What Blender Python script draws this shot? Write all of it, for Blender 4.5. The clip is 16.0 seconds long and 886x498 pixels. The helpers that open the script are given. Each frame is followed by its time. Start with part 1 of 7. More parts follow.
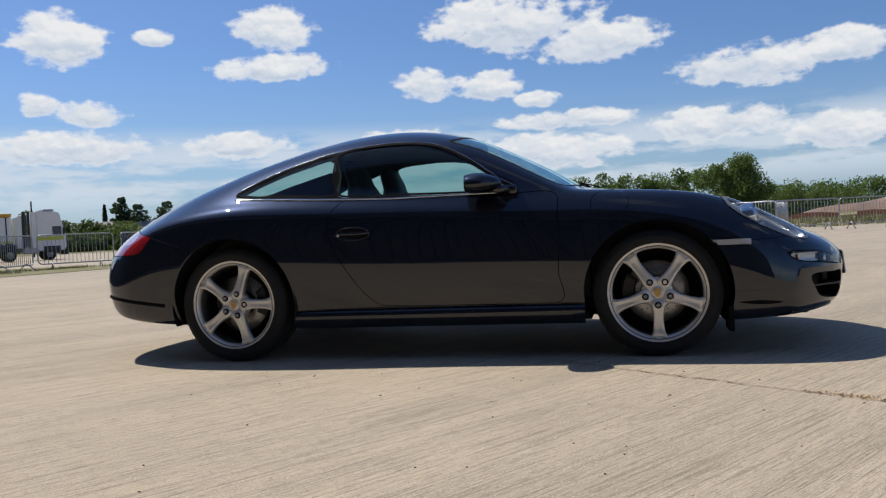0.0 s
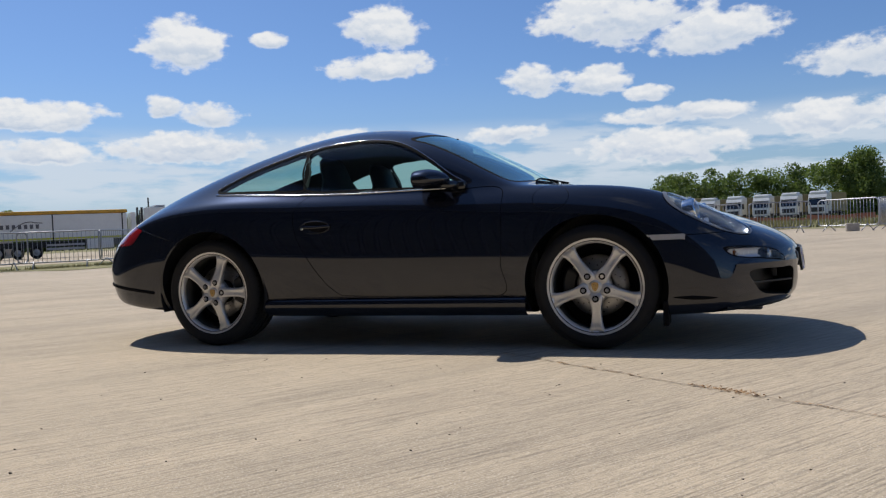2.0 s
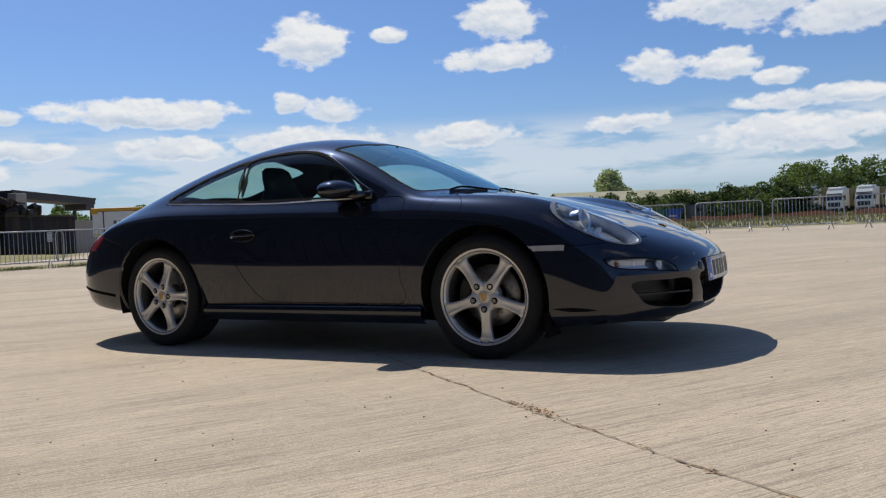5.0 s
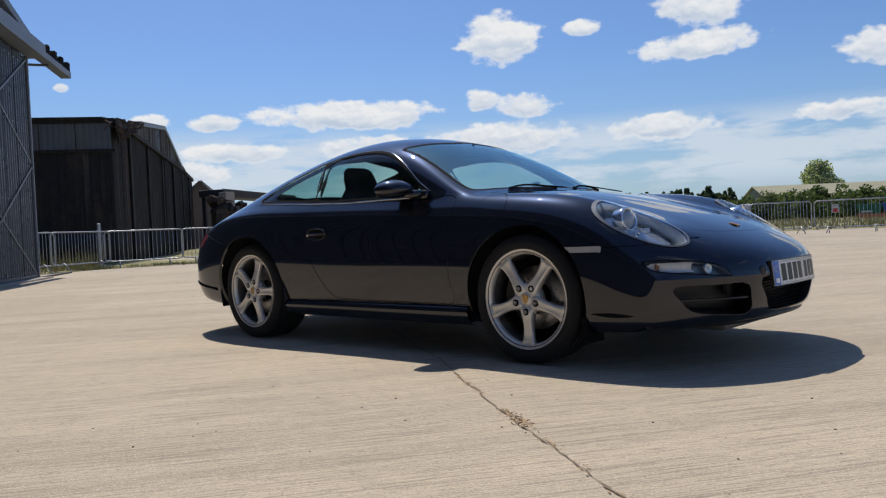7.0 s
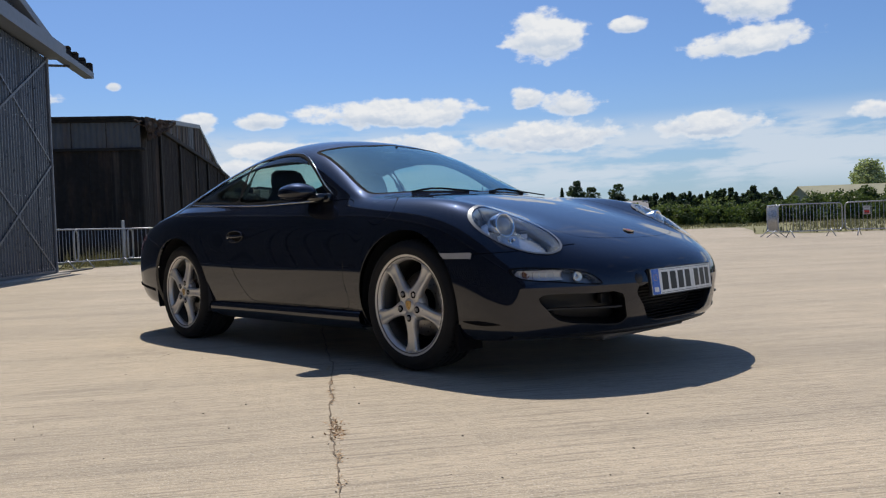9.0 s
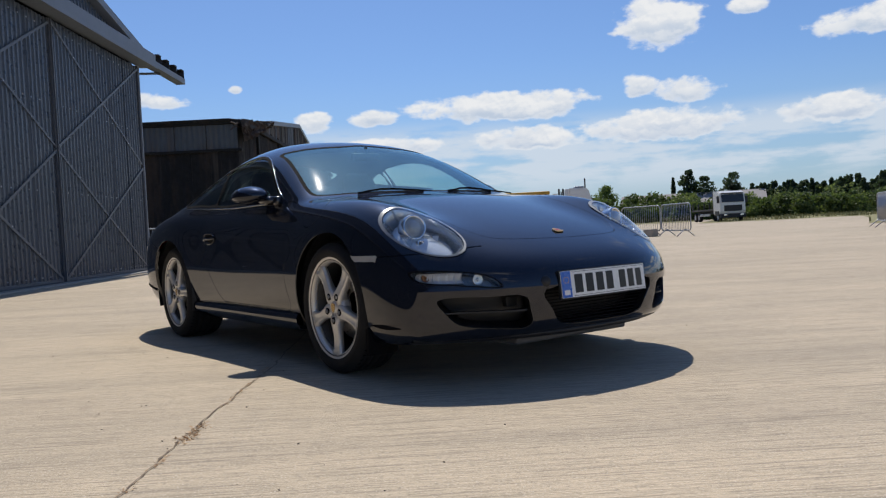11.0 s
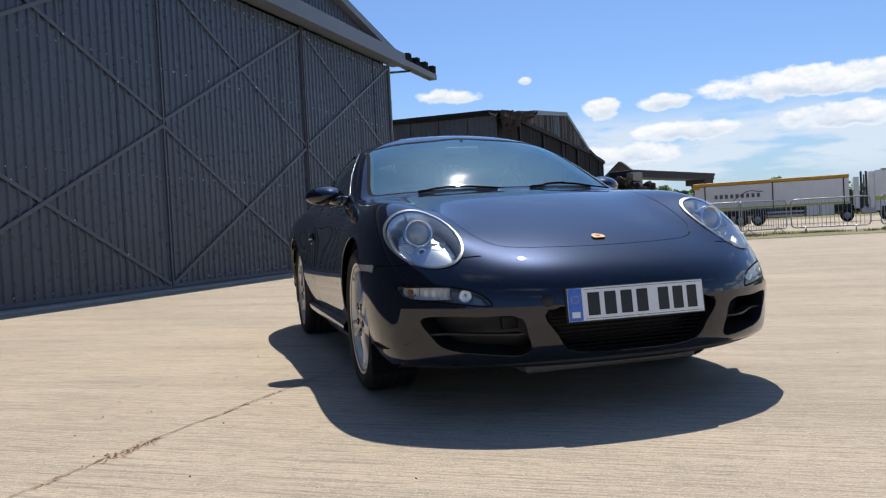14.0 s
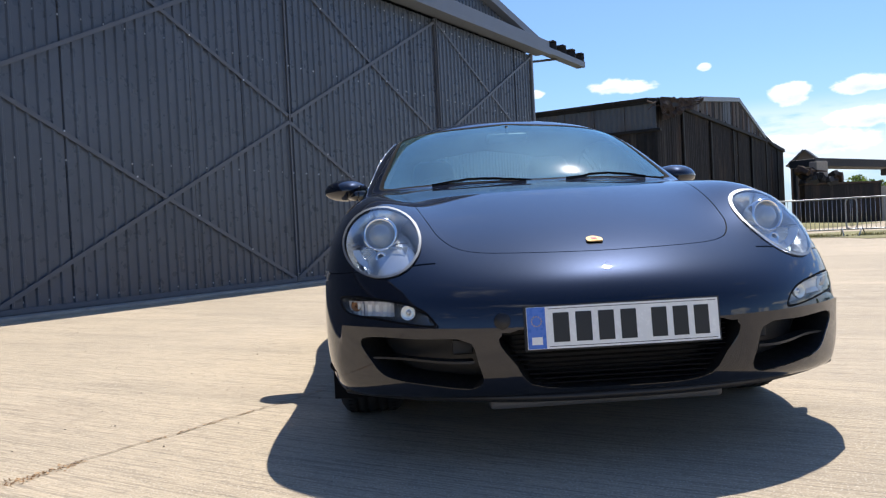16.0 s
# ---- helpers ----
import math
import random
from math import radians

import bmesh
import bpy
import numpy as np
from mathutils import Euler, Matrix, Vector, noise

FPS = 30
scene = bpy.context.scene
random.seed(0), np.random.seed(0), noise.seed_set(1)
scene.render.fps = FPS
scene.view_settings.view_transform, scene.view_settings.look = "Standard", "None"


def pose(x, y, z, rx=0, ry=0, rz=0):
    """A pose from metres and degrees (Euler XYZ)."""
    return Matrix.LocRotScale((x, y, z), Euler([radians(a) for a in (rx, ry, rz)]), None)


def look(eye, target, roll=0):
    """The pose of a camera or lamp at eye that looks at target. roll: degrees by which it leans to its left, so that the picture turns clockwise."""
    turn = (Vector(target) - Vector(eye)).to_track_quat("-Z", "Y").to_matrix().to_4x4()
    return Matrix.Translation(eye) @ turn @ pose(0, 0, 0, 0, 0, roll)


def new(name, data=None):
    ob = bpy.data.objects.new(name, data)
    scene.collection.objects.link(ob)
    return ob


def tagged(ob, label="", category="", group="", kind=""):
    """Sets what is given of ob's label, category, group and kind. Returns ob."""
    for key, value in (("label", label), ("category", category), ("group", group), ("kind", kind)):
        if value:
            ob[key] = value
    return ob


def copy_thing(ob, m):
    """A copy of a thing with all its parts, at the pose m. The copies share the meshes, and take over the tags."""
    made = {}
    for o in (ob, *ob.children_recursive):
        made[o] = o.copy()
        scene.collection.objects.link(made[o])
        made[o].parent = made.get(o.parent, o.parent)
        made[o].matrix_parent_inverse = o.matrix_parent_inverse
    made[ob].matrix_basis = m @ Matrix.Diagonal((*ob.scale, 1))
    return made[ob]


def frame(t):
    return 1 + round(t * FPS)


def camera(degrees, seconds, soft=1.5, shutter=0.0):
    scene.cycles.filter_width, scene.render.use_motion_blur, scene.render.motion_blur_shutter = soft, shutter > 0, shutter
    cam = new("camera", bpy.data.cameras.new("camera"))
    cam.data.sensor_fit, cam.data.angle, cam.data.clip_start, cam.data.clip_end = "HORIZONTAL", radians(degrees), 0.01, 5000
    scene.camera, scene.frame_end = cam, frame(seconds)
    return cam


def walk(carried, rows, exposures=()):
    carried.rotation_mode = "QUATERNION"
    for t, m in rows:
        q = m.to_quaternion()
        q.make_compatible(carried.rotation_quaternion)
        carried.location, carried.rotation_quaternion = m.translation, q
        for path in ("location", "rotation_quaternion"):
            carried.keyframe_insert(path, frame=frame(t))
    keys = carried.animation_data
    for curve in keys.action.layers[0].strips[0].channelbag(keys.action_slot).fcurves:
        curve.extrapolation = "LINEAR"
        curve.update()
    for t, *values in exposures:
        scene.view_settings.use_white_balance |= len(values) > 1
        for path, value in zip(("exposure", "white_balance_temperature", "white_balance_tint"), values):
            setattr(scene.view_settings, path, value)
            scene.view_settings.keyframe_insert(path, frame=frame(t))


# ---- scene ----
cam = camera(58.2, 16.0, soft=1.25)
PATH = [
    (0, (1.023, -4.986, 0.7), (0.573, -3.038, 0.649), -2.8),
    (0.5, (1.226, -4.963, 0.703), (0.734, -3.026, 0.654), -2.5),
    (1, (1.484, -4.956, 0.694), (0.934, -3.033, 0.648), -2.7),
    (1.5, (1.672, -4.956, 0.674), (1.024, -3.065, 0.629), -2.8),
    (2, (1.875, -4.913, 0.649), (1.172, -3.041, 0.601), -2.5),
    (2.5, (2.055, -4.872, 0.654), (1.33, -3.009, 0.605), -2.7),
    (3, (2.249, -4.83, 0.664), (1.516, -2.97, 0.615), -2.4),
    (3.2, (2.341, -4.818, 0.675), (1.595, -2.963, 0.627), -2.4),
    (5.3, (3.064, -4.402, 0.699), (2.012, -2.702, 0.643), -2.8),
    (5.5, (3.131, -4.343, 0.701), (2.017, -2.682, 0.648), -2.9),
    (6, (3.289, -4.231, 0.698), (2.064, -2.65, 0.651), -2.8),
    (6.5, (3.425, -4.123, 0.684), (2.132, -2.598, 0.635), -2.6),
    (7, (3.544, -4.001, 0.685), (2.188, -2.531, 0.638), -2.6),
    (7.5, (3.682, -3.881, 0.684), (2.306, -2.431, 0.639), -2.4),
    (8, (3.874, -3.725, 0.694), (2.458, -2.313, 0.65), -2.5),
    (8.5, (3.983, -3.579, 0.698), (2.551, -2.184, 0.654), -2.3),
    (9, (4.078, -3.421, 0.685), (2.645, -2.027, 0.638), -2.2),
    (9.2, (4.119, -3.349, 0.672), (2.674, -1.967, 0.625), -2.5),
    (11.3, (4.69, -2.602, 0.687), (3.045, -1.466, 0.638), -2.9),
    (11.5, (4.716, -2.548, 0.679), (3.05, -1.443, 0.633), -2.9),
    (12, (4.766, -2.376, 0.673), (3.05, -1.35, 0.627), -2.9),
    (12.5, (4.859, -2.126, 0.692), (3.07, -1.233, 0.65), -3.2),
    (13, (4.843, -1.907, 0.671), (3.009, -1.112, 0.629), -3.0),
    (13.5, (4.776, -1.699, 0.695), (2.894, -1.023, 0.65), -2.8),
    (14, (4.739, -1.44, 0.702), (2.815, -0.897, 0.656), -3.0),
    (14.5, (4.661, -1.197, 0.702), (2.705, -0.786, 0.66), -2.9),
    (15, (4.537, -1.038, 0.692), (2.567, -0.697, 0.649), -2.7),
    (15.5, (4.429, -0.842, 0.695), (2.446, -0.585, 0.653), -2.8),
    (16, (4.346, -0.627, 0.693), (2.35, -0.503, 0.652), -2.9),
]
walk(cam, [(t, look(eye, target, roll)) for t, eye, target, roll in PATH],
     exposures=[(0, 0.0), (11.5, 0.02), (12.5, 0.06), (13.5, 0.18), (14, 0.26), (14.5, 0.36), (15, 0.46), (15.5, 0.56), (16, 0.65)])

# ---- light ----
SUN_AZ, SUN_EL = 152.0, 56.5
sun_data = bpy.data.lights.new("sun", "SUN")
sun_data.energy, sun_data.angle, sun_data.color = 4.05, radians(0.55), (1.0, 0.95, 0.87)
sun = new("sun", sun_data)
sun_way = Vector((math.cos(radians(SUN_EL)) * math.cos(radians(SUN_AZ)), math.cos(radians(SUN_EL)) * math.sin(radians(SUN_AZ)), math.sin(radians(SUN_EL))))
sun.matrix_world = look(sun_way * 60, (0, 0, 0))


# ---- node helpers ----
def nd(tree, kind, x=0, **sets):
    n = tree.nodes.new(kind)
    for k, v in sets.items():
        if k == "operation":
            n.operation = v
        elif k == "blend":
            n.data_type, n.blend_type = "RGBA", v
        elif k == "sky_type":
            n.sky_type = v
        elif k == "noise_dimensions":
            n.noise_dimensions = v
        elif k == "feature":
            n.feature = v
        elif k == "interp":
            n.interpolation_type = v
    return n


def math_node(tree, op, a, b=None, c=None):
    n = nd(tree, "ShaderNodeMath", operation=op)
    for i, v in enumerate((a, b, c)):
        if v is None:
            continue
        if isinstance(v, (int, float)):
            n.inputs[i].default_value = v
        else:
            tree.links.new(v, n.inputs[i])
    return n.outputs[0]


def vec_node(tree, op, a, b=None):
    n = nd(tree, "ShaderNodeVectorMath", operation=op)
    for i, v in enumerate((a, b)):
        if v is None:
            continue
        if isinstance(v, tuple):
            n.inputs[i].default_value = v
        else:
            tree.links.new(v, n.inputs[i])
    return n.outputs[1] if op in ("DOT_PRODUCT", "LENGTH", "DISTANCE") else n.outputs[0]


def noise_node(tree, vec, scale, detail=4.0, rough=0.55, dist=0.0):
    n = nd(tree, "ShaderNodeTexNoise")
    n.inputs["Scale"].default_value, n.inputs["Detail"].default_value = scale, detail
    n.inputs["Roughness"].default_value, n.inputs["Distortion"].default_value = rough, dist
    if vec is not None:
        tree.links.new(vec, n.inputs["Vector"])
    return n.outputs["Fac"]


def ramp_node(tree, fac, stops):
    n = nd(tree, "ShaderNodeValToRGB")
    els = n.color_ramp.elements
    while len(els) < len(stops):
        els.new(0.5)
    for e, (p, c) in zip(els, stops):
        e.position = p
        e.color = (*c, 1.0) if isinstance(c, tuple) else (c, c, c, 1.0)
    tree.links.new(fac, n.inputs[0])
    return n.outputs[0]


def range_node(tree, v, a, b, c=0.0, d=1.0, interp="SMOOTHSTEP"):
    n = nd(tree, "ShaderNodeMapRange", interp=interp)
    tree.links.new(v, n.inputs[0])
    for i, x in zip((1, 2, 3, 4), (a, b, c, d)):
        n.inputs[i].default_value = x
    return n.outputs[0]


def mix_node(tree, fac, a, b, blend="MIX"):
    n = nd(tree, "ShaderNodeMix", blend=blend)
    for i, v in ((0, fac), (6, a), (7, b)):
        if isinstance(v, (int, float)):
            n.inputs[i].default_value = v
        elif isinstance(v, tuple):
            n.inputs[i].default_value = (*v, 1.0)
        else:
            tree.links.new(v, n.inputs[i])
    return n.outputs[2]


# ---- sky ----
# cumulus over the airfield: azimuth, height, half width, half height, in degrees
CLOUDS_HIGH = [
    (127.8, 13.2, 3.0, 1.7), (122.1, 13.5, 1.3, 0.6), (114.4, 14.4, 2.9, 1.6), (114.3, 11.7, 4.0, 1.0), (97.5, 14.2, 6.0, 1.9),
    (91.5, 12.4, 4.6, 1.4), (103.4, 10.3, 2.4, 1.1), (99.4, 9.9, 2.6, 1.0), (95.8, 8.8, 1.6, 0.6), (81.5, 10.0, 4.6, 1.4), (76.0, 10.4, 2.6, 1.1),
    (129.4, 9.1, 1.2, 0.8), (126.4, 8.6, 2.2, 0.8), (138.6, 8.4, 6.3, 1.0), (148.3, 8.0, 1.7, 0.6), (152.4, 7.9, 1.3, 0.7), (163.4, 9.5, 2.1, 0.55),
    (157.8, 10.2, 0.5, 0.3), (169.5, 9.4, 0.8, 0.3),
]
CLOUDS_LOW = [
    (93.5, 7.3, 4.6, 0.7), (83.8, 6.3, 4.6, 1.2), (76.3, 5.2, 3.4, 1.2), (146.6, 6.0, 3.8, 0.7), (137.5, 6.1, 3.8, 0.8), (128.0, 6.3, 6.5, 1.1),
    (117.0, 6.4, 4.2, 0.9), (105.5, 6.6, 2.8, 0.7), (95.0, 5.2, 6.0, 1.2), (151.5, 4.6, 4.6, 0.8), (65.0, 8.0, 5.0, 1.5), (53.0, 11.0, 5.0, 1.6), (41.0, 7.0, 7.0, 1.3),
    (186.0, 9.0, 5.0, 1.2), (206.0, 13.0, 7.0, 2.0),
]
world = bpy.data.worlds.new("airfield_sky")
scene.world = world
world.use_nodes = True
wt = world.node_tree
wt.nodes.clear()
sky = nd(wt, "ShaderNodeTexSky", sky_type="NISHITA")
sky.sun_disc, sky.sun_elevation, sky.sun_rotation = False, radians(SUN_EL), radians(90 - SUN_AZ)
sky.altitude, sky.air_density, sky.dust_density, sky.ozone_density = 50, 1.0, 0.6, 2.2
geo = nd(wt, "ShaderNodeTexCoord").outputs["Generated"]
sep = nd(wt, "ShaderNodeSeparateXYZ")
wt.links.new(geo, sep.inputs[0])
deg = 180.0 / math.pi
az = math_node(wt, "MULTIPLY", math_node(wt, "ARCTAN2", sep.outputs[1], sep.outputs[0]), deg)
az = math_node(wt, "WRAP", az, 330.0, -30.0)
el = math_node(wt, "MULTIPLY", math_node(wt, "ARCSINE", sep.outputs[2]), deg)
flat = nd(wt, "ShaderNodeCombineXYZ")
wt.links.new(az, flat.inputs[0]), wt.links.new(el, flat.inputs[1])
stretched = vec_node(wt, "MULTIPLY", flat.outputs[0], (0.62, 1.0, 1.0))
puff = noise_node(wt, stretched, 0.42, 6.0, 0.55)
lump = noise_node(wt, stretched, 1.35, 5.0, 0.52)
above = noise_node(wt, vec_node(wt, "ADD", stretched, (-0.10, 0.42, 0.0)), 0.42, 6.0, 0.55)
near = None
for a, e, w, h in CLOUDS_HIGH + CLOUDS_LOW:
    d = vec_node(wt, "MULTIPLY", vec_node(wt, "SUBTRACT", flat.outputs[0], (a, e, 0.0)), (1.0 / w, 1.0 / h, 0.0))
    rise = nd(wt, "ShaderNodeSeparateXYZ")
    wt.links.new(d, rise.inputs[0])
    d = vec_node(wt, "DOT_PRODUCT", d, d)
    if near is None:
        near, belly = d, rise.outputs[1]
    else:
        mine = math_node(wt, "LESS_THAN", d, near)
        belly = math_node(wt, "MULTIPLY_ADD", mine, math_node(wt, "SUBTRACT", rise.outputs[1], belly), belly)
        near = math_node(wt, "SMOOTH_MIN", near, d, 0.25)
swell = math_node(wt, "MULTIPLY_ADD", math_node(wt, "SUBTRACT", puff, 0.5), 3.2, math_node(wt, "MULTIPLY", math_node(wt, "SUBTRACT", lump, 0.5), 2.1))
dens = math_node(wt, "ADD", math_node(wt, "SUBTRACT", 1.0, near), swell)
cover = range_node(wt, dens, -0.22, 0.58)
thick = range_node(wt, dens, 0.3, 2.2)
# soft bank of distant cloud low over the horizon
bank_noise = noise_node(wt, vec_node(wt, "MULTIPLY", flat.outputs[0], (0.13, 0.60, 1.0)), 1.0, 6.0, 0.58)
bank_band = math_node(wt, "MULTIPLY", range_node(wt, el, 1.2, 3.6), range_node(wt, el, 8.0, 5.8))
bank = math_node(wt, "MULTIPLY", range_node(wt, bank_noise, 0.38, 0.55), bank_band)
haze = range_node(wt, el, 12.0, -1.0)
blue = mix_node(wt, 1.0, sky.outputs[0], (0.70, 0.90, 1.21), "MULTIPLY")
SKY_LEVEL = 0.084
pale = mix_node(wt, math_node(wt, "MULTIPLY", haze, 0.55), blue, (4.2, 5.8, 7.3))
pale = mix_node(wt, math_node(wt, "MULTIPLY", bank, 0.8), pale, (7.5, 8.3, 9.3))
lift = noise_node(wt, vec_node(wt, "ADD", stretched, (-0.06, 0.22, 0.0)), 1.35, 5.0, 0.52)
lit = range_node(wt, math_node(wt, "ADD", math_node(wt, "SUBTRACT", puff, above), math_node(wt, "MULTIPLY", math_node(wt, "SUBTRACT", lump, lift), 0.55)), -0.10, 0.10)
under = range_node(wt, math_node(wt, "ADD", belly, math_node(wt, "MULTIPLY", math_node(wt, "SUBTRACT", puff, 0.5), 2.4)), 0.35, -0.75)
shade = math_node(wt, "MULTIPLY", range_node(wt, dens, 0.05, 0.7), math_node(wt, "MULTIPLY_ADD", under, 0.75, math_node(wt, "MULTIPLY", math_node(wt, "SUBTRACT", 1.0, lit), 0.35)))
cloud_col = mix_node(wt, shade, (9.75, 9.9, 10.1), (6.0, 7.0, 8.5))
full = mix_node(wt, cover, pale, cloud_col)
# unseen cumulus added overhead to lift shadows and reflections, kept clear of the sun
dome = vec_node(wt, "MULTIPLY", geo, (1.0, 1.0, 0.0))
over = nd(wt, "ShaderNodeVectorMath", operation="SCALE")
wt.links.new(dome, over.inputs[0])
wt.links.new(math_node(wt, "DIVIDE", 1.0, math_node(wt, "MAXIMUM", sep.outputs[2], 0.12)), over.inputs["Scale"])
high = noise_node(wt, over.outputs[0], 1.5, 7.0, 0.58)
high = math_node(wt, "MULTIPLY", range_node(wt, high, 0.56, 0.78), math_node(wt, "MULTIPLY", range_node(wt, el, 17.0, 24.0), range_node(wt, vec_node(wt, "DOT_PRODUCT", geo, tuple(sun_way)), 0.90, 0.78)))
full = mix_node(wt, high, full, (9.2, 9.4, 9.6))
bg = nd(wt, "ShaderNodeBackground")
bg.inputs[1].default_value = SKY_LEVEL
wt.links.new(full, bg.inputs[0])
wt.links.new(bg.outputs[0], nd(wt, "ShaderNodeOutputWorld").inputs[0])


# ---- materials ----
def plain(name, color, rough=0.6, metal=0.0, coat=0.0, vary=0.15, scale=8.0, bump=0.0, bump_scale=60.0, spec=0.5, rough_vary=0.1):
    """A surface of one paint or stuff, with variation at two scales and a little relief."""
    m = bpy.data.materials.new(name)
    m.use_nodes = True
    t = m.node_tree
    p = t.nodes["Principled BSDF"]
    co = nd(t, "ShaderNodeTexCoord").outputs["Object"]
    n1, n2 = noise_node(t, co, scale, 3.0), noise_node(t, co, scale * 9.0, 4.0)
    v = math_node(t, "ADD", math_node(t, "MULTIPLY", n1, 0.6), math_node(t, "MULTIPLY", n2, 0.4))
    dark = tuple(c * (1.0 - vary) for c in color)
    light = tuple(min(1.0, c * (1.0 + vary)) for c in color)
    t.links.new(ramp_node(t, v, [(0.3, dark), (0.7, light)]), p.inputs["Base Color"])
    p.inputs["Metallic"].default_value, p.inputs["Coat Weight"].default_value = metal, coat
    p.inputs["Coat Roughness"].default_value = 0.03
    p.inputs["Specular IOR Level"].default_value = spec
    t.links.new(range_node(t, n2, 0.2, 0.8, max(0.02, rough - rough_vary), rough + rough_vary, "LINEAR"), p.inputs["Roughness"])
    if bump:
        b = nd(t, "ShaderNodeBump")
        b.inputs["Strength"].default_value, b.inputs["Distance"].default_value = bump, 0.01
        t.links.new(noise_node(t, co, bump_scale, 4.0), b.inputs["Height"])
        t.links.new(b.outputs[0], p.inputs["Normal"])
    return m


def glass(name, tint, f0=0.04, gloss_rough=0.0, haze=0.0, dust_sky=0.0, sheen=(1.0, 1.0, 1.0)):
    """A thin pane: mirror at its skin by the angle of view, a hazy film, and a veil of dust coloured for the sky's
    sheen.
    """
    m = bpy.data.materials.new(name)
    m.use_nodes = True
    t = m.node_tree
    t.nodes.clear()
    tr, gl, mx, lw = nd(t, "ShaderNodeBsdfTransparent"), nd(t, "ShaderNodeBsdfGlossy"), nd(t, "ShaderNodeMixShader"), nd(t, "ShaderNodeLayerWeight")
    tr.inputs[0].default_value = (*tint, 1.0)
    gl.inputs["Roughness"].default_value = gloss_rough
    lw.inputs[0].default_value = 0.5
    gl.inputs[0].default_value = (*sheen, 1.0)
    fac = math_node(t, "MULTIPLY_ADD", math_node(t, "POWER", lw.outputs["Facing"], 5.0), 1.0 - f0, f0)
    under, shine = tr.outputs[0], gl.outputs[0]
    if dust_sky:
        df, both = nd(t, "ShaderNodeBsdfDiffuse"), nd(t, "ShaderNodeMixShader")
        # dust coloured teal to stand in for the sky mirrored in the pane
        df.inputs[0].default_value = (0.30, 0.60, 0.68, 1.0)
        co = nd(t, "ShaderNodeTexCoord").outputs["Object"]
        t.links.new(range_node(t, noise_node(t, co, 5.0, 5.0), 0.3, 0.7, dust_sky * 0.6, dust_sky * 1.4), both.inputs[0])
        t.links.new(under, both.inputs[1]), t.links.new(df.outputs[0], both.inputs[2])
        under = both.outputs[0]
    if haze:
        film, both = nd(t, "ShaderNodeBsdfGlossy"), nd(t, "ShaderNodeMixShader")
        film.inputs["Roughness"].default_value = 0.13
        both.inputs[0].default_value = haze
        t.links.new(gl.outputs[0], both.inputs[1]), t.links.new(film.outputs[0], both.inputs[2])
        shine = both.outputs[0]
    t.links.new(fac, mx.inputs[0]), t.links.new(under, mx.inputs[1]), t.links.new(shine, mx.inputs[2])
    t.links.new(mx.outputs[0], nd(t, "ShaderNodeOutputMaterial").inputs[0])
    return m


def concrete():
    m = bpy.data.materials.new("brushed_concrete")
    m.use_nodes = True
    t = m.node_tree
    p = t.nodes["Principled BSDF"]
    co = nd(t, "ShaderNodeTexCoord").outputs["Object"]
    turn = nd(t, "ShaderNodeMapping")
    turn.inputs["Rotation"].default_value = (0, 0, radians(BROOM))
    t.links.new(co, turn.inputs[0])
    groove = noise_node(t, vec_node(t, "MULTIPLY", turn.outputs[0], (0.5, 24.0, 1.0)), 3.2, 3.0, 0.6)
    hair = noise_node(t, vec_node(t, "MULTIPLY", turn.outputs[0], (3.0, 85.0, 1.0)), 3.0, 2.0, 0.6)
    streak = noise_node(t, vec_node(t, "MULTIPLY", turn.outputs[0], (0.16, 2.4, 1.0)), 1.0, 5.0, 0.6)
    broad = noise_node(t, co, 0.22, 5.0, 0.55)
    fine = noise_node(t, co, 48.0, 4.0, 0.7)
    grit = noise_node(t, co, 150.0, 2.0, 0.6)
    c = ramp_node(t, broad, [(0.3, (0.440, 0.360, 0.258)), (0.7, (0.566, 0.463, 0.335))])
    patch = noise_node(t, vec_node(t, "MULTIPLY", turn.outputs[0], (0.5, 1.3, 1.0)), 0.9, 6.0, 0.62)
    c = mix_node(t, math_node(t, "MULTIPLY", range_node(t, patch, 0.48, 0.66), 0.40), c, (0.66, 0.53, 0.375))
    c = mix_node(t, math_node(t, "MULTIPLY", range_node(t, patch, 0.46, 0.32), 0.35), c, (0.38, 0.305, 0.225))
    c = mix_node(t, math_node(t, "MULTIPLY", range_node(t, streak, 0.42, 0.72), 0.6), c, (0.35, 0.292, 0.218))
    c = mix_node(t, math_node(t, "MULTIPLY", range_node(t, groove, 0.5, 0.64), 0.52), c, (0.20, 0.168, 0.130))
    c = mix_node(t, math_node(t, "MULTIPLY", range_node(t, hair, 0.50, 0.62), 0.48), c, (0.17, 0.145, 0.115))
    c = mix_node(t, math_node(t, "MULTIPLY", range_node(t, fine, 0.52, 0.68), 0.5), c, (0.22, 0.19, 0.15))
    c = mix_node(t, math_node(t, "MULTIPLY", range_node(t, grit, 0.58, 0.66), 0.7), c, (0.70, 0.63, 0.52))
    c = mix_node(t, math_node(t, "MULTIPLY", range_node(t, grit, 0.36, 0.29), 0.7), c, (0.13, 0.11, 0.09))
    t.links.new(c, p.inputs["Base Color"])
    p.inputs["Roughness"].default_value = 0.88
    p.inputs["Specular IOR Level"].default_value = 0.3
    h = math_node(t, "ADD", math_node(t, "MULTIPLY", groove, -1.0), math_node(t, "MULTIPLY", hair, -0.35))
    b = nd(t, "ShaderNodeBump")
    b.inputs["Strength"].default_value, b.inputs["Distance"].default_value = 0.6, 0.008
    t.links.new(h, b.inputs["Height"])
    t.links.new(b.outputs[0], p.inputs["Normal"])
    return m


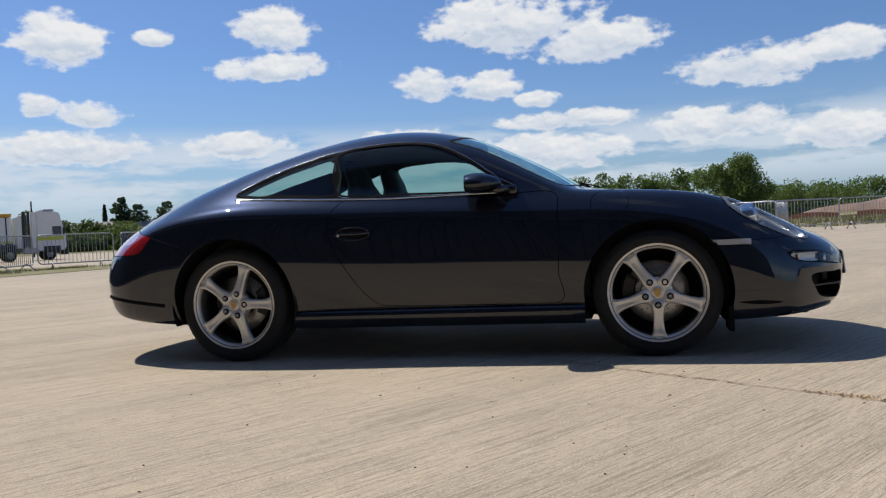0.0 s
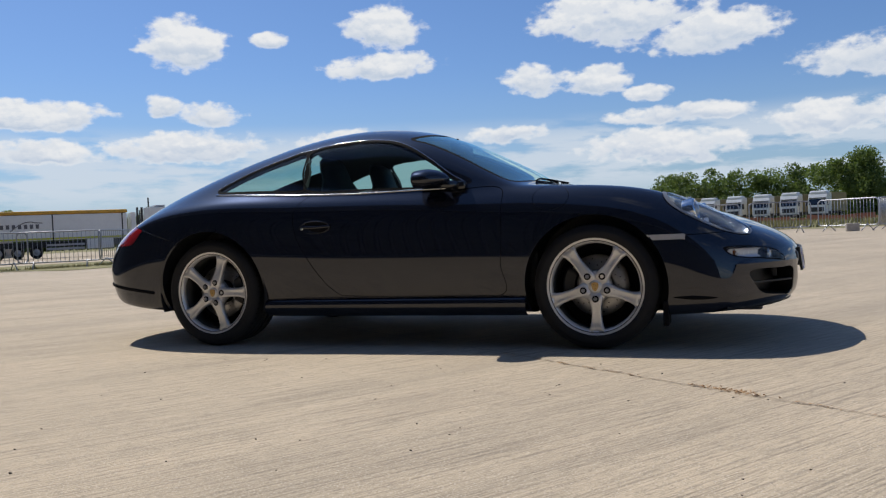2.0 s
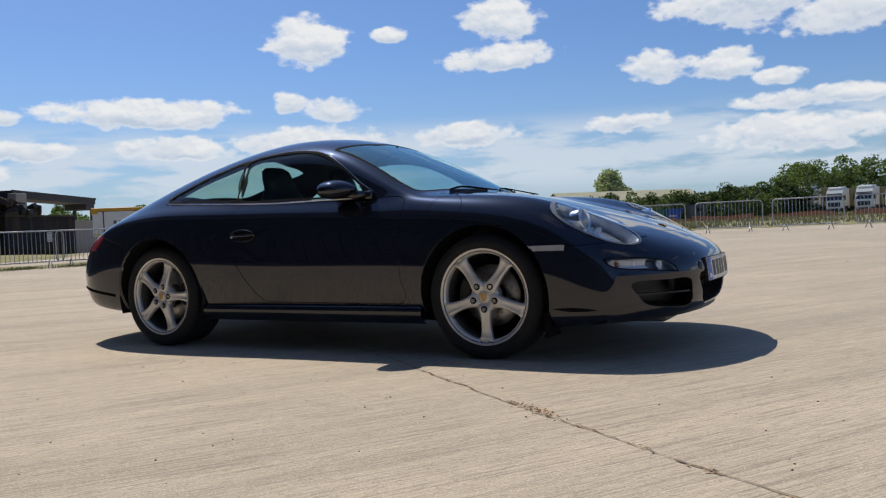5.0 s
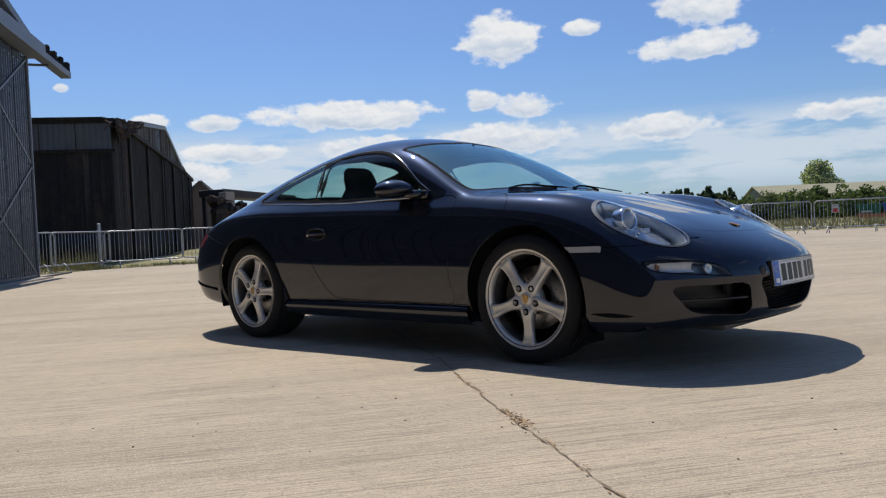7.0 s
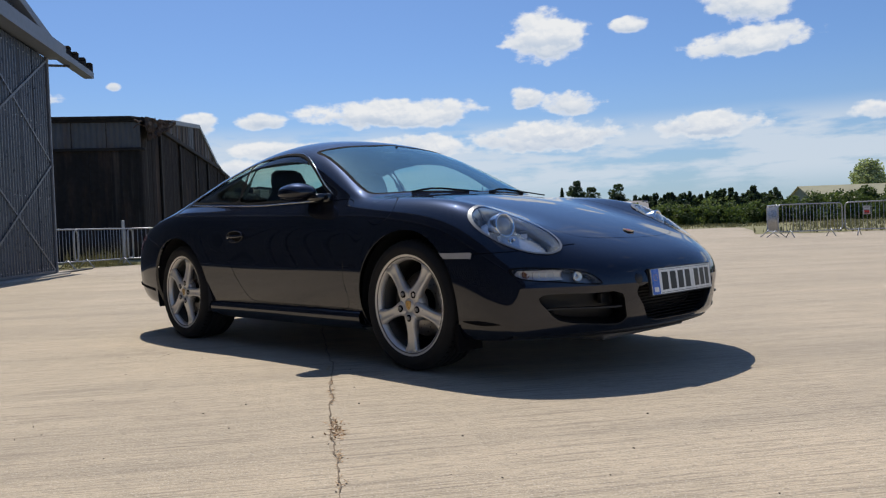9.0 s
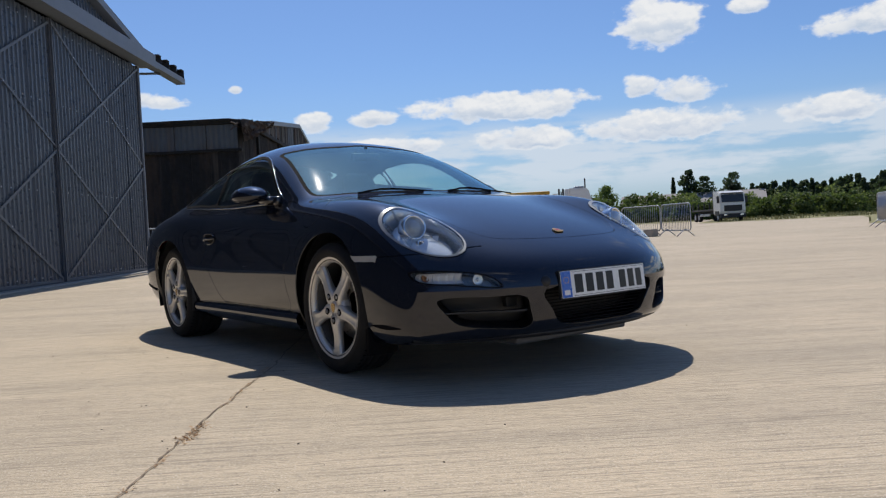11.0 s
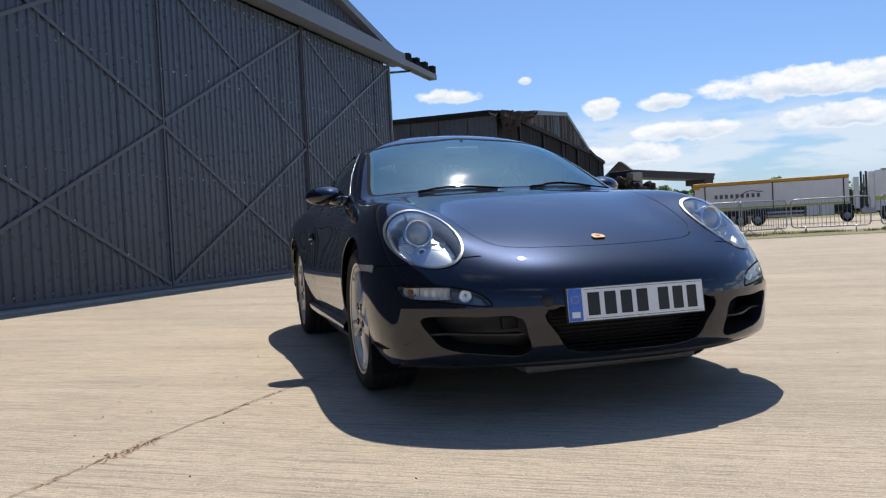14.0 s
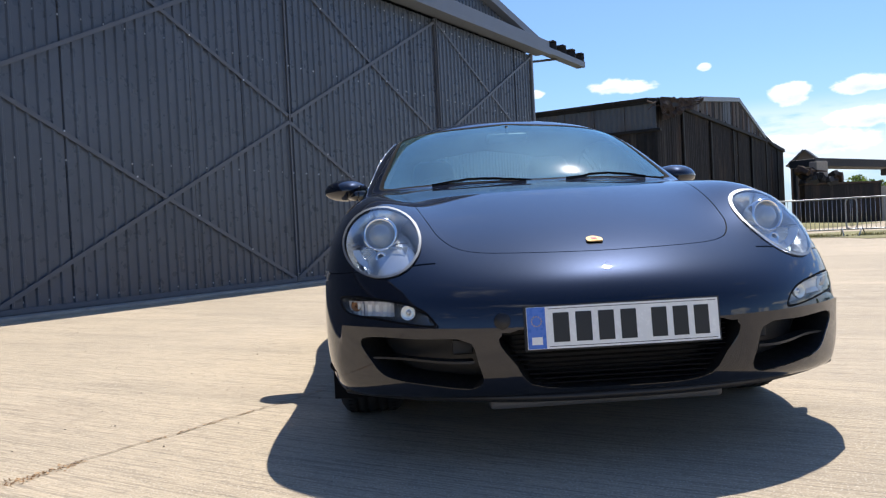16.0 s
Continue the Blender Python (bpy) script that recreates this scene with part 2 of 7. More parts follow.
BROOM = -55.5
M_CONCRETE = concrete()
M_GRASS = plain("dry_grass", (0.22, 0.20, 0.085), 0.95, vary=0.45, scale=0.6, bump=0.8, bump_scale=18.0)
M_BLADE = plain("grass_blades", (0.30, 0.27, 0.115), 0.9, vary=0.4, scale=1.5)
M_DIRT = plain("bare_earth", (0.23, 0.15, 0.10), 0.95, vary=0.4, scale=0.8, bump=0.8, bump_scale=6.0)


def paint():
    """Dark blue metallic base under a clear coat."""
    m = plain("midnight_blue_paint", (0.0105, 0.0130, 0.0225), 0.34, 0.42, coat=1.0, vary=0.3, scale=420.0, rough_vary=0.05, spec=0.0)
    p = m.node_tree.nodes["Principled BSDF"]
    p.inputs["Coat Roughness"].default_value = 0.012
    p.inputs["Coat IOR"].default_value = 1.58
    p.inputs["Specular Tint"].default_value = (0.60, 0.64, 0.76, 1.0)
    return m


M_PAINT = paint()
# near-black for seams and rubber; also stands in for shade in recesses
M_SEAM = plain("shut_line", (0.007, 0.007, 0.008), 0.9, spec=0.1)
M_TRIM = plain("black_plastic", (0.012, 0.012, 0.013), 0.5, bump=0.1, bump_scale=400)
M_GLOSSBLACK = plain("gloss_black", (0.008, 0.008, 0.009), 0.12, coat=0.6)
M_CHROME = plain("bright_trim", (0.75, 0.75, 0.76), 0.12, 1.0, vary=0.05)
M_SILVER = plain("silver_alloy", (0.68, 0.665, 0.635), 0.34, 0.45, coat=0.3, vary=0.08, scale=12)
M_STEEL = plain("brake_steel", (0.38, 0.37, 0.36), 0.4, 1.0, vary=0.2, scale=25)
M_RUBBER = plain("tyre_rubber", (0.010, 0.010, 0.011), 0.82, vary=0.25, scale=20, bump=0.15, bump_scale=120)
M_GLASS = glass("tinted_glass", (0.60, 0.76, 0.73), 0.045)
M_SCREEN = glass("windscreen_glass", (0.66, 0.82, 0.80), 0.24, 0.003, 0.005, 0.11, (0.72, 0.98, 1.0))
M_LENS = glass("clear_lens", (0.94, 0.96, 0.97), 0.04)
M_REDLENS = plain("red_lens", (0.34, 0.008, 0.010), 0.08, coat=1.0, vary=0.1)
M_REFLECT = plain("lamp_reflector", (0.80, 0.81, 0.82), 0.1, 1.0, vary=0.06, scale=30)
M_LEATHER = plain("black_leather", (0.016, 0.015, 0.015), 0.55, vary=0.3, scale=20, bump=0.2, bump_scale=250)
M_PALEPLASTIC = plain("grey_plastic", (0.10, 0.10, 0.105), 0.5)
M_GOLD = plain("enamel_gold", (0.52, 0.34, 0.13), 0.3, 0.6, vary=0.2, scale=60)
M_ENAMELRED = plain("enamel_red", (0.45, 0.04, 0.03), 0.3)
M_PLATE = plain("plate_white", (0.80, 0.80, 0.77), 0.25, coat=0.4, vary=0.04)
M_PLATEBLUE = plain("plate_blue", (0.035, 0.14, 0.56), 0.3, coat=0.4, vary=0.06)
M_INK = plain("plate_black", (0.012, 0.012, 0.012), 0.4)


# ---- mesh helpers ----
def part(name, bm, material, parent=None, label="", smooth=False, kind=""):
    """Links a bmesh as one mesh object under a thing or a part."""
    me = bpy.data.meshes.new(name)
    bm.normal_update()
    bm.to_mesh(me)
    bm.free()
    for m in material if isinstance(material, (list, tuple)) else [material]:
        me.materials.append(m)
    if smooth:
        me.polygons.foreach_set("use_smooth", [True] * len(me.polygons))
    ob = new(name, me)
    if parent is not None:
        ob.parent = parent
    if label or kind:
        tagged(ob, label, kind=kind)
    return ob


def shared(name, me, parent, m):
    ob = new(name, me)
    ob.parent = parent
    ob.matrix_basis = m
    return ob


def thing(name, label, category, m=None, group="", kind=""):
    ob = new(name)
    ob.empty_display_size = 0.1
    if m is not None:
        ob.matrix_basis = m
    return tagged(ob, label, category, group, kind)


def add_box(bm, x0, x1, y0, y1, z0, z1, bevel=0.0, m=None, mat=0):
    fresh = bmesh.ops.create_cube(bm, size=1.0)["verts"]
    bmesh.ops.scale(bm, vec=(x1 - x0, y1 - y0, z1 - z0), verts=fresh)
    bmesh.ops.translate(bm, vec=((x0 + x1) / 2, (y0 + y1) / 2, (z0 + z1) / 2), verts=fresh)
    faces = {f for v in fresh for f in v.link_faces}
    for f in faces:
        f.material_index = mat
    if bevel:
        made = bmesh.ops.bevel(bm, geom=list({e for f in faces for e in f.edges}), offset=bevel, segments=2, affect="EDGES", profile=0.5)
        fresh = list({v for f in made["faces"] for v in f.verts} | {v for v in fresh if v.is_valid})
        for f in made["faces"]:
            f.material_index = mat
    if m is not None:
        bmesh.ops.transform(bm, matrix=m, verts=fresh)
    return fresh


def box(x0, x1, y0, y1, z0, z1, bevel=0.0):
    bm = bmesh.new()
    add_box(bm, x0, x1, y0, y1, z0, z1, bevel)
    return bm


def add_tube(bm, pts, r, sides=8, closed=False, caps=True):
    """A round bar along a line of points; r may be one radius or one for each point."""
    pts = [Vector(p) for p in pts]
    n = len(pts)
    rings = []
    up = Vector((0.13, 0.21, 0.97))
    for i, p in enumerate(pts):
        a = pts[(i - 1) % n] if (closed or i > 0) else p
        b = pts[(i + 1) % n] if (closed or i < n - 1) else p
        d = (b - a).normalized()
        if abs(d.dot(up)) > 0.98:
            up = Vector((0.9, 0.3, 0.1)).normalized()
        s = d.cross(up).normalized()
        q = s.cross(d).normalized()
        rr = r[i] if isinstance(r, (list, tuple)) else r
        rings.append([bm.verts.new(p + s * rr * math.cos(2 * math.pi * k / sides) + q * rr * math.sin(2 * math.pi * k / sides)) for k in range(sides)])
    for i in range(n if closed else n - 1):
        a, b = rings[i], rings[(i + 1) % n]
        for k in range(sides):
            bm.faces.new((a[k], a[(k + 1) % sides], b[(k + 1) % sides], b[k]))
    if caps and not closed:
        bm.faces.new(rings[0][::-1]), bm.faces.new(rings[-1])
    return [v for ring in rings for v in ring]


def tube(pts, r, sides=8, closed=False):
    bm = bmesh.new()
    add_tube(bm, pts, r, sides, closed)
    return bm


def lathe(profile, segments=48, closed=False):
    """Turns a profile of (radius, y) about the y axis."""
    bm = bmesh.new()
    rings = []
    for k in range(segments):
        a = 2 * math.pi * k / segments
        rings.append([bm.verts.new((r * math.cos(a), y, r * math.sin(a))) for r, y in profile])
    n = len(profile)
    for k in range(segments):
        a, b = rings[k], rings[(k + 1) % segments]
        for i in range(n if closed else n - 1):
            j = (i + 1) % n
            bm.faces.new((a[i], a[j], b[j], b[i]))
    bmesh.ops.remove_doubles(bm, verts=bm.verts, dist=1e-5)
    bmesh.ops.recalc_face_normals(bm, faces=bm.faces)
    return bm


def plate(poly, depth, axis="y"):
    """A flat outline (two coordinates a point) given a thickness along the third axis."""
    bm = bmesh.new()
    put = {"y": lambda a, b: (a, 0, b), "x": lambda a, b: (0, a, b), "z": lambda a, b: (a, b, 0)}[axis]
    f = bm.faces.new([bm.verts.new(put(a, b)) for a, b in poly])
    out = bmesh.ops.extrude_face_region(bm, geom=[f])["geom"]
    bmesh.ops.translate(bm, vec=put(0, 0) if not depth else {"y": (0, depth, 0), "x": (depth, 0, 0), "z": (0, 0, depth)}[axis], verts=[g for g in out if isinstance(g, bmesh.types.BMVert)])
    bmesh.ops.recalc_face_normals(bm, faces=bm.faces)
    return bm


# ---- ground ----
def ground():
    bm = bmesh.new()
    ring = [bm.verts.new((2500 * math.cos(a), 2500 * math.sin(a), 0)) for a in (2 * math.pi * k / 48 for k in range(48))]
    bm.faces.new(ring)
    tagged(part("ground", bm, M_CONCRETE), "pale brushed concrete airfield apron with fine broom lines", "ground", kind="structure")


ground()

# ---- the car ----
# stations from tail to nose, and the lines that run along the body through them
ST_X = [-2.26, -2.245, -2.16, -2, -1.75, -1.5, -1.165, -0.85, -0.55, -0.25, 0.1, 0.4, 0.68, 0.79, 0.9, 1.165, 1.45, 1.7, 1.9, 2.06, 2.135, 2.17, 2.18]
ST_BOTTOM = [0.47, 0.34, 0.26, 0.235, 0.21, 0.2, 0.19, 0.19, 0.19, 0.19, 0.19, 0.19, 0.185, 0.1825, 0.18, 0.17, 0.16, 0.17, 0.18, 0.195, 0.215, 0.285, 0.42]
ST_SILL = [0.7, 0.72, 0.76, 0.8, 0.82, 0.83, 0.84, 0.825, 0.81, 0.805, 0.805, 0.805, 0.805, 0.81, 0.815, 0.825, 0.83, 0.83, 0.82, 0.8, 0.785, 0.775, 0.77]
ST_LOW = [0.76, 0.78, 0.82, 0.86, 0.88, 0.89, 0.893, 0.875, 0.855, 0.848, 0.846, 0.848, 0.855, 0.86, 0.865, 0.873, 0.873, 0.87, 0.86, 0.84, 0.825, 0.81, 0.8]
ST_WIDE = [0.76, 0.79, 0.83, 0.875, 0.9, 0.91, 0.912, 0.895, 0.872, 0.862, 0.858, 0.86, 0.866, 0.8705, 0.875, 0.885, 0.885, 0.876, 0.86, 0.84, 0.825, 0.81, 0.8]
ST_UPPER = [0.76, 0.78, 0.82, 0.86, 0.885, 0.9, 0.9, 0.875, 0.847, 0.836, 0.832, 0.835, 0.845, 0.8515, 0.858, 0.868, 0.866, 0.86, 0.845, 0.82, 0.805, 0.79, 0.78]
BELT_Y = [0.75, 0.76, 0.79, 0.81, 0.82, 0.815, 0.79, 0.765, 0.757, 0.755, 0.755, 0.76, 0.775, 0.785, 0.795, 0.81, 0.81, 0.805, 0.8, 0.79, 0.78, 0.775, 0.77]
BELT_Z = [0.48, 0.54, 0.62, 0.7, 0.79, 0.855, 0.9, 0.895, 0.878, 0.868, 0.858, 0.853, 0.845, 0.8375, 0.83, 0.81, 0.765, 0.685, 0.6, 0.53, 0.475, 0.447, 0.42]
PANE_Y = [0.62, 0.62, 0.65, 0.67, 0.69, 0.705, 0.705, 0.687, 0.675, 0.684, 0.692, 0.727, 0.747, 0.733, 0.715, 0.7, 0.69, 0.685, 0.675, 0.66, 0.65, 0.645, 0.64]
PANE_Z = [0.485, 0.585, 0.67, 0.745, 0.842, 0.906, 0.985, 1.03, 1.055, 1.06, 1.035, 0.945, 0.868, 0.87, 0.872, 0.872, 0.85, 0.765, 0.655, 0.565, 0.51, 0.465, 0.42]
RAIL_Y = [0.42, 0.42, 0.44, 0.47, 0.51, 0.54, 0.57, 0.585, 0.595, 0.6, 0.634, 0.677, 0.722, 0.665, 0.56, 0.53, 0.5, 0.48, 0.46, 0.45, 0.44, 0.435, 0.43]
RAIL_Z = [0.49, 0.62, 0.715, 0.805, 0.91, 0.99, 1.085, 1.15, 1.2, 1.215, 1.19, 1.055, 0.893, 0.88, 0.872, 0.832, 0.765, 0.7, 0.635, 0.567, 0.517, 0.47, 0.42]
CROWN_Y = [0.22, 0.22, 0.23, 0.24, 0.26, 0.29, 0.31, 0.33, 0.345, 0.355, 0.385, 0.42, 0.44, 0.385, 0.3, 0.28, 0.27, 0.26, 0.25, 0.24, 0.24, 0.235, 0.23]
CROWN_Z = [0.49, 0.645, 0.75, 0.848, 0.965, 1.053, 1.168, 1.243, 1.292, 1.308, 1.262, 1.122, 0.973, 0.897, 0.89, 0.848, 0.779, 0.71, 0.642, 0.572, 0.522, 0.473, 0.42]
MID_Z = [0.49, 0.655, 0.762, 0.862, 0.983, 1.074, 1.192, 1.268, 1.315, 1.33, 1.282, 1.142, 0.996, 0.908, 0.897, 0.853, 0.783, 0.712, 0.645, 0.575, 0.525, 0.475, 0.42]


def body_lines():
    rows = []
    for i, x in enumerate(ST_X):
        zb, zt = ST_BOTTOM[i], BELT_Z[i]
        up = lambda f: zb + (zt - zb) * f
        ledge = float(np.interp(x, [-2.16, -1.9, 0.1, 0.79], [0, 1, 1, 0]))
        rows.append([
            (x, 0.0, zb), (x, ST_SILL[i] * 0.5, zb), (x, ST_SILL[i] * 0.96, zb), (x, ST_SILL[i] + 0.005, zb + 0.02 * (zt - zb) / 0.6),
            (x, ST_LOW[i], up(0.26)), (x, ST_WIDE[i], up(0.56)), (x, ST_UPPER[i] + 0.012 * ledge, up(0.83 + 0.09 * ledge)), (x, BELT_Y[i], zt), (x, PANE_Y[i], PANE_Z[i]),
            (x, RAIL_Y[i], RAIL_Z[i]), (x, CROWN_Y[i], CROWN_Z[i]), (x, 0.0, MID_Z[i])])
    return np.array(rows)


class Loft:
    """A smooth cubic surface over the lines; u runs along the car, v from the floor's middle up to the roof's."""

    def __init__(self, grid):
        g = np.concatenate([grid[:1], grid[:1], grid, grid[-1:], grid[-1:]], 0)
        under = g[:, 1:2] * (1, -1, 1)
        over = g[:, -2:-1] * (1, -1, 1)
        self.g = np.concatenate([under, g, over], 1)
        self.nu, self.nv = grid.shape[0] + 1, grid.shape[1] - 1

    @staticmethod
    def weights(f):
        return np.stack([(1 - f) ** 3, 3 * f ** 3 - 6 * f ** 2 + 4, -3 * f ** 3 + 3 * f ** 2 + 3 * f + 1, f ** 3], -1) / 6

    def at(self, u, v):
        u, v = np.clip(u, 0, self.nu), np.clip(v, 0, self.nv)
        iu, iv = np.minimum(u.astype(int), self.nu - 1), np.minimum(v.astype(int), self.nv - 1)
        wu, wv = self.weights(u - iu), self.weights(v - iv)
        p = np.zeros(u.shape + (3,))
        for a in range(4):
            for b in range(4):
                p += self.g[iu + a, iv + b] * (wu[..., a] * wv[..., b])[..., None]
        return self.bow(p)

    @staticmethod
    def bow(p):
        """Rounds nose and tail in plan."""
        y = (np.abs(p[..., 1]) / 0.87)
        rn = np.clip((p[..., 0] - 1.2) / 0.97, 0, 1)
        rt = np.clip((-1.35 - p[..., 0]) / 0.91, 0, 1)
        q = p.copy()
        q[..., 0] += -NOSE_BOW * rn ** 2 * y ** 2.8 + TAIL_BOW * rt ** 2 * y ** 2.8
        return q

    def normal(self, u, v):
        e = 0.02
        du = self.at(np.minimum(u + e, self.nu), v) - self.at(np.maximum(u - e, 0), v)
        dv = self.at(u, np.minimum(v + e, self.nv)) - self.at(u, np.maximum(v - e, 0))
        n = np.cross(dv, du)
        l = np.linalg.norm(n, axis=-1, keepdims=True)
        return n / np.maximum(l, 1e-9)


NOSE_BOW, TAIL_BOW = 0.42, 0.34
LOFT = Loft(body_lines())


def smooth_line(pts, closed=True, n=6, sharp=False):
    """A rounded line through points (Catmull-Rom)."""
    pts = np.array(pts, float)
    if sharp:
        return pts
    m = len(pts)
    out = []
    for i in range(m if closed else m - 1):
        p = [pts[(i + k) % m] if closed else pts[min(max(i + k, 0), m - 1)] for k in (-1, 0, 1, 2)]
        for k in range(n):
            t = k / n
            out.append(0.5 * (2 * p[1] + (p[2] - p[0]) * t + (2 * p[0] - 5 * p[1] + 4 * p[2] - p[3]) * t ** 2 + (3 * p[1] - p[0] - 3 * p[2] + p[3]) * t ** 3))
    if not closed:
        out.append(pts[-1])
    return np.array(out)


def outline_distance(px, pz, poly):
    """Signed distance to a closed outline, negative inside."""
    a, b = poly, np.roll(poly, -1, 0)
    d = np.full(px.shape, 1e9)
    inside = np.zeros(px.shape, bool)
    for (ax, az), (bx, bz) in zip(a, b):
        ex, ez = bx - ax, bz - az
        l2 = ex * ex + ez * ez
        if l2 < 1e-12:
            continue
        t = np.clip(((px - ax) * ex + (pz - az) * ez) / l2, 0, 1)
        d = np.minimum(d, np.hypot(px - ax - t * ex, pz - az - t * ez))
        cross = ((az > pz) != (bz > pz)) & (px < (bx - ax) * (pz - az) / (bz - az if abs(bz - az) > 1e-12 else 1e-12) + ax)
        inside ^= cross
    return np.where(inside, -d, d)


class Shell:
    """Half of the body (the far side is mirrored), cut along outlines into panels."""

    def __init__(self):
        self.bm = bmesh.new()
        bm = self.bm
        self.lu, self.lv = bm.verts.layers.float.new("u"), bm.verts.layers.float.new("v")
        us = np.concatenate([np.linspace(0, 4, 37)[:-1], np.linspace(4, LOFT.nu - 5, 171)[:-1], np.linspace(LOFT.nu - 5, LOFT.nu, 76)])
        vs = np.linspace(0, LOFT.nv, 100)
        U, V = np.meshgrid(us, vs, indexing="ij")
        P = LOFT.at(U, V)
        grid = []
        for i in range(len(us)):
            row = []
            for j in range(len(vs)):
                w = bm.verts.new(P[i, j])
                w[self.lu], w[self.lv] = us[i], vs[j]
                row.append(w)
            grid.append(row)
        for i in range(len(us) - 1):
            for j in range(len(vs) - 1):
                bm.faces.new((grid[i][j], grid[i][j + 1], grid[i + 1][j + 1], grid[i + 1][j]))

    def cut(self, test, where):
        """Splits the faces along test = 0, among the vertices for which where holds."""
        bm = self.bm
        bm.verts.ensure_lookup_table()
        P = np.array([v.co for v in bm.verts])
        g = test(P[:, 0], P[:, 1], P[:, 2])
        w = where(P[:, 0], P[:, 1], P[:, 2])
        g = np.where(np.abs(g) < 4e-4, 0.0, g)
        bm.verts.index_update()
        edges = [e for e in bm.edges if w[e.verts[0].index] and w[e.verts[1].index] and g[e.verts[0].index] * g[e.verts[1].index] < 0]
        zero = [v for v, gv, wv in zip(bm.verts, g, w) if wv and gv == 0.0]
        jobs = [(e, e.verts[0], g[e.verts[0].index], g[e.verts[1].index], e.verts[1]) for e in edges]
        for e, a, ga, gb, b in jobs:
            f = ga / (ga - gb)
            ua, va, ub, vb = a[self.lu], a[self.lv], b[self.lu], b[self.lv]
            _, nv = bmesh.utils.edge_split(e, a, f)
            nv[self.lu], nv[self.lv] = ua + (ub - ua) * f, va + (vb - va) * f
            zero.append(nv)
        if zero:
            new_u, new_v = np.array([v[self.lu] for v in zero]), np.array([v[self.lv] for v in zero])
            for v, p in zip(zero, LOFT.at(new_u, new_v)):
                v.co = p
            bmesh.ops.connect_verts(bm, verts=zero, check_degenerate=False)

    def centres(self):
        C = np.array([f.calc_center_median() for f in self.bm.faces])
        return C[:, 0], C[:, 1], C[:, 2]

    def take(self, mask):
        """The masked faces as (corners, u, v), removed from the shell."""
        chosen = [f for f, m in zip(list(self.bm.faces), mask) if m]
        index, faces, uv = {}, [], []
        for f in chosen:
            row = []
            for v in f.verts:
                if v not in index:
                    index[v] = len(uv)
                    uv.append((v[self.lu], v[self.lv]))
                row.append(index[v])
            faces.append(row)
        bmesh.ops.delete(self.bm, geom=chosen, context="FACES_ONLY")
        return np.array(uv).reshape(-1, 2), faces


def panel(name, piece, material, parent, sides="both", push=0.0, rim=0.0, label=""):
    """One panel of the shell as a mesh: right (y<0), left, or both joined. push moves it out along its normals; rim turns its edges in."""
    uv, faces = piece
    P, N = LOFT.at(uv[:, 0], uv[:, 1]), LOFT.normal(uv[:, 0], uv[:, 1])
    P = P + N * push
    verts, norms, quads = [], [], []
    for s in ((1, -1) if sides == "both" else ((-1,) if sides == "right" else (1,))):
        base = len(verts)
        verts += [(p[0], p[1] * s, p[2]) for p in P]
        norms += [(n[0], n[1] * s, n[2]) for n in N]
        quads += [[base + i for i in (f if s > 0 else f[::-1])] for f in faces]
    if rim:
        count = {}
        for f in quads:
            for a, b in zip(f, f[1:] + f[:1]):
                k = (min(a, b), max(a, b))
                count[k] = None if k in count else (a, b)
        ring, inner = [e for e in count.values() if e], {}
        for a, b in ring:
            if abs(verts[a][1]) < 1e-4 and abs(verts[b][1]) < 1e-4:
                continue
            for i in (a, b):
                if i not in inner:
                    inner[i] = len(verts)
                    verts.append(tuple(np.array(verts[i]) - np.array(norms[i]) * rim))
                    norms.append(norms[i])
            quads.append([b, a, inner[a], inner[b]])
    me = bpy.data.meshes.new(name)
    me.from_pydata(verts, [], quads)
    me.polygons.foreach_set("use_smooth", [True] * len(me.polygons))
    me.materials.append(material)
    me.normals_split_custom_set_from_vertices([Vector(n) for n in norms])
    ob = new(name, me)
    ob.parent = parent
    ob.cycles.shadow_terminator_offset, ob.cycles.shadow_terminator_geometry_offset = 0.12, 1.0
    if label:
        tagged(ob, label)
    return ob


car = thing("sports_car", "midnight blue two-door coupe with five-spoke silver wheels parked on concrete", "car")
AXLE_F, AXLE_R, HUB_Z = 1.165, -1.165, 0.325

DOOR = smooth_line([(0.665, 0.285), (0.675, 0.45), (0.685, 0.60), (0.68, 0.75), (0.655, 0.868), (0.40, 0.872), (0.0, 0.880), (-0.38, 0.893), (-0.50, 0.885), (-0.575, 0.80),
                    (-0.575, 0.70), (-0.535, 0.585), (-0.43, 0.42), (-0.33, 0.315), (-0.24, 0.292), (0.2, 0.285)])
DOOR_GLASS = smooth_line([(-0.535, 0.905), (-0.560, 1.02), (-0.578, 1.163), (-0.34, 1.200), (-0.12, 1.196), (0.04, 1.160), (0.20, 1.075), (0.36, 0.96), (0.47, 0.884), (0.20, 0.884), (-0.15, 0.892)], n=5)
QUARTER_GLASS = smooth_line([(-1.18, 0.955), (-1.09, 1.010), (-0.94, 1.075), (-0.78, 1.125), (-0.603, 1.160), (-0.585, 1.02), (-0.562, 0.912), (-0.85, 0.920), (-1.08, 0.924), (-1.155, 0.932)], n=5)
PILLAR = np.array([(-0.68, 1.158), (-0.50, 1.186), (-0.47, 0.899), (-0.62, 0.902)])
TAIL_CLEAR = smooth_line([(-1.77, 0.735), (-1.86, 0.757), (-1.96, 0.757), (-2.03, 0.705), (-1.93, 0.694), (-1.83, 0.694)], n=4)
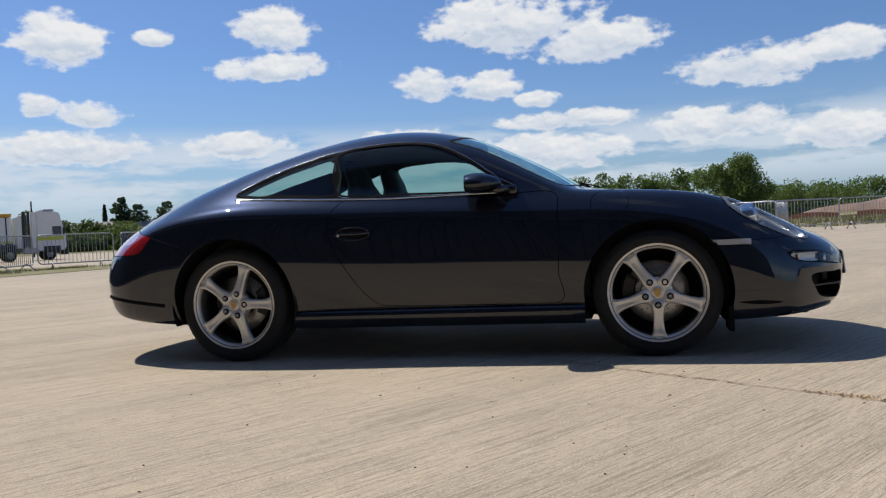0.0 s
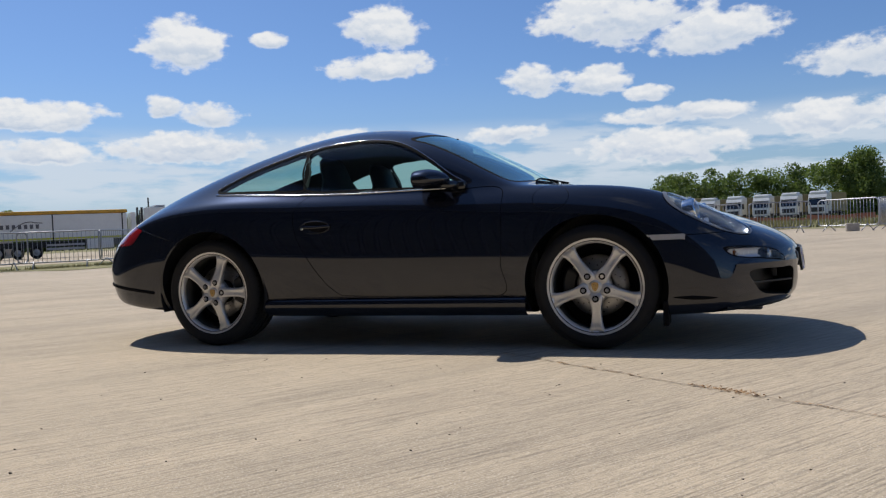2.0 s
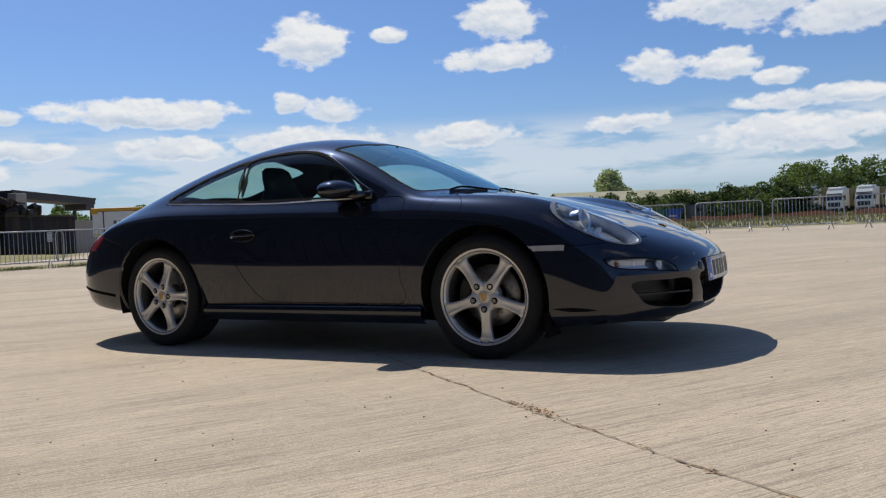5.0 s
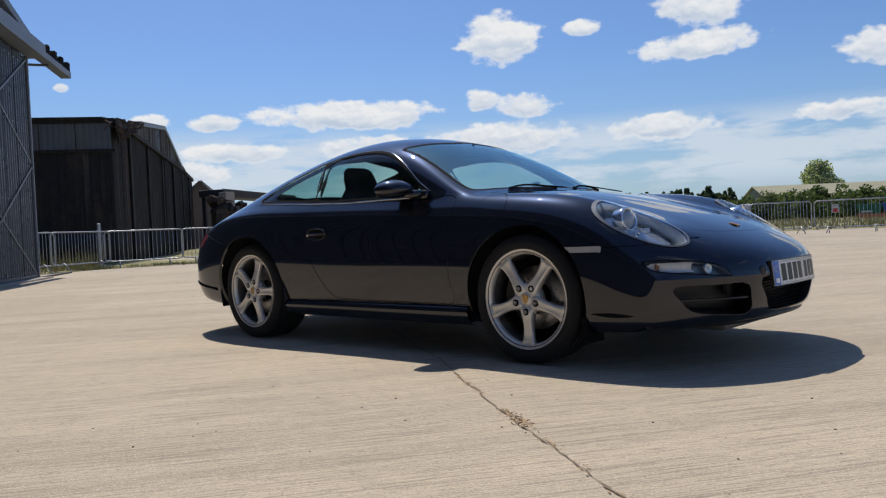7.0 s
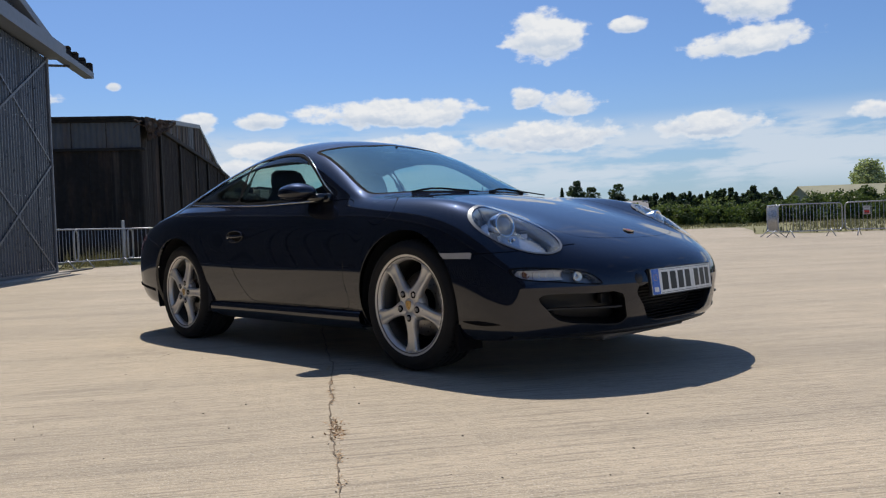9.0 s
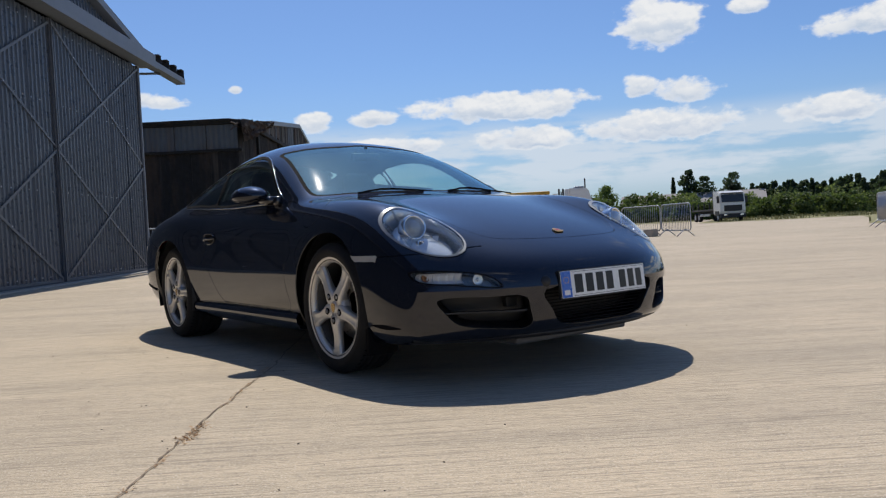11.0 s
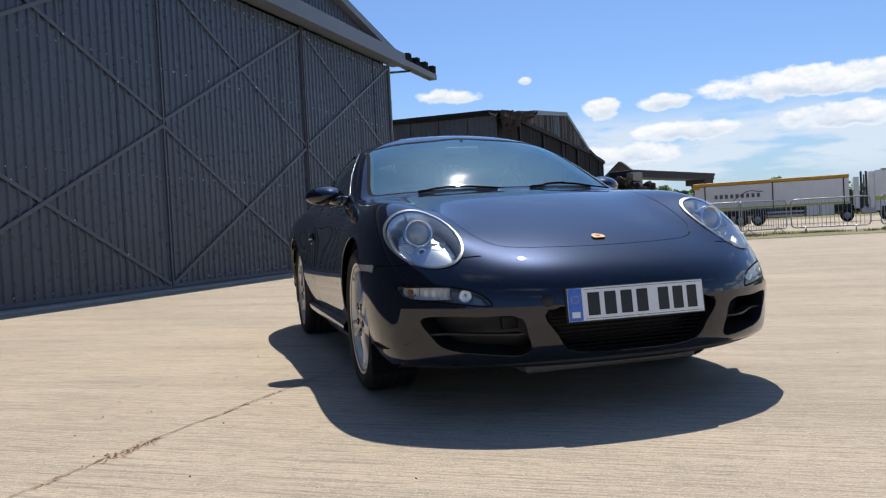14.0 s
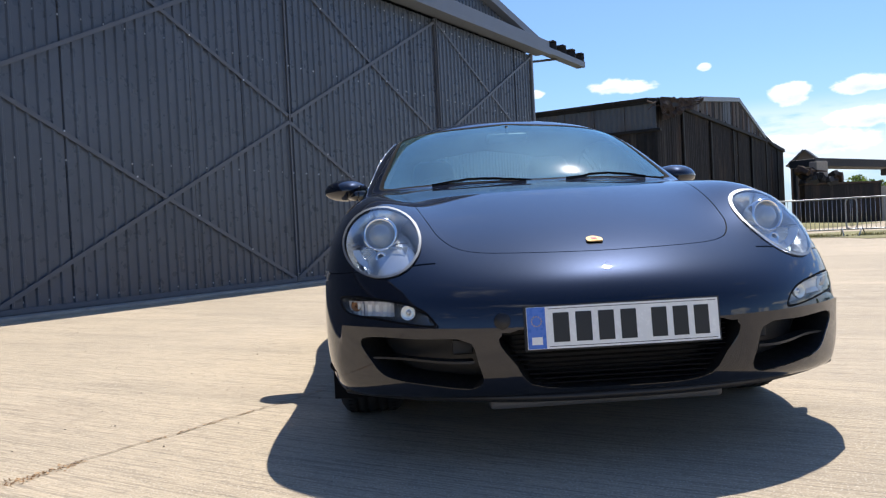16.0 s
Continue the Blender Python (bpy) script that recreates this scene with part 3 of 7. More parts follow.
SCREEN = smooth_line([(0.13, -0.2), (0.13, 0.2), (0.10, 0.45), (0.065, 0.56), (0.20, 0.588), (0.42, 0.632), (0.61, 0.672), (0.72, 0.662), (0.77, 0.52), (0.80, 0.25), (0.81, 0.0), (0.80, -0.25)], n=5)
REAR_GLASS = smooth_line([(-0.85, -0.2), (-0.85, 0.2), (-0.87, 0.42), (-0.96, 0.50), (-1.28, 0.485), (-1.55, 0.44), (-1.66, 0.25), (-1.68, -0.25)], n=5)
HOOD = smooth_line([(0.86, -0.3), (0.86, 0.3), (0.80, 0.56), (0.87, 0.64), (1.10, 0.595), (1.40, 0.545), (1.62, 0.51), (1.78, 0.475), (1.89, 0.40), (1.945, 0.23), (1.965, 0.0), (1.945, -0.23)], n=5)
LAMP_Y, LAMP_Z, LAMP_RY, LAMP_RZ = 0.666, 0.677, 0.130, 0.117
FOG = smooth_line([(0.795, 0.508), (0.66, 0.502), (0.56, 0.478), (0.515, 0.430), (0.55, 0.424), (0.68, 0.440), (0.785, 0.458)], n=5)
SIDE_INTAKE = smooth_line([(0.735, 0.385), (0.56, 0.388), (0.435, 0.385), (0.405, 0.32), (0.40, 0.245), (0.54, 0.250), (0.66, 0.268), (0.71, 0.315)], n=5)
MID_INTAKE = smooth_line([(0.33, 0.405), (0.0, 0.412), (-0.33, 0.405), (-0.30, 0.31), (-0.235, 0.245), (0.0, 0.235), (0.235, 0.245), (0.30, 0.31)], n=5)
TAIL = smooth_line([(-1.652, 0.730), (-1.74, 0.752), (-1.84, 0.772), (-1.93, 0.782), (-2.01, 0.765), (-2.08, 0.700), (-2.12, 0.640), (-2.03, 0.628), (-1.86, 0.628), (-1.745, 0.634), (-1.705, 0.662), (-1.67, 0.70)], n=4)
MARKER = np.array([(1.437, 0.579), (1.612, 0.579), (1.618, 0.553), (1.462, 0.553)])
FLAP = np.array([(0.945 + 0.098 * math.cos(a), 0.795 + 0.07 * math.sin(a)) for a in np.linspace(0, 2 * math.pi, 40)[:-1]])


def build_shell():
    sh = Shell()
    seam = 0.0045
    side = lambda x, y, z: (y > 0.5)
    side_xz = lambda poly: (lambda x, y, z: outline_distance(x, z, poly))
    top_xy = lambda poly: (lambda x, y, z: outline_distance(x, y, poly))
    front_yz = lambda poly: (lambda x, y, z: outline_distance(y, z, poly))
    arch = lambda cx, r: (lambda x, y, z: np.hypot(x - cx, z - HUB_Z - 0.004) - r)
    low = lambda x, y, z: (y > 0.5) & (z < 0.80)
    nose = lambda x, y, z: (x > 1.45) & (z < 0.60)
    lamp = lambda x, y, z: np.sqrt(((y - LAMP_Y) / LAMP_RY) ** 2 + ((z - LAMP_Z) / LAMP_RZ) ** 2) * LAMP_RZ - LAMP_RZ
    lamp_at = lambda x, y, z: (x > 1.35) & (y > 0.45) & (z > 0.50)
    over = lambda x, y, z: (z > 0.55)
    out = {}

    def lift(name, test, where, edge=None):
        """Cuts the outline, and a band inside it when edge is given; keeps both pieces."""
        sh.cut(test, where)
        if edge:
            sh.cut(lambda x, y, z: test(x, y, z) + edge, where)
        c = sh.centres()
        g, w = test(*c), where(*c)
        if edge:
            out[name + "_edge"] = sh.take(w & (g < 0) & (g > -edge))
            c = sh.centres()
            g, w = test(*c), where(*c)
        out[name] = sh.take(w & (g < -(edge or 0)))

    lift("arch_f", arch(AXLE_F, 0.367), low)
    lift("arch_r", arch(AXLE_R, 0.372), low)
    lift("door_glass", side_xz(DOOR_GLASS), lambda x, y, z: (y > 0.35) & (z > 0.80) & (x > -0.8) & (x < 0.7), 0.012)
    lift("quarter_glass", side_xz(QUARTER_GLASS), lambda x, y, z: (y > 0.35) & (z > 0.80) & (x > -1.4) & (x < -0.4), 0.012)
    lift("pillar", side_xz(PILLAR), lambda x, y, z: (y > 0.35) & (z > 0.80) & (x > -0.8) & (x < -0.4))
    lift("screen", top_xy(SCREEN), lambda x, y, z: (z > 0.80) & (x > -0.1) & (x < 0.95), 0.02)
    lift("rear_glass", top_xy(REAR_GLASS), lambda x, y, z: (z > 0.90) & (x < -0.6), 0.02)
    lift("marker", side_xz(MARKER), lambda x, y, z: (y > 0.6) & (x > 1.3) & (z < 0.65))
    lift("lamp", lamp, lamp_at, 0.007)
    lift("fog", front_yz(FOG), nose, 0.006)
    lift("side_intake", front_yz(SIDE_INTAKE), nose)
    lift("mid_intake", front_yz(MID_INTAKE), nose)
    lift("tail_clear", side_xz(TAIL_CLEAR), lambda x, y, z: (x < -1.5) & (y > 0.25) & (z > 0.45))
    lift("tail", side_xz(TAIL), lambda x, y, z: (x < -1.5) & (y > 0.25) & (z > 0.45), 0.004)
    lift("door", side_xz(DOOR), lambda x, y, z: (y > 0.6) & (x > -0.8) & (x < 0.9), seam)
    lift("hood", top_xy(HOOD), lambda x, y, z: (z > 0.5) & (x > 0.6), seam)
    lift("flap", side_xz(FLAP), lambda x, y, z: (y > 0.6) & (x > 0.7) & (x < 1.2) & (z > 0.6), 0.003)
    # front bumper, with the shut line from the arch over to the lamp
    sh.cut(lambda x, y, z: z - bumper_top(x, y), lambda x, y, z: (x > 1.3) & (y > -1) & (z < 0.75))
    sh.cut(lambda x, y, z: z - bumper_top(x, y) + seam, lambda x, y, z: (x > 1.3) & (z < 0.75))
    x, y, z = sh.centres()
    d = z - bumper_top(x, y)
    out["bumper_edge"] = sh.take((x > 1.4) & (d < 0) & (d > -seam) & (y > 0.51))
    x, y, z = sh.centres()
    out["bumper"] = sh.take((x > 1.40) & (z < bumper_top(x, y)))
    # rear bumper below the tail lamps
    sh.cut(lambda x, y, z: z - tail_line(x), lambda x, y, z: (x < -1.3) & (z < 0.8))
    sh.cut(lambda x, y, z: z - tail_line(x) + seam, lambda x, y, z: (x < -1.3) & (z < 0.8))
    x, y, z = sh.centres()
    d = z - tail_line(x)
    out["tail_edge_line"] = sh.take((x < -1.40) & (d < 0) & (d > -seam))
    x, y, z = sh.centres()
    out["rear_bumper"] = sh.take((x < -1.40) & (z < tail_line(x)))
    x, y, z = sh.centres()
    out["body"] = sh.take(np.full(x.shape, True))
    sh.bm.free()
    return out


def bumper_top(x, y):
    """Height of the shut line between wings and front bumper."""
    return 0.598 - 0.022 * np.clip((np.abs(y) - 0.55) / 0.3, 0, 1) + 0.02 * np.clip((0.6 - np.abs(y)) / 0.4, 0, 1)


def tail_line(x):
    """Height of the shut line from the rear arch up to the tail lamp and on below it."""
    return 0.652 + 0.070 * np.clip((-x - 1.42) / 0.22, 0.0, 1.0) - 0.082 * np.clip((-x - 1.67) / 0.1, 0.0, 1.0)


def build_body():
    p = build_shell()
    panel("body", p["body"], M_PAINT, car, rim=0.005)
    for side in ("right", "left"):
        door = panel("door", p["door"], M_PAINT, car, side, rim=0.02, label="closed midnight blue car door")
        tagged(panel("shut_line", p["door_edge"], M_SEAM, door, side, push=-0.003), kind="stuff")
        panel("window", p["door_glass"], M_GLASS, door, side, push=-0.004, label="tinted door window")
        panel("window_trim", p["door_glass_edge"], M_SEAM, door, side, push=0.002)
        quarter = panel("quarter_window", p["quarter_glass"], M_GLASS, car, side, push=-0.004, label="tinted rear quarter window")
        panel("window_trim", p["quarter_glass_edge"], M_SEAM, quarter, side, push=0.002)
        tagged(panel("window_pillar", p["pillar"], M_SEAM, car, side), "black pillar between the side windows", kind="stuff")
        marker = panel("side_marker", p["marker"], M_MARKER, car, side, push=0.005, rim=0.012, label="clear side indicator lens")
        tail = panel("tail_lamp", p["tail"], M_REDLENS, car, side, push=0.002, label="red tail lamp")
        panel("clear_lens", p["tail_clear"], M_PINKLENS, tail, side, push=0.002, label="pale clear section of the lamp")
        panel("lamp_seal", p["tail_edge"], M_SEAM, tail, side, push=-0.002)
        build_headlamp(p, side)
        build_fog(p, side)
    hood = panel("hood", p["hood"], M_PAINT, car, rim=0.02)
    tagged(panel("shut_line", p["hood_edge"], M_SEAM, hood, push=-0.003), kind="stuff")
    flap = panel("fuel_flap", p["flap"], M_PAINT, car, "right")
    tagged(panel("shut_line", p["flap_edge"], M_SEAM, flap, "right", push=-0.002), kind="stuff")
    panel("wing_patch", p["flap"], M_PAINT, car, "left")
    panel("wing_patch", p["flap_edge"], M_PAINT, car, "left")
    screen = panel("windscreen", p["screen"], M_SCREEN, car, push=-0.003, label="raked windscreen reflecting the sky")
    panel("screen_seal", p["screen_edge"], M_SEAM, screen, push=-0.001)
    rear = panel("rear_window", p["rear_glass"], M_GLASS, car, push=-0.003)
    panel("screen_seal", p["rear_glass_edge"], M_SEAM, rear, push=-0.001)
    bumper = panel("front_bumper", p["bumper"], M_PAINT, car, rim=0.003)
    tagged(panel("shut_line", p["bumper_edge"], M_SEAM, bumper, push=-0.003), kind="stuff")
    back = panel("rear_bumper", p["rear_bumper"], M_PAINT, car, rim=0.02)
    tagged(panel("shut_line", p["tail_edge_line"], M_SEAM, back, push=-0.003), kind="stuff")
    return bumper, p


def dish(piece, depth, shrink, material, parent, side, name, label=""):
    """A hollow behind an opening of the shell: the opening's own patch drawn back and in."""
    uv, faces = piece
    P = LOFT.at(uv[:, 0], uv[:, 1])
    N = LOFT.normal(uv[:, 0], uv[:, 1])
    c, n = P.mean(0), N.mean(0)
    n /= np.linalg.norm(n)
    s = -1 if side == "right" else 1
    count = {}
    for f in faces:
        for a, b in zip(f, f[1:] + f[:1]):
            k = (min(a, b), max(a, b))
            count[k] = None if k in count else (a, b)
    ring = [e for e in count.values() if e and not (P[e[0], 1] < 1e-3 and P[e[1], 1] < 1e-3)]
    verts = [tuple(q) for q in P - N * 0.004] + [tuple(q) for q in c + (P - c) * shrink - n * depth]
    k = len(P)
    quads = [[b, a, a + k, b + k] for a, b in ring] + [[i + k for i in f] for f in faces]
    quads = quads if s > 0 else [q[::-1] for q in quads]
    me = bpy.data.meshes.new(name)
    me.from_pydata([(x, y * s, z) for x, y, z in verts], [], quads)
    me.materials.append(material)
    me.polygons.foreach_set("use_smooth", [True] * len(me.polygons))
    ob = new(name, me)
    ob.parent = parent
    if label:
        tagged(ob, label)
    return ob, (c[0], c[1] * s, c[2]), (n[0], n[1] * s, n[2])


def disc_bm(profile, at, way, segments=40):
    """A turned piece set at a place with its axis along way."""
    bm = lathe(profile, segments)
    m = Matrix.Translation(at) @ Vector(way).to_track_quat("Y", "Z").to_matrix().to_4x4()
    bmesh.ops.transform(bm, matrix=m, verts=bm.verts)
    return bm


def build_headlamp(p, side):
    lamp = panel("headlamp", p["lamp"], M_LENS, car, side, push=0.008, label="round headlamp under a clear lens")
    panel("bezel", p["lamp_edge"], M_SILVERPAINT, lamp, side, push=0.005, label="silver lamp ring")
    bowl, c, n = dish(p["lamp"], 0.06, 0.78, M_LAMPBOWL, lamp, side, "bowl")
    s = -1 if side == "right" else 1
    fwd = Vector((0.93, 0.12 * s, 0.18)).normalized()
    c = Vector(c)
    up = Vector((-0.05, 0, 0.046))
    part("projector", disc_bm([(0.0, 0.028), (0.018, 0.026), (0.033, 0.016), (0.040, 0.0), (0.047, 0.002), (0.049, -0.03), (0.047, -0.05)], c + up * 0.75 - fwd * 0.04, fwd), M_LAMPGLASS, lamp, "glassy projector lens", True)
    part("projector_ring", disc_bm([(0.046, 0.0), (0.050, 0.010), (0.056, 0.010), (0.060, 0.0), (0.058, -0.05)], c + up * 0.75 - fwd * 0.035, fwd), M_REFLECT, lamp, "", True)
    right, high = Vector((0, s, 0)), Vector((-0.35, 0, 0.94))
    right = (right - fwd * right.dot(fwd)).normalized()
    high = (high - fwd * high.dot(fwd) - right * high.dot(right)).normalized()
    at = lambda r, a, d: c + right * (r * 1.06 * math.cos(a)) + high * (r * math.sin(a)) - fwd * d
    # bright crescent along the lower edge, fluted panels inside it
    for name, spans, mat in (("crescent", ((0.068, 0.046), (0.078, 0.034), (0.088, 0.026)), M_LAMPSHINE), ("flutes", ((0.026, 0.052), (0.046, 0.048), (0.066, 0.047)), M_LAMPBOWL)):
        bm = bmesh.new()
        rows = []
        for k in range(37):
            a = radians(188 + 164 * k / 36)
            wave = 0.004 * (k % 2) if name == "flutes" else 0.0
            rows.append([bm.verts.new(at(r, a, d + wave)) for r, d in spans])
        for a, b in zip(rows, rows[1:]):
            for k in range(2):
                bm.faces.new((a[k], a[k + 1], b[k + 1], b[k]))
        bmesh.ops.recalc_face_normals(bm, faces=bm.faces)
        part(name, bm, mat, lamp, "", name == "crescent")
    for a in (0.0, math.pi):
        part("divider", tube([at(0.088, a, 0.030), at(0.045, a, 0.040)], 0.0022, 6), M_PALEPLASTIC, lamp)
    part("bulb_ring", disc_bm([(0.009, 0.004), (0.012, 0.010), (0.017, 0.010), (0.020, 0.0), (0.020, -0.014)], at(0.042, -math.pi / 2, 0.038), fwd, 22), M_REFLECT, lamp, "", True)
    part("bulb", disc_bm([(0.0, 0.008), (0.007, 0.006), (0.009, 0.0), (0.009, -0.01)], at(0.042, -math.pi / 2, 0.036), fwd, 16), M_PALEPLASTIC, lamp, "", True)


def build_fog(p, side):
    fog = panel("indicator_lamp", p["fog"], M_LENS, car, side, push=0.003, label="clear bumper lamp")
    panel("lamp_seal", p["fog_edge"], M_SEAM, fog, side, push=-0.001)
    bowl, c, n = dish(p["fog"], 0.04, 0.88, M_FOGBOWL, fog, side, "bowl")
    s = -1 if side == "right" else 1
    # ringed amber indicator at the outer end, slanting bright facets, a round driving lamp at the inner end
    y, z = 0.750, 0.478
    part("indicator", disc_bm([(0.0, 0.006), (0.005, 0.005), (0.006, 0.0), (0.009, 0.0), (0.011, 0.004), (0.013, 0.0), (0.016, 0.006), (0.018, 0.004), (0.018, -0.004)], (front_x(y, z) - 0.036, y * s, z), (0.92, 0.38 * s, 0.05), 20), M_AMBERBULB, fog, "ringed amber indicator", True)
    for name, ya, yb, mat in (("outer_facets", 0.728, 0.776, M_LAMPSHINE), ("bright_facets", 0.634, 0.726, M_LAMPSHINE)):
        bm = bmesh.new()
        rows = []
        for k, yy in enumerate(np.linspace(ya, yb, 9)):
            xx = front_x(yy, 0.47) - 0.036 + (0.006 if k % 2 else -0.004)
            rows.append([bm.verts.new((xx + dx, yy * s, 0.471 + dz)) for dx, dz in ((0.012, 0.023), (-0.004, 0.012), (-0.006, -0.010), (0.010, -0.022))])
        for a, c2 in zip(rows, rows[1:]):
            for k in range(3):
                bm.faces.new((a[k], a[k + 1], c2[k + 1], c2[k]))
        bmesh.ops.recalc_face_normals(bm, faces=bm.faces)
        part(name, bm, mat, fog)
    y, z = 0.592, 0.462
    part("driving_lamp", disc_bm([(0.0, 0.006), (0.006, 0.005), (0.009, -0.004), (0.020, 0.010), (0.023, 0.009), (0.023, 0.0)], (front_x(y, z) - 0.030, y * s, z), (0.95, 0.28 * s, 0.05), 24), M_LAMPBOWL, fog, "round bright reflector", True)


GRID_U, GRID_V = np.meshgrid(np.linspace(LOFT.nu - 6, LOFT.nu, 240), np.linspace(2, LOFT.nv, 200), indexing="ij")
GRID_P = LOFT.at(GRID_U, GRID_V)


def front_x(y, z):
    """How far forward the nose's skin stands at a width and height."""
    d = (GRID_P[..., 1] - abs(y)) ** 2 + (GRID_P[..., 2] - z) ** 2 - (GRID_P[..., 0] > 1.4) * 4.0
    i = np.unravel_index(np.argmin(d), d.shape)
    return float(GRID_P[i][0])


SIDE_U, SIDE_V = np.meshgrid(np.linspace(0, LOFT.nu, 420), np.linspace(3, 9, 200), indexing="ij")
SIDE_P = LOFT.at(SIDE_U, SIDE_V)


def side_y(x, z):
    """Half width of the body's side at a place and height."""
    d = (SIDE_P[..., 0] - x) ** 2 + (SIDE_P[..., 2] - z) ** 2
    i = np.unravel_index(np.argmin(d), d.shape)
    return float(SIDE_P[i][1])


# alloy darkened in colour for the shade inside the wheel
M_BARREL = plain("dark_recess_alloy", (0.07, 0.068, 0.065), 0.6, 0.4, vary=0.3, scale=15)
M_SILVERPAINT = plain("satin_silver", (0.24, 0.25, 0.26), 0.38, 0.35, coat=0.2, vary=0.05)
M_LAMPBOWL = plain("lamp_housing", (0.62, 0.65, 0.68), 0.22, 0.7, vary=0.12, scale=30)
M_LAMPSHINE = plain("bright_reflector", (0.70, 0.71, 0.72), 0.36, 0.35, vary=0.1, scale=40)
M_MARKER = plain("pale_lens", (0.62, 0.60, 0.57), 0.12, 0.3, coat=1.0, vary=0.12, scale=30)
M_PINKLENS = plain("pale_red_lens", (0.72, 0.42, 0.42), 0.08, coat=1.0, vary=0.1)
M_FOGBOWL = plain("grey_lamp_housing", (0.20, 0.21, 0.22), 0.25, 0.5, vary=0.2, scale=40)
M_LAMPGLASS = plain("projector_glass", (0.34, 0.38, 0.42), 0.05, 0.1, coat=1.0, vary=0.1)
M_AMBERBULB = plain("amber_reflector", (0.20, 0.075, 0.020), 0.18, 0.3, vary=0.25)
bumper, pieces = build_body()


# intakes, slats, lip and plate of the front
def front_details():
    mid = dish(pieces["mid_intake"], 0.10, 0.97, M_TRIM, bumper, "left", "grille_hollow")
    dish(pieces["mid_intake"], 0.10, 0.97, M_TRIM, bumper, "right", "grille_hollow")
    for side, s in (("right", -1), ("left", 1)):
        dish(pieces["side_intake"], 0.11, 0.95, M_TRIM, bumper, side, "intake_hollow")
        ys = np.linspace(0.415, 0.725, 14)
        for z, back in ((0.322, 0.012),):
            bm = bmesh.new()
            rows = []
            fit_x = np.polyfit(ys, [front_x(y, z) for y in ys], 3)
            for y in ys:
                x = float(np.polyval(fit_x, y)) - back
                rows.append([bm.verts.new((x + dx, y * s, z + dz)) for dx, dz in ((0.0, 0.0035), (0.0, -0.0035), (-0.06, -0.006), (-0.06, 0.003))])
            for a, b in zip(rows, rows[1:]):
                for k in range(4):
                    bm.faces.new((a[k], a[(k + 1) % 4], b[(k + 1) % 4], b[k]))
            bm.faces.new(rows[0]), bm.faces.new(rows[-1][::-1])
            bmesh.ops.recalc_face_normals(bm, faces=bm.faces)
            part("intake_slat", bm, M_TRIM, bumper, "black slat across the intake")
        part("intake_vane", box(front_x(0.50, 0.35) - 0.075, front_x(0.50, 0.35) - 0.05, 0.44 * s - 0.03, 0.44 * s + 0.03, 0.335, 0.38, 0.004), M_TRIM, bumper)
    for k in range(11):
        z = 0.252 + k * 0.0142
        w = 0.235 + 0.075 * min(1, k / 6)
        part("grille_bar", box(front_x(0, z) - 0.075, front_x(0, z) - 0.06, -w, w, z - 0.0016, z + 0.0016), M_SEAM, bumper)
    # towing-eye cover beside the plate
    x = front_x(0.335, 0.44)
    part("towing_cover", disc_bm([(0.0, 0.004), (0.021, 0.004), (0.024, 0.0), (0.026, -0.004)], (x, -0.335, 0.437), (0.95, -0.22, 0.12), 28), M_TRIM, bumper, "round black towing-eye cover", True)
    # lower lip
    bm = bmesh.new()
    rows = []
    for y in np.linspace(-0.80, 0.80, 49):
        q = abs(y) / 0.87
        x = 2.125 - 0.40 * q ** 2.5
        rows.append([bm.verts.new((x + dx, y, z)) for dx, z in ((-0.012, 0.222), (0.0, 0.214), (-0.002, 0.203), (-0.04, 0.190), (-0.12, 0.186), (-0.12, 0.20))])
    for a, b in zip(rows, rows[1:]):
        for k in range(5):
            bm.faces.new((a[k], b[k], b[k + 1], a[k + 1]))
    bmesh.ops.recalc_face_normals(bm, faces=bm.faces)
    part("front_lip", bm, M_TRIM, bumper, "black lip below the bumper", True)
    bm = bmesh.new()
    add_box(bm, 1.70, 1.97, -0.36, 0.36, 0.150, 0.195, 0.012)
    part("undertray", bm, M_PALEPLASTIC, bumper, "grey scuffed tray under the nose")
    # number plate, its digits shown as bars
    px = front_x(0.0, 0.40) + 0.012
    tilt = pose(px, 0.0, 0.418, 0, -6, 0) @ Matrix.Diagonal((1, 1.035, 1.035, 1))

    def bowed(x0, x1, y0, y1, z0, z1, n=1):
        """A block on the plate, bent with the bumper's curve."""
        bm = bmesh.new()
        rows = []
        for y in np.linspace(y0, y1, n + 1):
            d = -0.33 * y * y
            rows.append([bm.verts.new((x + d, y, z)) for x, z in ((x0, z0), (x1, z0), (x1, z1), (x0, z1))])
        for a, c in zip(rows, rows[1:]):
            for k in range(4):
                bm.faces.new((a[k], a[(k + 1) % 4], c[(k + 1) % 4], c[k]))
        bm.faces.new(rows[0]), bm.faces.new(rows[-1][::-1])
        bmesh.ops.recalc_face_normals(bm, faces=bm.faces)
        bmesh.ops.transform(bm, matrix=tilt, verts=bm.verts)
        return bm

    board = part("number_plate", bowed(-0.012, 0.0, -0.268, 0.268, -0.060, 0.060, 12), M_TRIM, car, "white number plate with blue band and black bars")
    part("plate_face", bowed(0.0005, 0.004, -0.262, 0.262, -0.056, 0.056, 12), M_PLATE, board)
    part("plate_band", bowed(0.003, 0.0055, -0.261, -0.213, -0.055, 0.055, 2), M_PLATEBLUE, board, "blue band of the plate")
    for k in range(12):
        a = 2 * math.pi * k / 12
        y, z = -0.237 + 0.013 * math.cos(a), 0.018 + 0.013 * math.sin(a)
        part("plate_star", bowed(0.0055, 0.0062, y - 0.0016, y + 0.0016, z - 0.0016, z + 0.0016), M_GOLD, board)
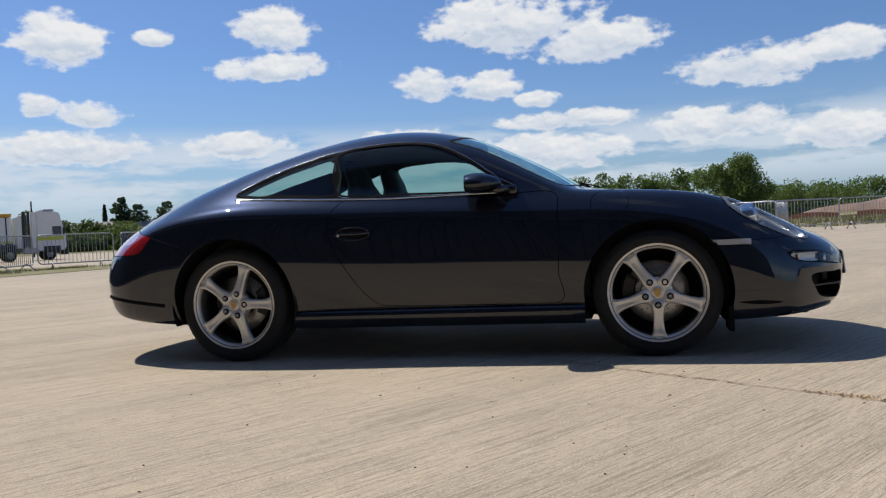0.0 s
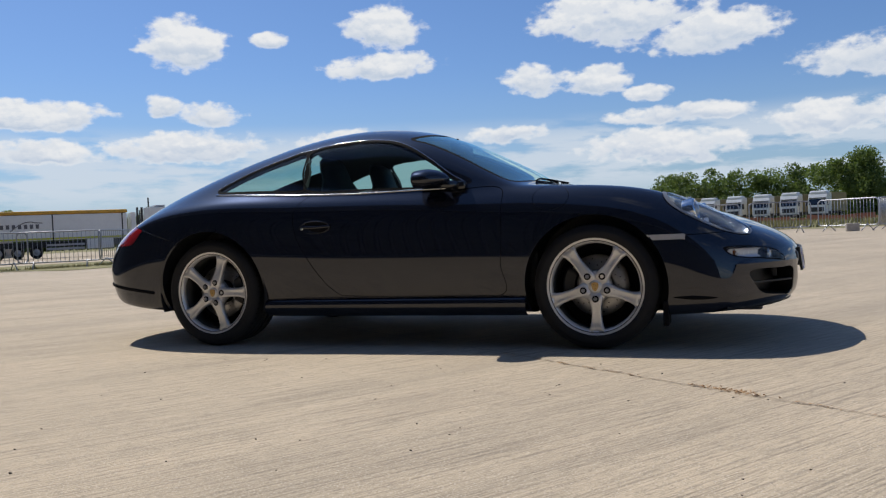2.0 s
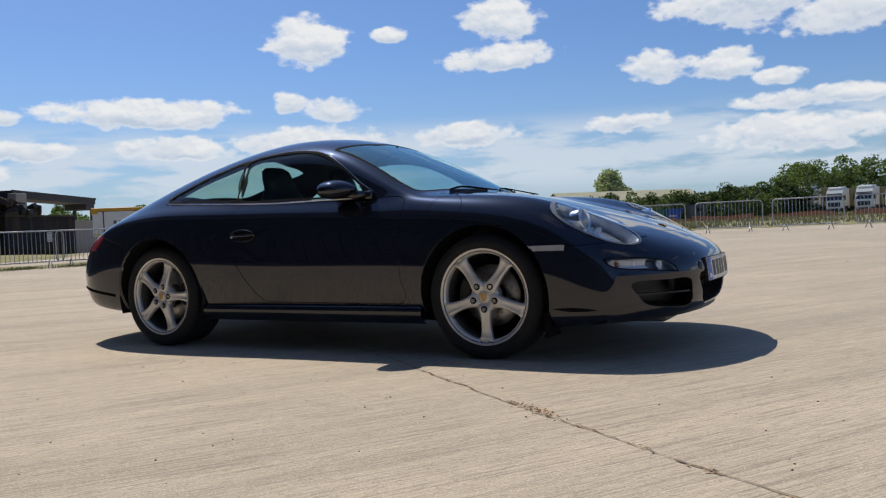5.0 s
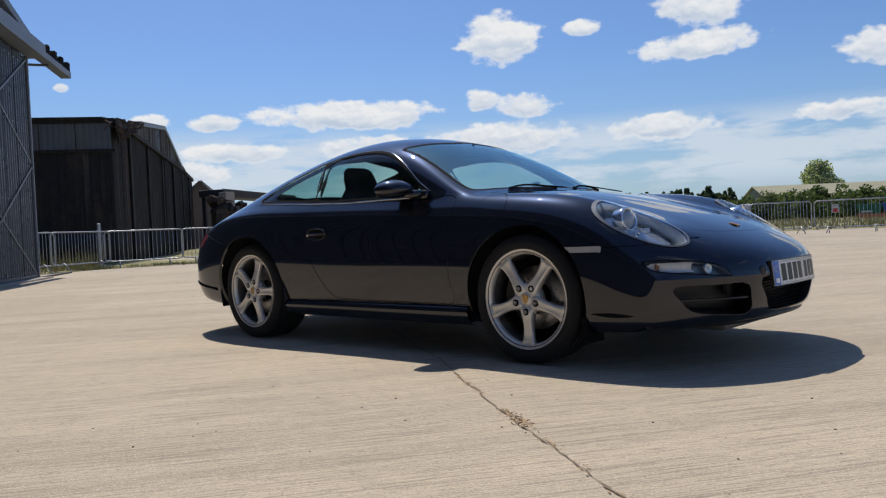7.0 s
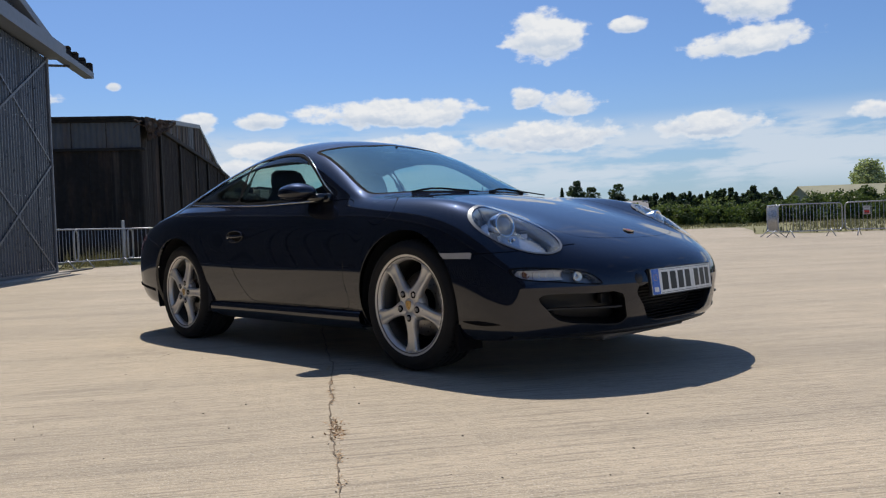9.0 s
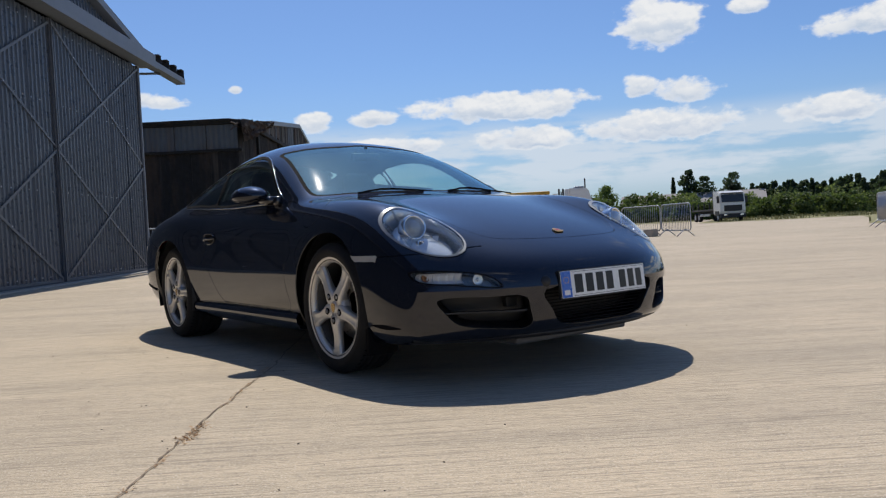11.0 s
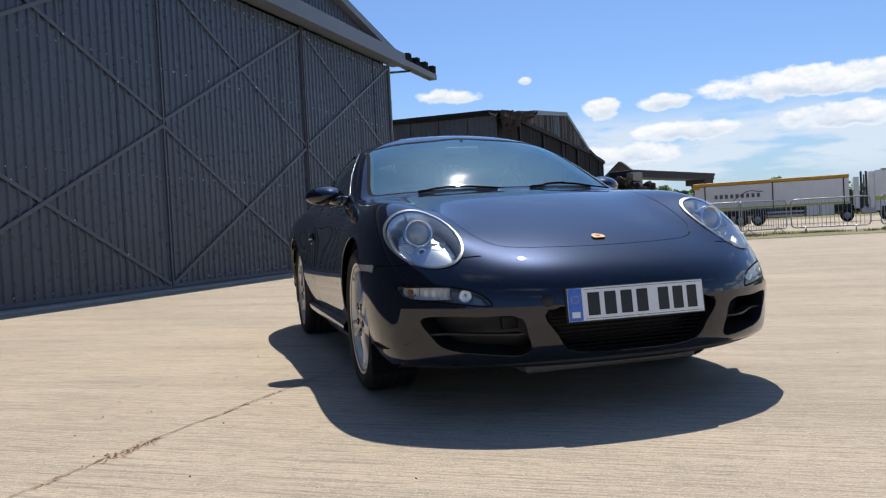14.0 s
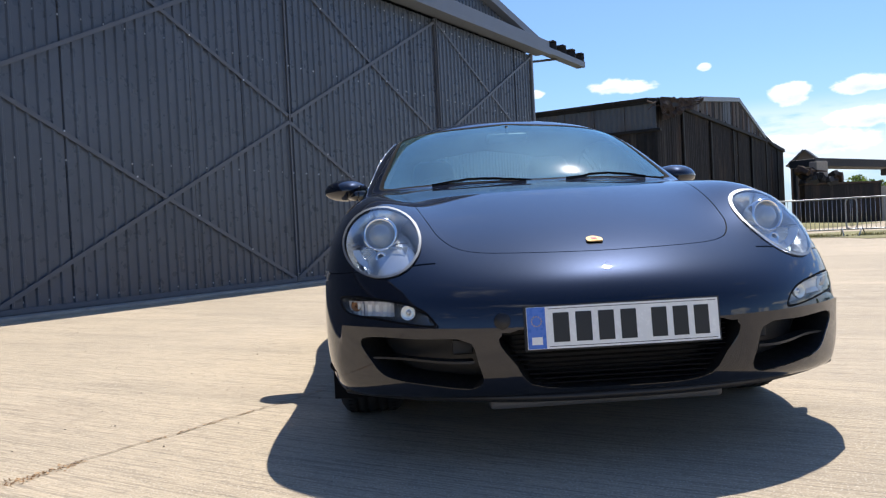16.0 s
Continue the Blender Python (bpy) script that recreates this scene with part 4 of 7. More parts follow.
    part("band_mark", bowed(0.0055, 0.0062, -0.251, -0.223, -0.044, -0.024), M_PLATE, board)
    for y in (-0.172, -0.112, -0.052, 0.008, 0.092, 0.152, 0.212):
        part("plate_bar", bowed(0.0035, 0.0052, y - 0.021, y + 0.021, -0.039, 0.039), M_INK, board)
    for z in (-0.050, 0.050):
        part("plate_rule", bowed(0.0035, 0.0046, -0.205, 0.256, z - 0.0008, z + 0.0008, 10), M_INK, board)
    # hood badge, a plain shield
    u = np.array([pt for pt in smooth_line([(-0.024, 0.020), (0.0, 0.023), (0.024, 0.020), (0.022, -0.010), (0.0, -0.028), (-0.022, -0.010)], n=4)])
    bm = plate([(a, b) for a, b in u], 0.004, "z")
    bmesh.ops.transform(bm, matrix=pose(1.885, 0, front_top(1.885) + 0.001, 0, 17, 0) @ pose(0, 0, 0, 0, 0, -90), verts=bm.verts)
    part("badge", bm, M_GOLD, car, "small gold enamel shield on the hood")
    bm = bmesh.new()
    add_box(bm, -0.012, 0.010, -0.009, 0.009, 0.004, 0.0052, 0, pose(1.885, 0, front_top(1.885) + 0.001, 0, 17, 0))
    part("badge_centre", bm, M_ENAMELRED, car)


def glass_y(x, z):
    """Half width of the cabin at a place and height above the belt."""
    d = (GRID_ALL[..., 0] - x) ** 2 + (GRID_ALL[..., 2] - z) ** 2 + (GRID_ALL[..., 1] < 0.3) * 9.0
    i = np.unravel_index(np.argmin(d), d.shape)
    return float(GRID_ALL[i][1])


def front_top(x, y=0.0):
    """Height of the skin over a place of the hood or roof."""
    d = (GRID_ALL[..., 0] - x) ** 2 + (GRID_ALL[..., 1] - abs(y)) ** 2 - (GRID_V_ALL > 7) * 9.0
    i = np.unravel_index(np.argmin(d), d.shape)
    return float(GRID_ALL[i][2])


GRID_U_ALL, GRID_V_ALL = np.meshgrid(np.linspace(0, LOFT.nu, 500), np.linspace(5, LOFT.nv, 160), indexing="ij")
GRID_ALL = LOFT.at(GRID_U_ALL, GRID_V_ALL)
front_details()


# wheels
def wheel(name, x, y, s, tyre_r, tyre_w, rim_r=0.257, turn=0.0):
    """A road wheel; the outer face looks along s*y."""
    w = thing(name, "", "", pose(x, y, HUB_Z, 0, 0, 0 if s < 0 else 180))
    w.parent = car
    hw = tyre_w / 2
    prof = [(rim_r - 0.012, -hw + 0.012), (rim_r + 0.004, -hw + 0.004), (rim_r + 0.03, -hw - 0.001), (tyre_r - 0.035, -hw), (tyre_r - 0.012, -hw + 0.014), (tyre_r - 0.003, -hw + 0.032)]
    for g in (-0.055, -0.02, 0.02, 0.055):
        f = g * tyre_w / 0.235
        prof += [(tyre_r, f - 0.006), (tyre_r - 0.007, f - 0.005), (tyre_r - 0.007, f + 0.005), (tyre_r, f + 0.006)]
    prof += [(tyre_r - 0.003, hw - 0.032), (tyre_r - 0.012, hw - 0.014), (tyre_r - 0.035, hw), (rim_r + 0.02, hw), (rim_r - 0.012, hw - 0.02)]
    bm = lathe(prof, 72)
    tyre = part("tyre", bm, M_RUBBER, w, "black low-profile tyre", True)
    blocks = bmesh.new()
    for k in range(60):
        for sgn in (-1, 1):
            add_box(blocks, -0.0022, 0.0022, (-hw + 0.030) if sgn < 0 else (hw - 0.046), (-hw + 0.046) if sgn < 0 else (hw - 0.030), tyre_r - 0.0095, tyre_r - 0.0010, m=pose(0, 0, 0, 0, 6 * k, 0))
    part("tread_cuts", blocks, M_SEAM, tyre, kind="stuff")
    y0 = -hw + 0.012
    # rim: outer lip and barrel
    rim = lathe([(rim_r - 0.034, y0 + 0.030), (rim_r - 0.030, y0 + 0.006), (rim_r - 0.010, y0 - 0.002), (rim_r + 0.003, y0 - 0.004), (rim_r + 0.006, y0 + 0.002), (rim_r - 0.004, y0 + 0.014),
                 (rim_r - 0.020, y0 + 0.03), (rim_r - 0.034, y0 + 0.036)], 72, True)
    part("rim", rim, M_SILVER, w, "silver alloy wheel rim", True)
    # dark raised ring stands in for the shaded groove inside the lip
    part("rim_groove", lathe([(rim_r - 0.0225, y0 + 0.0022), (rim_r - 0.0185, y0 + 0.0006), (rim_r - 0.0190, y0 + 0.0040), (rim_r - 0.0225, y0 + 0.0055)], 72, True), M_BARREL, w, "", True)
    part("rim_barrel", lathe([(rim_r - 0.022, y0 + 0.031), (rim_r - 0.032, y0 + 0.16), (rim_r - 0.037, y0 + 0.16), (rim_r - 0.034, y0 + 0.037)], 72, True), M_BARREL, w, "", True)
    # five flared spokes, hollow between
    for k in range(5):
        bm = bmesh.new()
        rows = []
        for r, half, out, depth, hollow in ((0.026, 0.030, 0.012, 0.05, 0.0), (0.056, 0.0400, 0.004, 0.045, 0.000), (0.080, 0.0330, 0.003, 0.040, 0.001), (0.108, 0.0270, 0.006, 0.034, 0.003), (0.145, 0.0255, 0.010, 0.030, 0.006),
                                            (0.180, 0.0280, 0.011, 0.028, 0.008), (0.206, 0.0335, 0.009, 0.026, 0.008), (rim_r - 0.022, 0.050, 0.003, 0.024, 0.001)):
            rows.append([bm.verts.new(q) for q in ((-half, y0 + out + depth, r), (-half, y0 + out + 0.012, r), (-half * 0.86, y0 + out, r), (-half * 0.45, y0 + out - 0.002 + hollow * 0.6, r), (0, y0 + out + hollow, r),
                                                   (half * 0.45, y0 + out - 0.002 + hollow * 0.6, r), (half * 0.86, y0 + out, r), (half, y0 + out + 0.012, r), (half, y0 + out + depth, r))])
        for a, b in zip(rows, rows[1:]):
            for i in range(8):
                bm.faces.new((a[i], a[i + 1], b[i + 1], b[i]))
            bm.faces.new((a[8], a[0], b[0], b[8]))
        bm.faces.new(rows[0]), bm.faces.new(rows[-1][::-1])
        bmesh.ops.recalc_face_normals(bm, faces=bm.faces)
        bmesh.ops.transform(bm, matrix=pose(0, 0, 0, 0, turn + 72 * k, 0), verts=bm.verts)
        part("spoke", bm, M_SILVER, w, "", True)
    part("hub", lathe([(0.0, y0 + 0.012), (0.030, y0 + 0.012), (0.034, y0 + 0.008), (0.070, y0 + 0.010), (0.080, y0 + 0.020), (0.082, y0 + 0.06), (0.0, y0 + 0.06)], 40), M_SILVER, w, "", True)
    part("centre_cap", lathe([(0.0, y0 + 0.002), (0.021, y0 + 0.003), (0.033, y0 + 0.007), (0.036, y0 + 0.014)], 32), M_SILVER, w, "", True)
    bm = plate([(a, b) for a, b in smooth_line([(-0.016, 0.019), (0.016, 0.019), (0.015, -0.008), (0, -0.024), (-0.015, -0.008)], n=3)], -0.002, "y")
    bmesh.ops.translate(bm, vec=(0, y0 + 0.003, 0), verts=bm.verts)
    part("cap_badge", bm, M_GOLD, w, "gold shield on the wheel cap")
    for k in range(5):
        a = radians(turn + 72 * k)
        at = (0.064 * math.sin(a), y0 + 0.0020, 0.064 * math.cos(a))
        # black cup puts the bolt hole's shade into the colour
        bm = lathe([(0.0095, -0.0005), (0.0165, -0.0015), (0.0175, -0.0005), (0.0165, 0.012), (0.0, 0.012)], 18)
        bmesh.ops.translate(bm, vec=at, verts=bm.verts)
        seat = part("bolt_recess", bm, M_SEAM, w, "", True)
        if k != (3 if x > 0 else 1):
            bm = lathe([(0.0, -0.005), (0.0055, -0.005), (0.0065, -0.0085), (0.0095, -0.0075), (0.0105, 0.004), (0.0, 0.004)], 14)
            bmesh.ops.translate(bm, vec=at, verts=bm.verts)
            part("wheel_bolt", bm, M_STEEL, seat, "", True)
    # brake
    part("brake_disc", lathe([(0.085, y0 + 0.105), (0.16, y0 + 0.105), (0.163, y0 + 0.112), (0.163, y0 + 0.128), (0.07, y0 + 0.13)], 56), M_STEEL, w, "grey cross-drilled brake disc", True)
    holes = bmesh.new()
    for k in range(36):
        r = 0.105 + 0.018 * (k % 3)
        a = radians(10 * k)
        bmesh.ops.create_circle(holes, cap_ends=True, segments=8, radius=0.0035, matrix=Matrix.Translation((r * math.sin(a), y0 + 0.1042, r * math.cos(a))) @ pose(0, 0, 0, 90))
    part("disc_holes", holes, M_SEAM, w, kind="stuff")
    bm = bmesh.new()
    rows = []
    for k in range(13):
        a = radians((-116 if x > 0 else 56) + 5 * k)
        thick = 0.006 if k in (0, 12) else 0.0
        rows.append([bm.verts.new((r * math.sin(a), yy, r * math.cos(a))) for r, yy in
                     ((0.112 + thick, y0 + 0.082), (0.118, y0 + 0.074 + thick), (0.172, y0 + 0.074 + thick), (0.182 - thick, y0 + 0.084), (0.182 - thick, y0 + 0.150), (0.112 + thick, y0 + 0.150))])
    for a, b in zip(rows, rows[1:]):
        for k in range(6):
            bm.faces.new((a[k], a[(k + 1) % 6], b[(k + 1) % 6], b[k]))
    bm.faces.new(rows[0]), bm.faces.new(rows[-1][::-1])
    bmesh.ops.recalc_face_normals(bm, faces=bm.faces)
    part("brake_caliper", bm, M_TRIM, w, "dark brake caliper")
    # near-black disc added to stand in for the shade behind the brake
    part("wheel_shade_disc", lathe([(0.0, y0 + 0.165), (rim_r - 0.034, y0 + 0.165), (rim_r - 0.034, y0 + 0.175), (0.0, y0 + 0.175)], 40), M_SEAM, w)
    return w


for s in (-1, 1):
    wheel("wheel", AXLE_F, 0.735 * s, s, 0.323, 0.235, turn=180.0)
    wheel("wheel", AXLE_R, 0.735 * s, s, 0.325, 0.275, turn=18.0)
    for x in (AXLE_F, AXLE_R):
        d = 0.325 if x > 0 else 0.372
        bm = lathe([(0.0, 0.0), (0.385, 0.0), (0.385, d - 0.02), (0.380, d)], 48)
        bmesh.ops.bisect_plane(bm, geom=bm.verts[:] + bm.edges[:] + bm.faces[:], plane_co=(0, 0, -0.12), plane_no=(0, 0, 1), clear_inner=True)
        bmesh.ops.transform(bm, matrix=pose(x, 0.50 * s, HUB_Z + 0.004, 0, 0, 0 if s > 0 else 180), verts=bm.verts)
        part("wheel_arch_liner", bm, M_TRIM, car)


# mirrors, handles, wipers, sills, cabin
def edge_top(x, outline):
    """Height of an outline's upper edge at x, or 0 beyond its ends."""
    z = 0.0
    for a, b in zip(outline, list(outline[1:]) + [outline[0]]):
        if min(a[0], b[0]) <= x <= max(a[0], b[0]) and a[0] != b[0]:
            z = max(z, a[1] + (b[1] - a[1]) * (x - a[0]) / (b[0] - a[0]))
    return z


def car_details():
    for s in (-1, 1):
        stem = bmesh.new()
        add_box(stem, 0.37, 0.47, -0.022, 0.022, -0.02, 0.03, 0.012, pose(0, 0.765 * s, 0.885, 0, 0, 0))
        add_tube(stem, [(0.42, 0.772 * s, 0.892), (0.385, 0.80 * s, 0.895), (0.345, 0.825 * s, 0.900)], [0.026, 0.024, 0.022], 10)
        mirror = part("door_mirror", stem, M_GLOSSBLACK, car, "rounded dark blue door mirror", True)
        bm = bmesh.new()
        bmesh.ops.create_uvsphere(bm, u_segments=40, v_segments=24, radius=1.0)
        for v in bm.verts:
            x, y, z = v.co
            x = x * 0.118 if x > 0 else max(x, -0.55) * 0.145
            narrow = 1.0 - 0.30 * max(0.0, x / 0.118)
            v.co = (x, y * 0.110 * narrow, z * (0.060 if z > 0 else 0.048) * (1.0 - 0.15 * max(0.0, x / 0.118)))
        bmesh.ops.transform(bm, matrix=pose(0.282, 0.848 * s, 0.924, 0, 0, -8 * s), verts=bm.verts)
        part("mirror_shell", bm, M_PAINT, mirror, "", True)
        bm = bmesh.new()
        bmesh.ops.create_uvsphere(bm, u_segments=24, v_segments=8, radius=1.0)
        bmesh.ops.transform(bm, matrix=pose(0.282, 0.848 * s, 0.924, 0, 0, -8 * s) @ Matrix.Translation((-0.0785, 0, 0)) @ Matrix.Diagonal((0.003, 0.089, 0.042, 1)), verts=bm.verts)
        part("mirror_glass", bm, M_CHROME, mirror, "mirror pane", True)
        # recessed door handle
        hx, hz = -0.435, 0.695
        y = side_y(hx, hz)
        # near-black pad puts the shade of the hollow into the colour
        bm = bmesh.new()
        bmesh.ops.create_uvsphere(bm, u_segments=28, v_segments=10, radius=1.0)
        bmesh.ops.transform(bm, matrix=Matrix.Translation((hx, (y - 0.0035) * s, hz)) @ Matrix.Diagonal((0.108, 0.007, 0.040, 1)), verts=bm.verts)
        handle = part("door_handle", bm, M_SEAM, car, "recessed dark blue door handle", True)
        bm = tube([(hx + 0.098 * math.cos(a), (y + 0.002) * s, hz + 0.035 * math.sin(a)) for a in np.linspace(0, 2 * math.pi, 33)[:-1]], 0.004, 6, True)
        part("handle_rim", bm, M_PAINT, handle, "", True)
        bm = tube([(hx + t, (y - 0.004 + 0.009 * math.cos(t * 16)) * s, hz + 0.004 - 0.004 * math.cos(t * 16)) for t in np.linspace(-0.095, 0.095, 15)], 0.010, 8)
        part("handle_grip", bm, M_PAINT, handle, "", True)
        bm = disc_bm([(0.0, 0.002), (0.006, 0.002), (0.009, 0.0)], (hx - 0.083, (y + 0.006) * s, hz - 0.004), (0, s, 0), 16)
        part("door_lock", bm, M_CHROME, handle)
        # bright belt moulding
        bm = bmesh.new()
        pts = []
        for x in np.linspace(-1.17, 0.44, 60):
            z = 0.874 + 0.005 + 0.045 * max(0.0, (-x - 0.2) / 0.97) ** 1.3
            pts.append((x, (side_y(x, z) + 0.0015) * s, z))
        add_tube(bm, pts, 0.0045, 6)
        part("belt_moulding", bm, M_CHROME, car, "bright strip below the side windows", True)
        # sill
        bm = bmesh.new()
        rows = []
        for x in np.linspace(-0.80, 0.80, 33):
            rows.append([bm.verts.new((x, yy * s, z)) for yy, z in ((0.80, 0.285), (0.852, 0.275), (0.862, 0.258), (0.862, 0.235), (0.845, 0.200), (0.80, 0.175))])
        for a, b in zip(rows, rows[1:]):
            for k in range(5):
                bm.faces.new((a[k], b[k], b[k + 1], a[k + 1]))
        bmesh.ops.recalc_face_normals(bm, faces=bm.faces)
        part("sill", bm, M_PAINT, car, "dark blue side sill", True)
        # stone guards at the arches
        part("arch_flap", box(AXLE_F + 0.335, AXLE_F + 0.36, (0.70 if s > 0 else -0.86), (0.86 if s > 0 else -0.70), 0.125, 0.25, 0.004), M_SEAM, car)
    # wipers
    for y0, y1, x0, x1 in ((-0.44, -0.02, 0.785, 0.822), (0.16, 0.54, 0.818, 0.765)):
        n = 14
        pts = []
        for k in range(n):
            f = k / (n - 1)
            x, y = x0 + (x1 - x0) * f - 0.03 * math.sin(math.pi * f), y0 + (y1 - y0) * f
            pts.append((x, y, front_top(x, y) + 0.007 + 0.003 * math.sin(math.pi * f)))
        w = part("wiper", tube(pts, 0.0035, 6), M_SEAM, car, "black wiper resting on the windscreen", True)
        part("wiper_blade", tube([(x, y, z - 0.005) for x, y, z in pts], 0.003, 5), M_RUBBER, w)
        part("wiper_arm", tube([(x0 + 0.10, (y0 + y1) / 2 + 0.22, front_top(x0 + 0.10, (y0 + y1) / 2 + 0.22) + 0.012), pts[n // 2]], 0.004, 6), M_SEAM, w)
    # floor pan and the seam and strip of the rear bumper
    # unseen pans and bulkhead added to stop sunlight leaking through to the ground
    part("floor_pan", box(-1.75, 1.85, -0.50, 0.50, 0.20, 0.235, 0.01), M_TRIM, car)
    part("bulkhead", box(0.70, 0.83, -0.66, 0.66, 0.30, 0.842, 0.01), M_TRIM, car)
    part("floor_pan", box(-0.76, 0.76, -0.80, 0.80, 0.185, 0.197, 0.004), M_TRIM, car)
    for s in (-1, 1):
        pts = [(x, (side_y(x, tail_line(x)) + 0.001) * s, float(tail_line(x)) + 0.002) for x in np.linspace(-1.645, -1.43, 14)]
        # thin bead added so that the seam's edge carries a bright glint
        part("seam_glint_bead", tube(pts, 0.0014, 6), M_PAINT, car, "", True)
        pts = []
        for x in np.linspace(-2.04, -1.60, 18):
            z = 0.388 - 0.055 * max(0.0, (x + 2.04) / 0.44)
            pts.append((x, (side_y(x, z) - 0.004) * s, z))
        part("bumper_strip", tube(pts, 0.012, 8), M_SEAM, car, "black strip along the rear bumper", True)
        pts = [(x, (side_y(x, 0.268 - 0.03 * (x - 1.56)) - 0.003) * s, 0.268 - 0.03 * (x - 1.56)) for x in np.linspace(1.55, 1.76, 16)]
        part("bumper_strip", tube(pts, [0.003 + 0.008 * math.sin(math.pi * min(1.0, k / 15)) for k in range(16)], 8), M_SEAM, car, "black accent low on the front bumper", True)
        # bright moulding over the side windows
        line = []
        for x in np.linspace(-1.28, 0.62, 58):
            z = [edge_top(x, o) for o in (DOOR_GLASS, QUARTER_GLASS)]
            if max(z) > 0.90:
                line.append((float(x), max(z)))
        line = [q for k, q in enumerate(line) if not (-0.62 < q[0] < -0.42)]
        part("window_moulding", tube([(q[0], (glass_y(q[0], q[1] + 0.004) + 0.001) * s, q[1] + 0.004) for q in line], 0.0022, 6), M_CHROME, car, "bright strip over the side windows", True)
    # inner lining of roof and pillars
    gu, gv = np.meshgrid(np.linspace(2, 16, 420), np.linspace(6, LOFT.nv, 200), indexing="ij")
    P, N = LOFT.at(gu, gv), LOFT.normal(gu.ravel(), gv.ravel()).reshape(*gu.shape, 3)
    c = (P[:-1, :-1] + P[1:, 1:]) / 2
    x, y, z = (c[..., k].ravel() for k in range(3))
    keep = (z > 0.84) & (x > -1.74) & (x < 0.80)
    keep &= ~((y > 0.35) & (x > -0.8) & (x < 0.7) & (outline_distance(x, z, DOOR_GLASS) < -0.010))
    keep &= ~((y > 0.35) & (x < -0.4) & (outline_distance(x, z, QUARTER_GLASS) < -0.014))
    keep &= ~((x > -0.1) & (outline_distance(x, y, SCREEN) < -0.03))
    keep &= ~((x < -0.6) & (outline_distance(x, y, REAR_GLASS) < -0.09))
    keep = keep.reshape(c.shape[:2])
    Q = P - N * 0.03
    verts, quads, index = [], [], {}
    for s in (1, -1):
        for i, j in zip(*np.nonzero(keep)):
            ids = []
            for a, b in ((i, j), (i + 1, j), (i + 1, j + 1), (i, j + 1)):
                if (a, b, s) not in index:
                    index[(a, b, s)] = len(verts)
                    verts.append((Q[a, b, 0], Q[a, b, 1] * s, Q[a, b, 2]))
                ids.append(index[(a, b, s)])
            quads.append(ids)
    me = bpy.data.meshes.new("headlining")
    me.from_pydata(verts, [], quads)
    me.materials.append(M_LEATHER)
    lining = new("headlining", me)
    lining.parent = car
    tagged(lining, "black lining of the roof and pillars")
    # cabin
    tub = bmesh.new()
    add_box(tub, -1.45, 0.72, -0.68, 0.68, 0.24, 0.30, 0.01)
    add_box(tub, -1.50, -1.05, -0.62, 0.62, 0.30, 0.86, 0.05)
    for s in (-1, 1):
        add_box(tub, -1.2, 0.7, 0.70 * s - 0.02, 0.70 * s + 0.02, 0.30, 0.845, 0.01)
    part("cabin_lining", tub, M_LEATHER, car, "black cabin lining")
    dash = bmesh.new()
    add_box(dash, 0.30, 0.72, -0.66, 0.66, 0.55, 0.845, 0.05)
    add_box(dash, 0.28, 0.44, -0.50, -0.20, 0.80, 0.90, 0.04)
    part("dashboard", dash, M_LEATHER, car, "black dashboard with an instrument hood", True)
    ring = [(0.17 + 0.07 * math.sin(a), -0.36 + 0.185 * math.cos(a), 0.80 + 0.17 * math.sin(a)) for a in np.linspace(0, 2 * math.pi, 33)[:-1]]
    steering = part("steering_wheel", tube(ring, 0.015, 8, True), M_LEATHER, car, "black three-spoke steering wheel", True)
    part("steering_boss", disc_bm([(0, 0.03), (0.05, 0.03), (0.07, 0.0), (0.05, -0.04)], (0.185, -0.36, 0.795), (-0.93, 0, 0.36), 24), M_LEATHER, steering, "", True)
    for a in (0, math.pi, -math.pi / 2):
        part("steering_spoke", tube([(0.18, -0.36, 0.79), (0.17 + 0.07 * math.sin(a), -0.36 + 0.18 * math.cos(a), 0.80 + 0.165 * math.sin(a))], 0.012, 6), M_PALEPLASTIC, steering)
    for y in (-0.36, 0.36):
        bm = bmesh.new()
        add_box(bm, -0.42, 0.10, y - 0.25, y + 0.25, 0.32, 0.52, 0.06)
        seat = part("seat", bm, M_LEATHER, car, "black leather bucket seat", True)
        bm = bmesh.new()
        rows = []
        for z, w, d in ((0.45, 0.24, 0.10), (0.60, 0.25, 0.11), (0.80, 0.245, 0.10), (0.92, 0.20, 0.085), (0.99, 0.135, 0.07), (1.06, 0.13, 0.065), (1.11, 0.115, 0.055), (1.135, 0.08, 0.03)):
            xx = -0.38 - (z - 0.45) * 0.30
            rows.append([bm.verts.new((xx + d * math.sin(a) * (1 if math.sin(a) > 0 else 0.8), y + w * math.copysign(abs(math.cos(a)) ** 0.6, math.cos(a)), z)) for a in np.linspace(0, 2 * math.pi, 21)[:-1]])
        for a, b in zip(rows, rows[1:]):
            for k in range(20):
                bm.faces.new((a[k], a[(k + 1) % 20], b[(k + 1) % 20], b[k]))
        bm.faces.new(rows[-1])
        bmesh.ops.recalc_face_normals(bm, faces=bm.faces)
        part("backrest", bm, M_LEATHER, seat, "", True)
    part("mirror_arm", tube([(0.16, 0, 1.235), (0.18, 0, 1.20)], 0.010, 6), M_TRIM, car)
    bm = bmesh.new()
    add_box(bm, 0.14, 0.18, -0.11, 0.11, 1.145, 1.20, 0.018)
    part("rear_view_mirror", bm, M_TRIM, car, "black rear-view mirror behind the windscreen", True)


car_details()


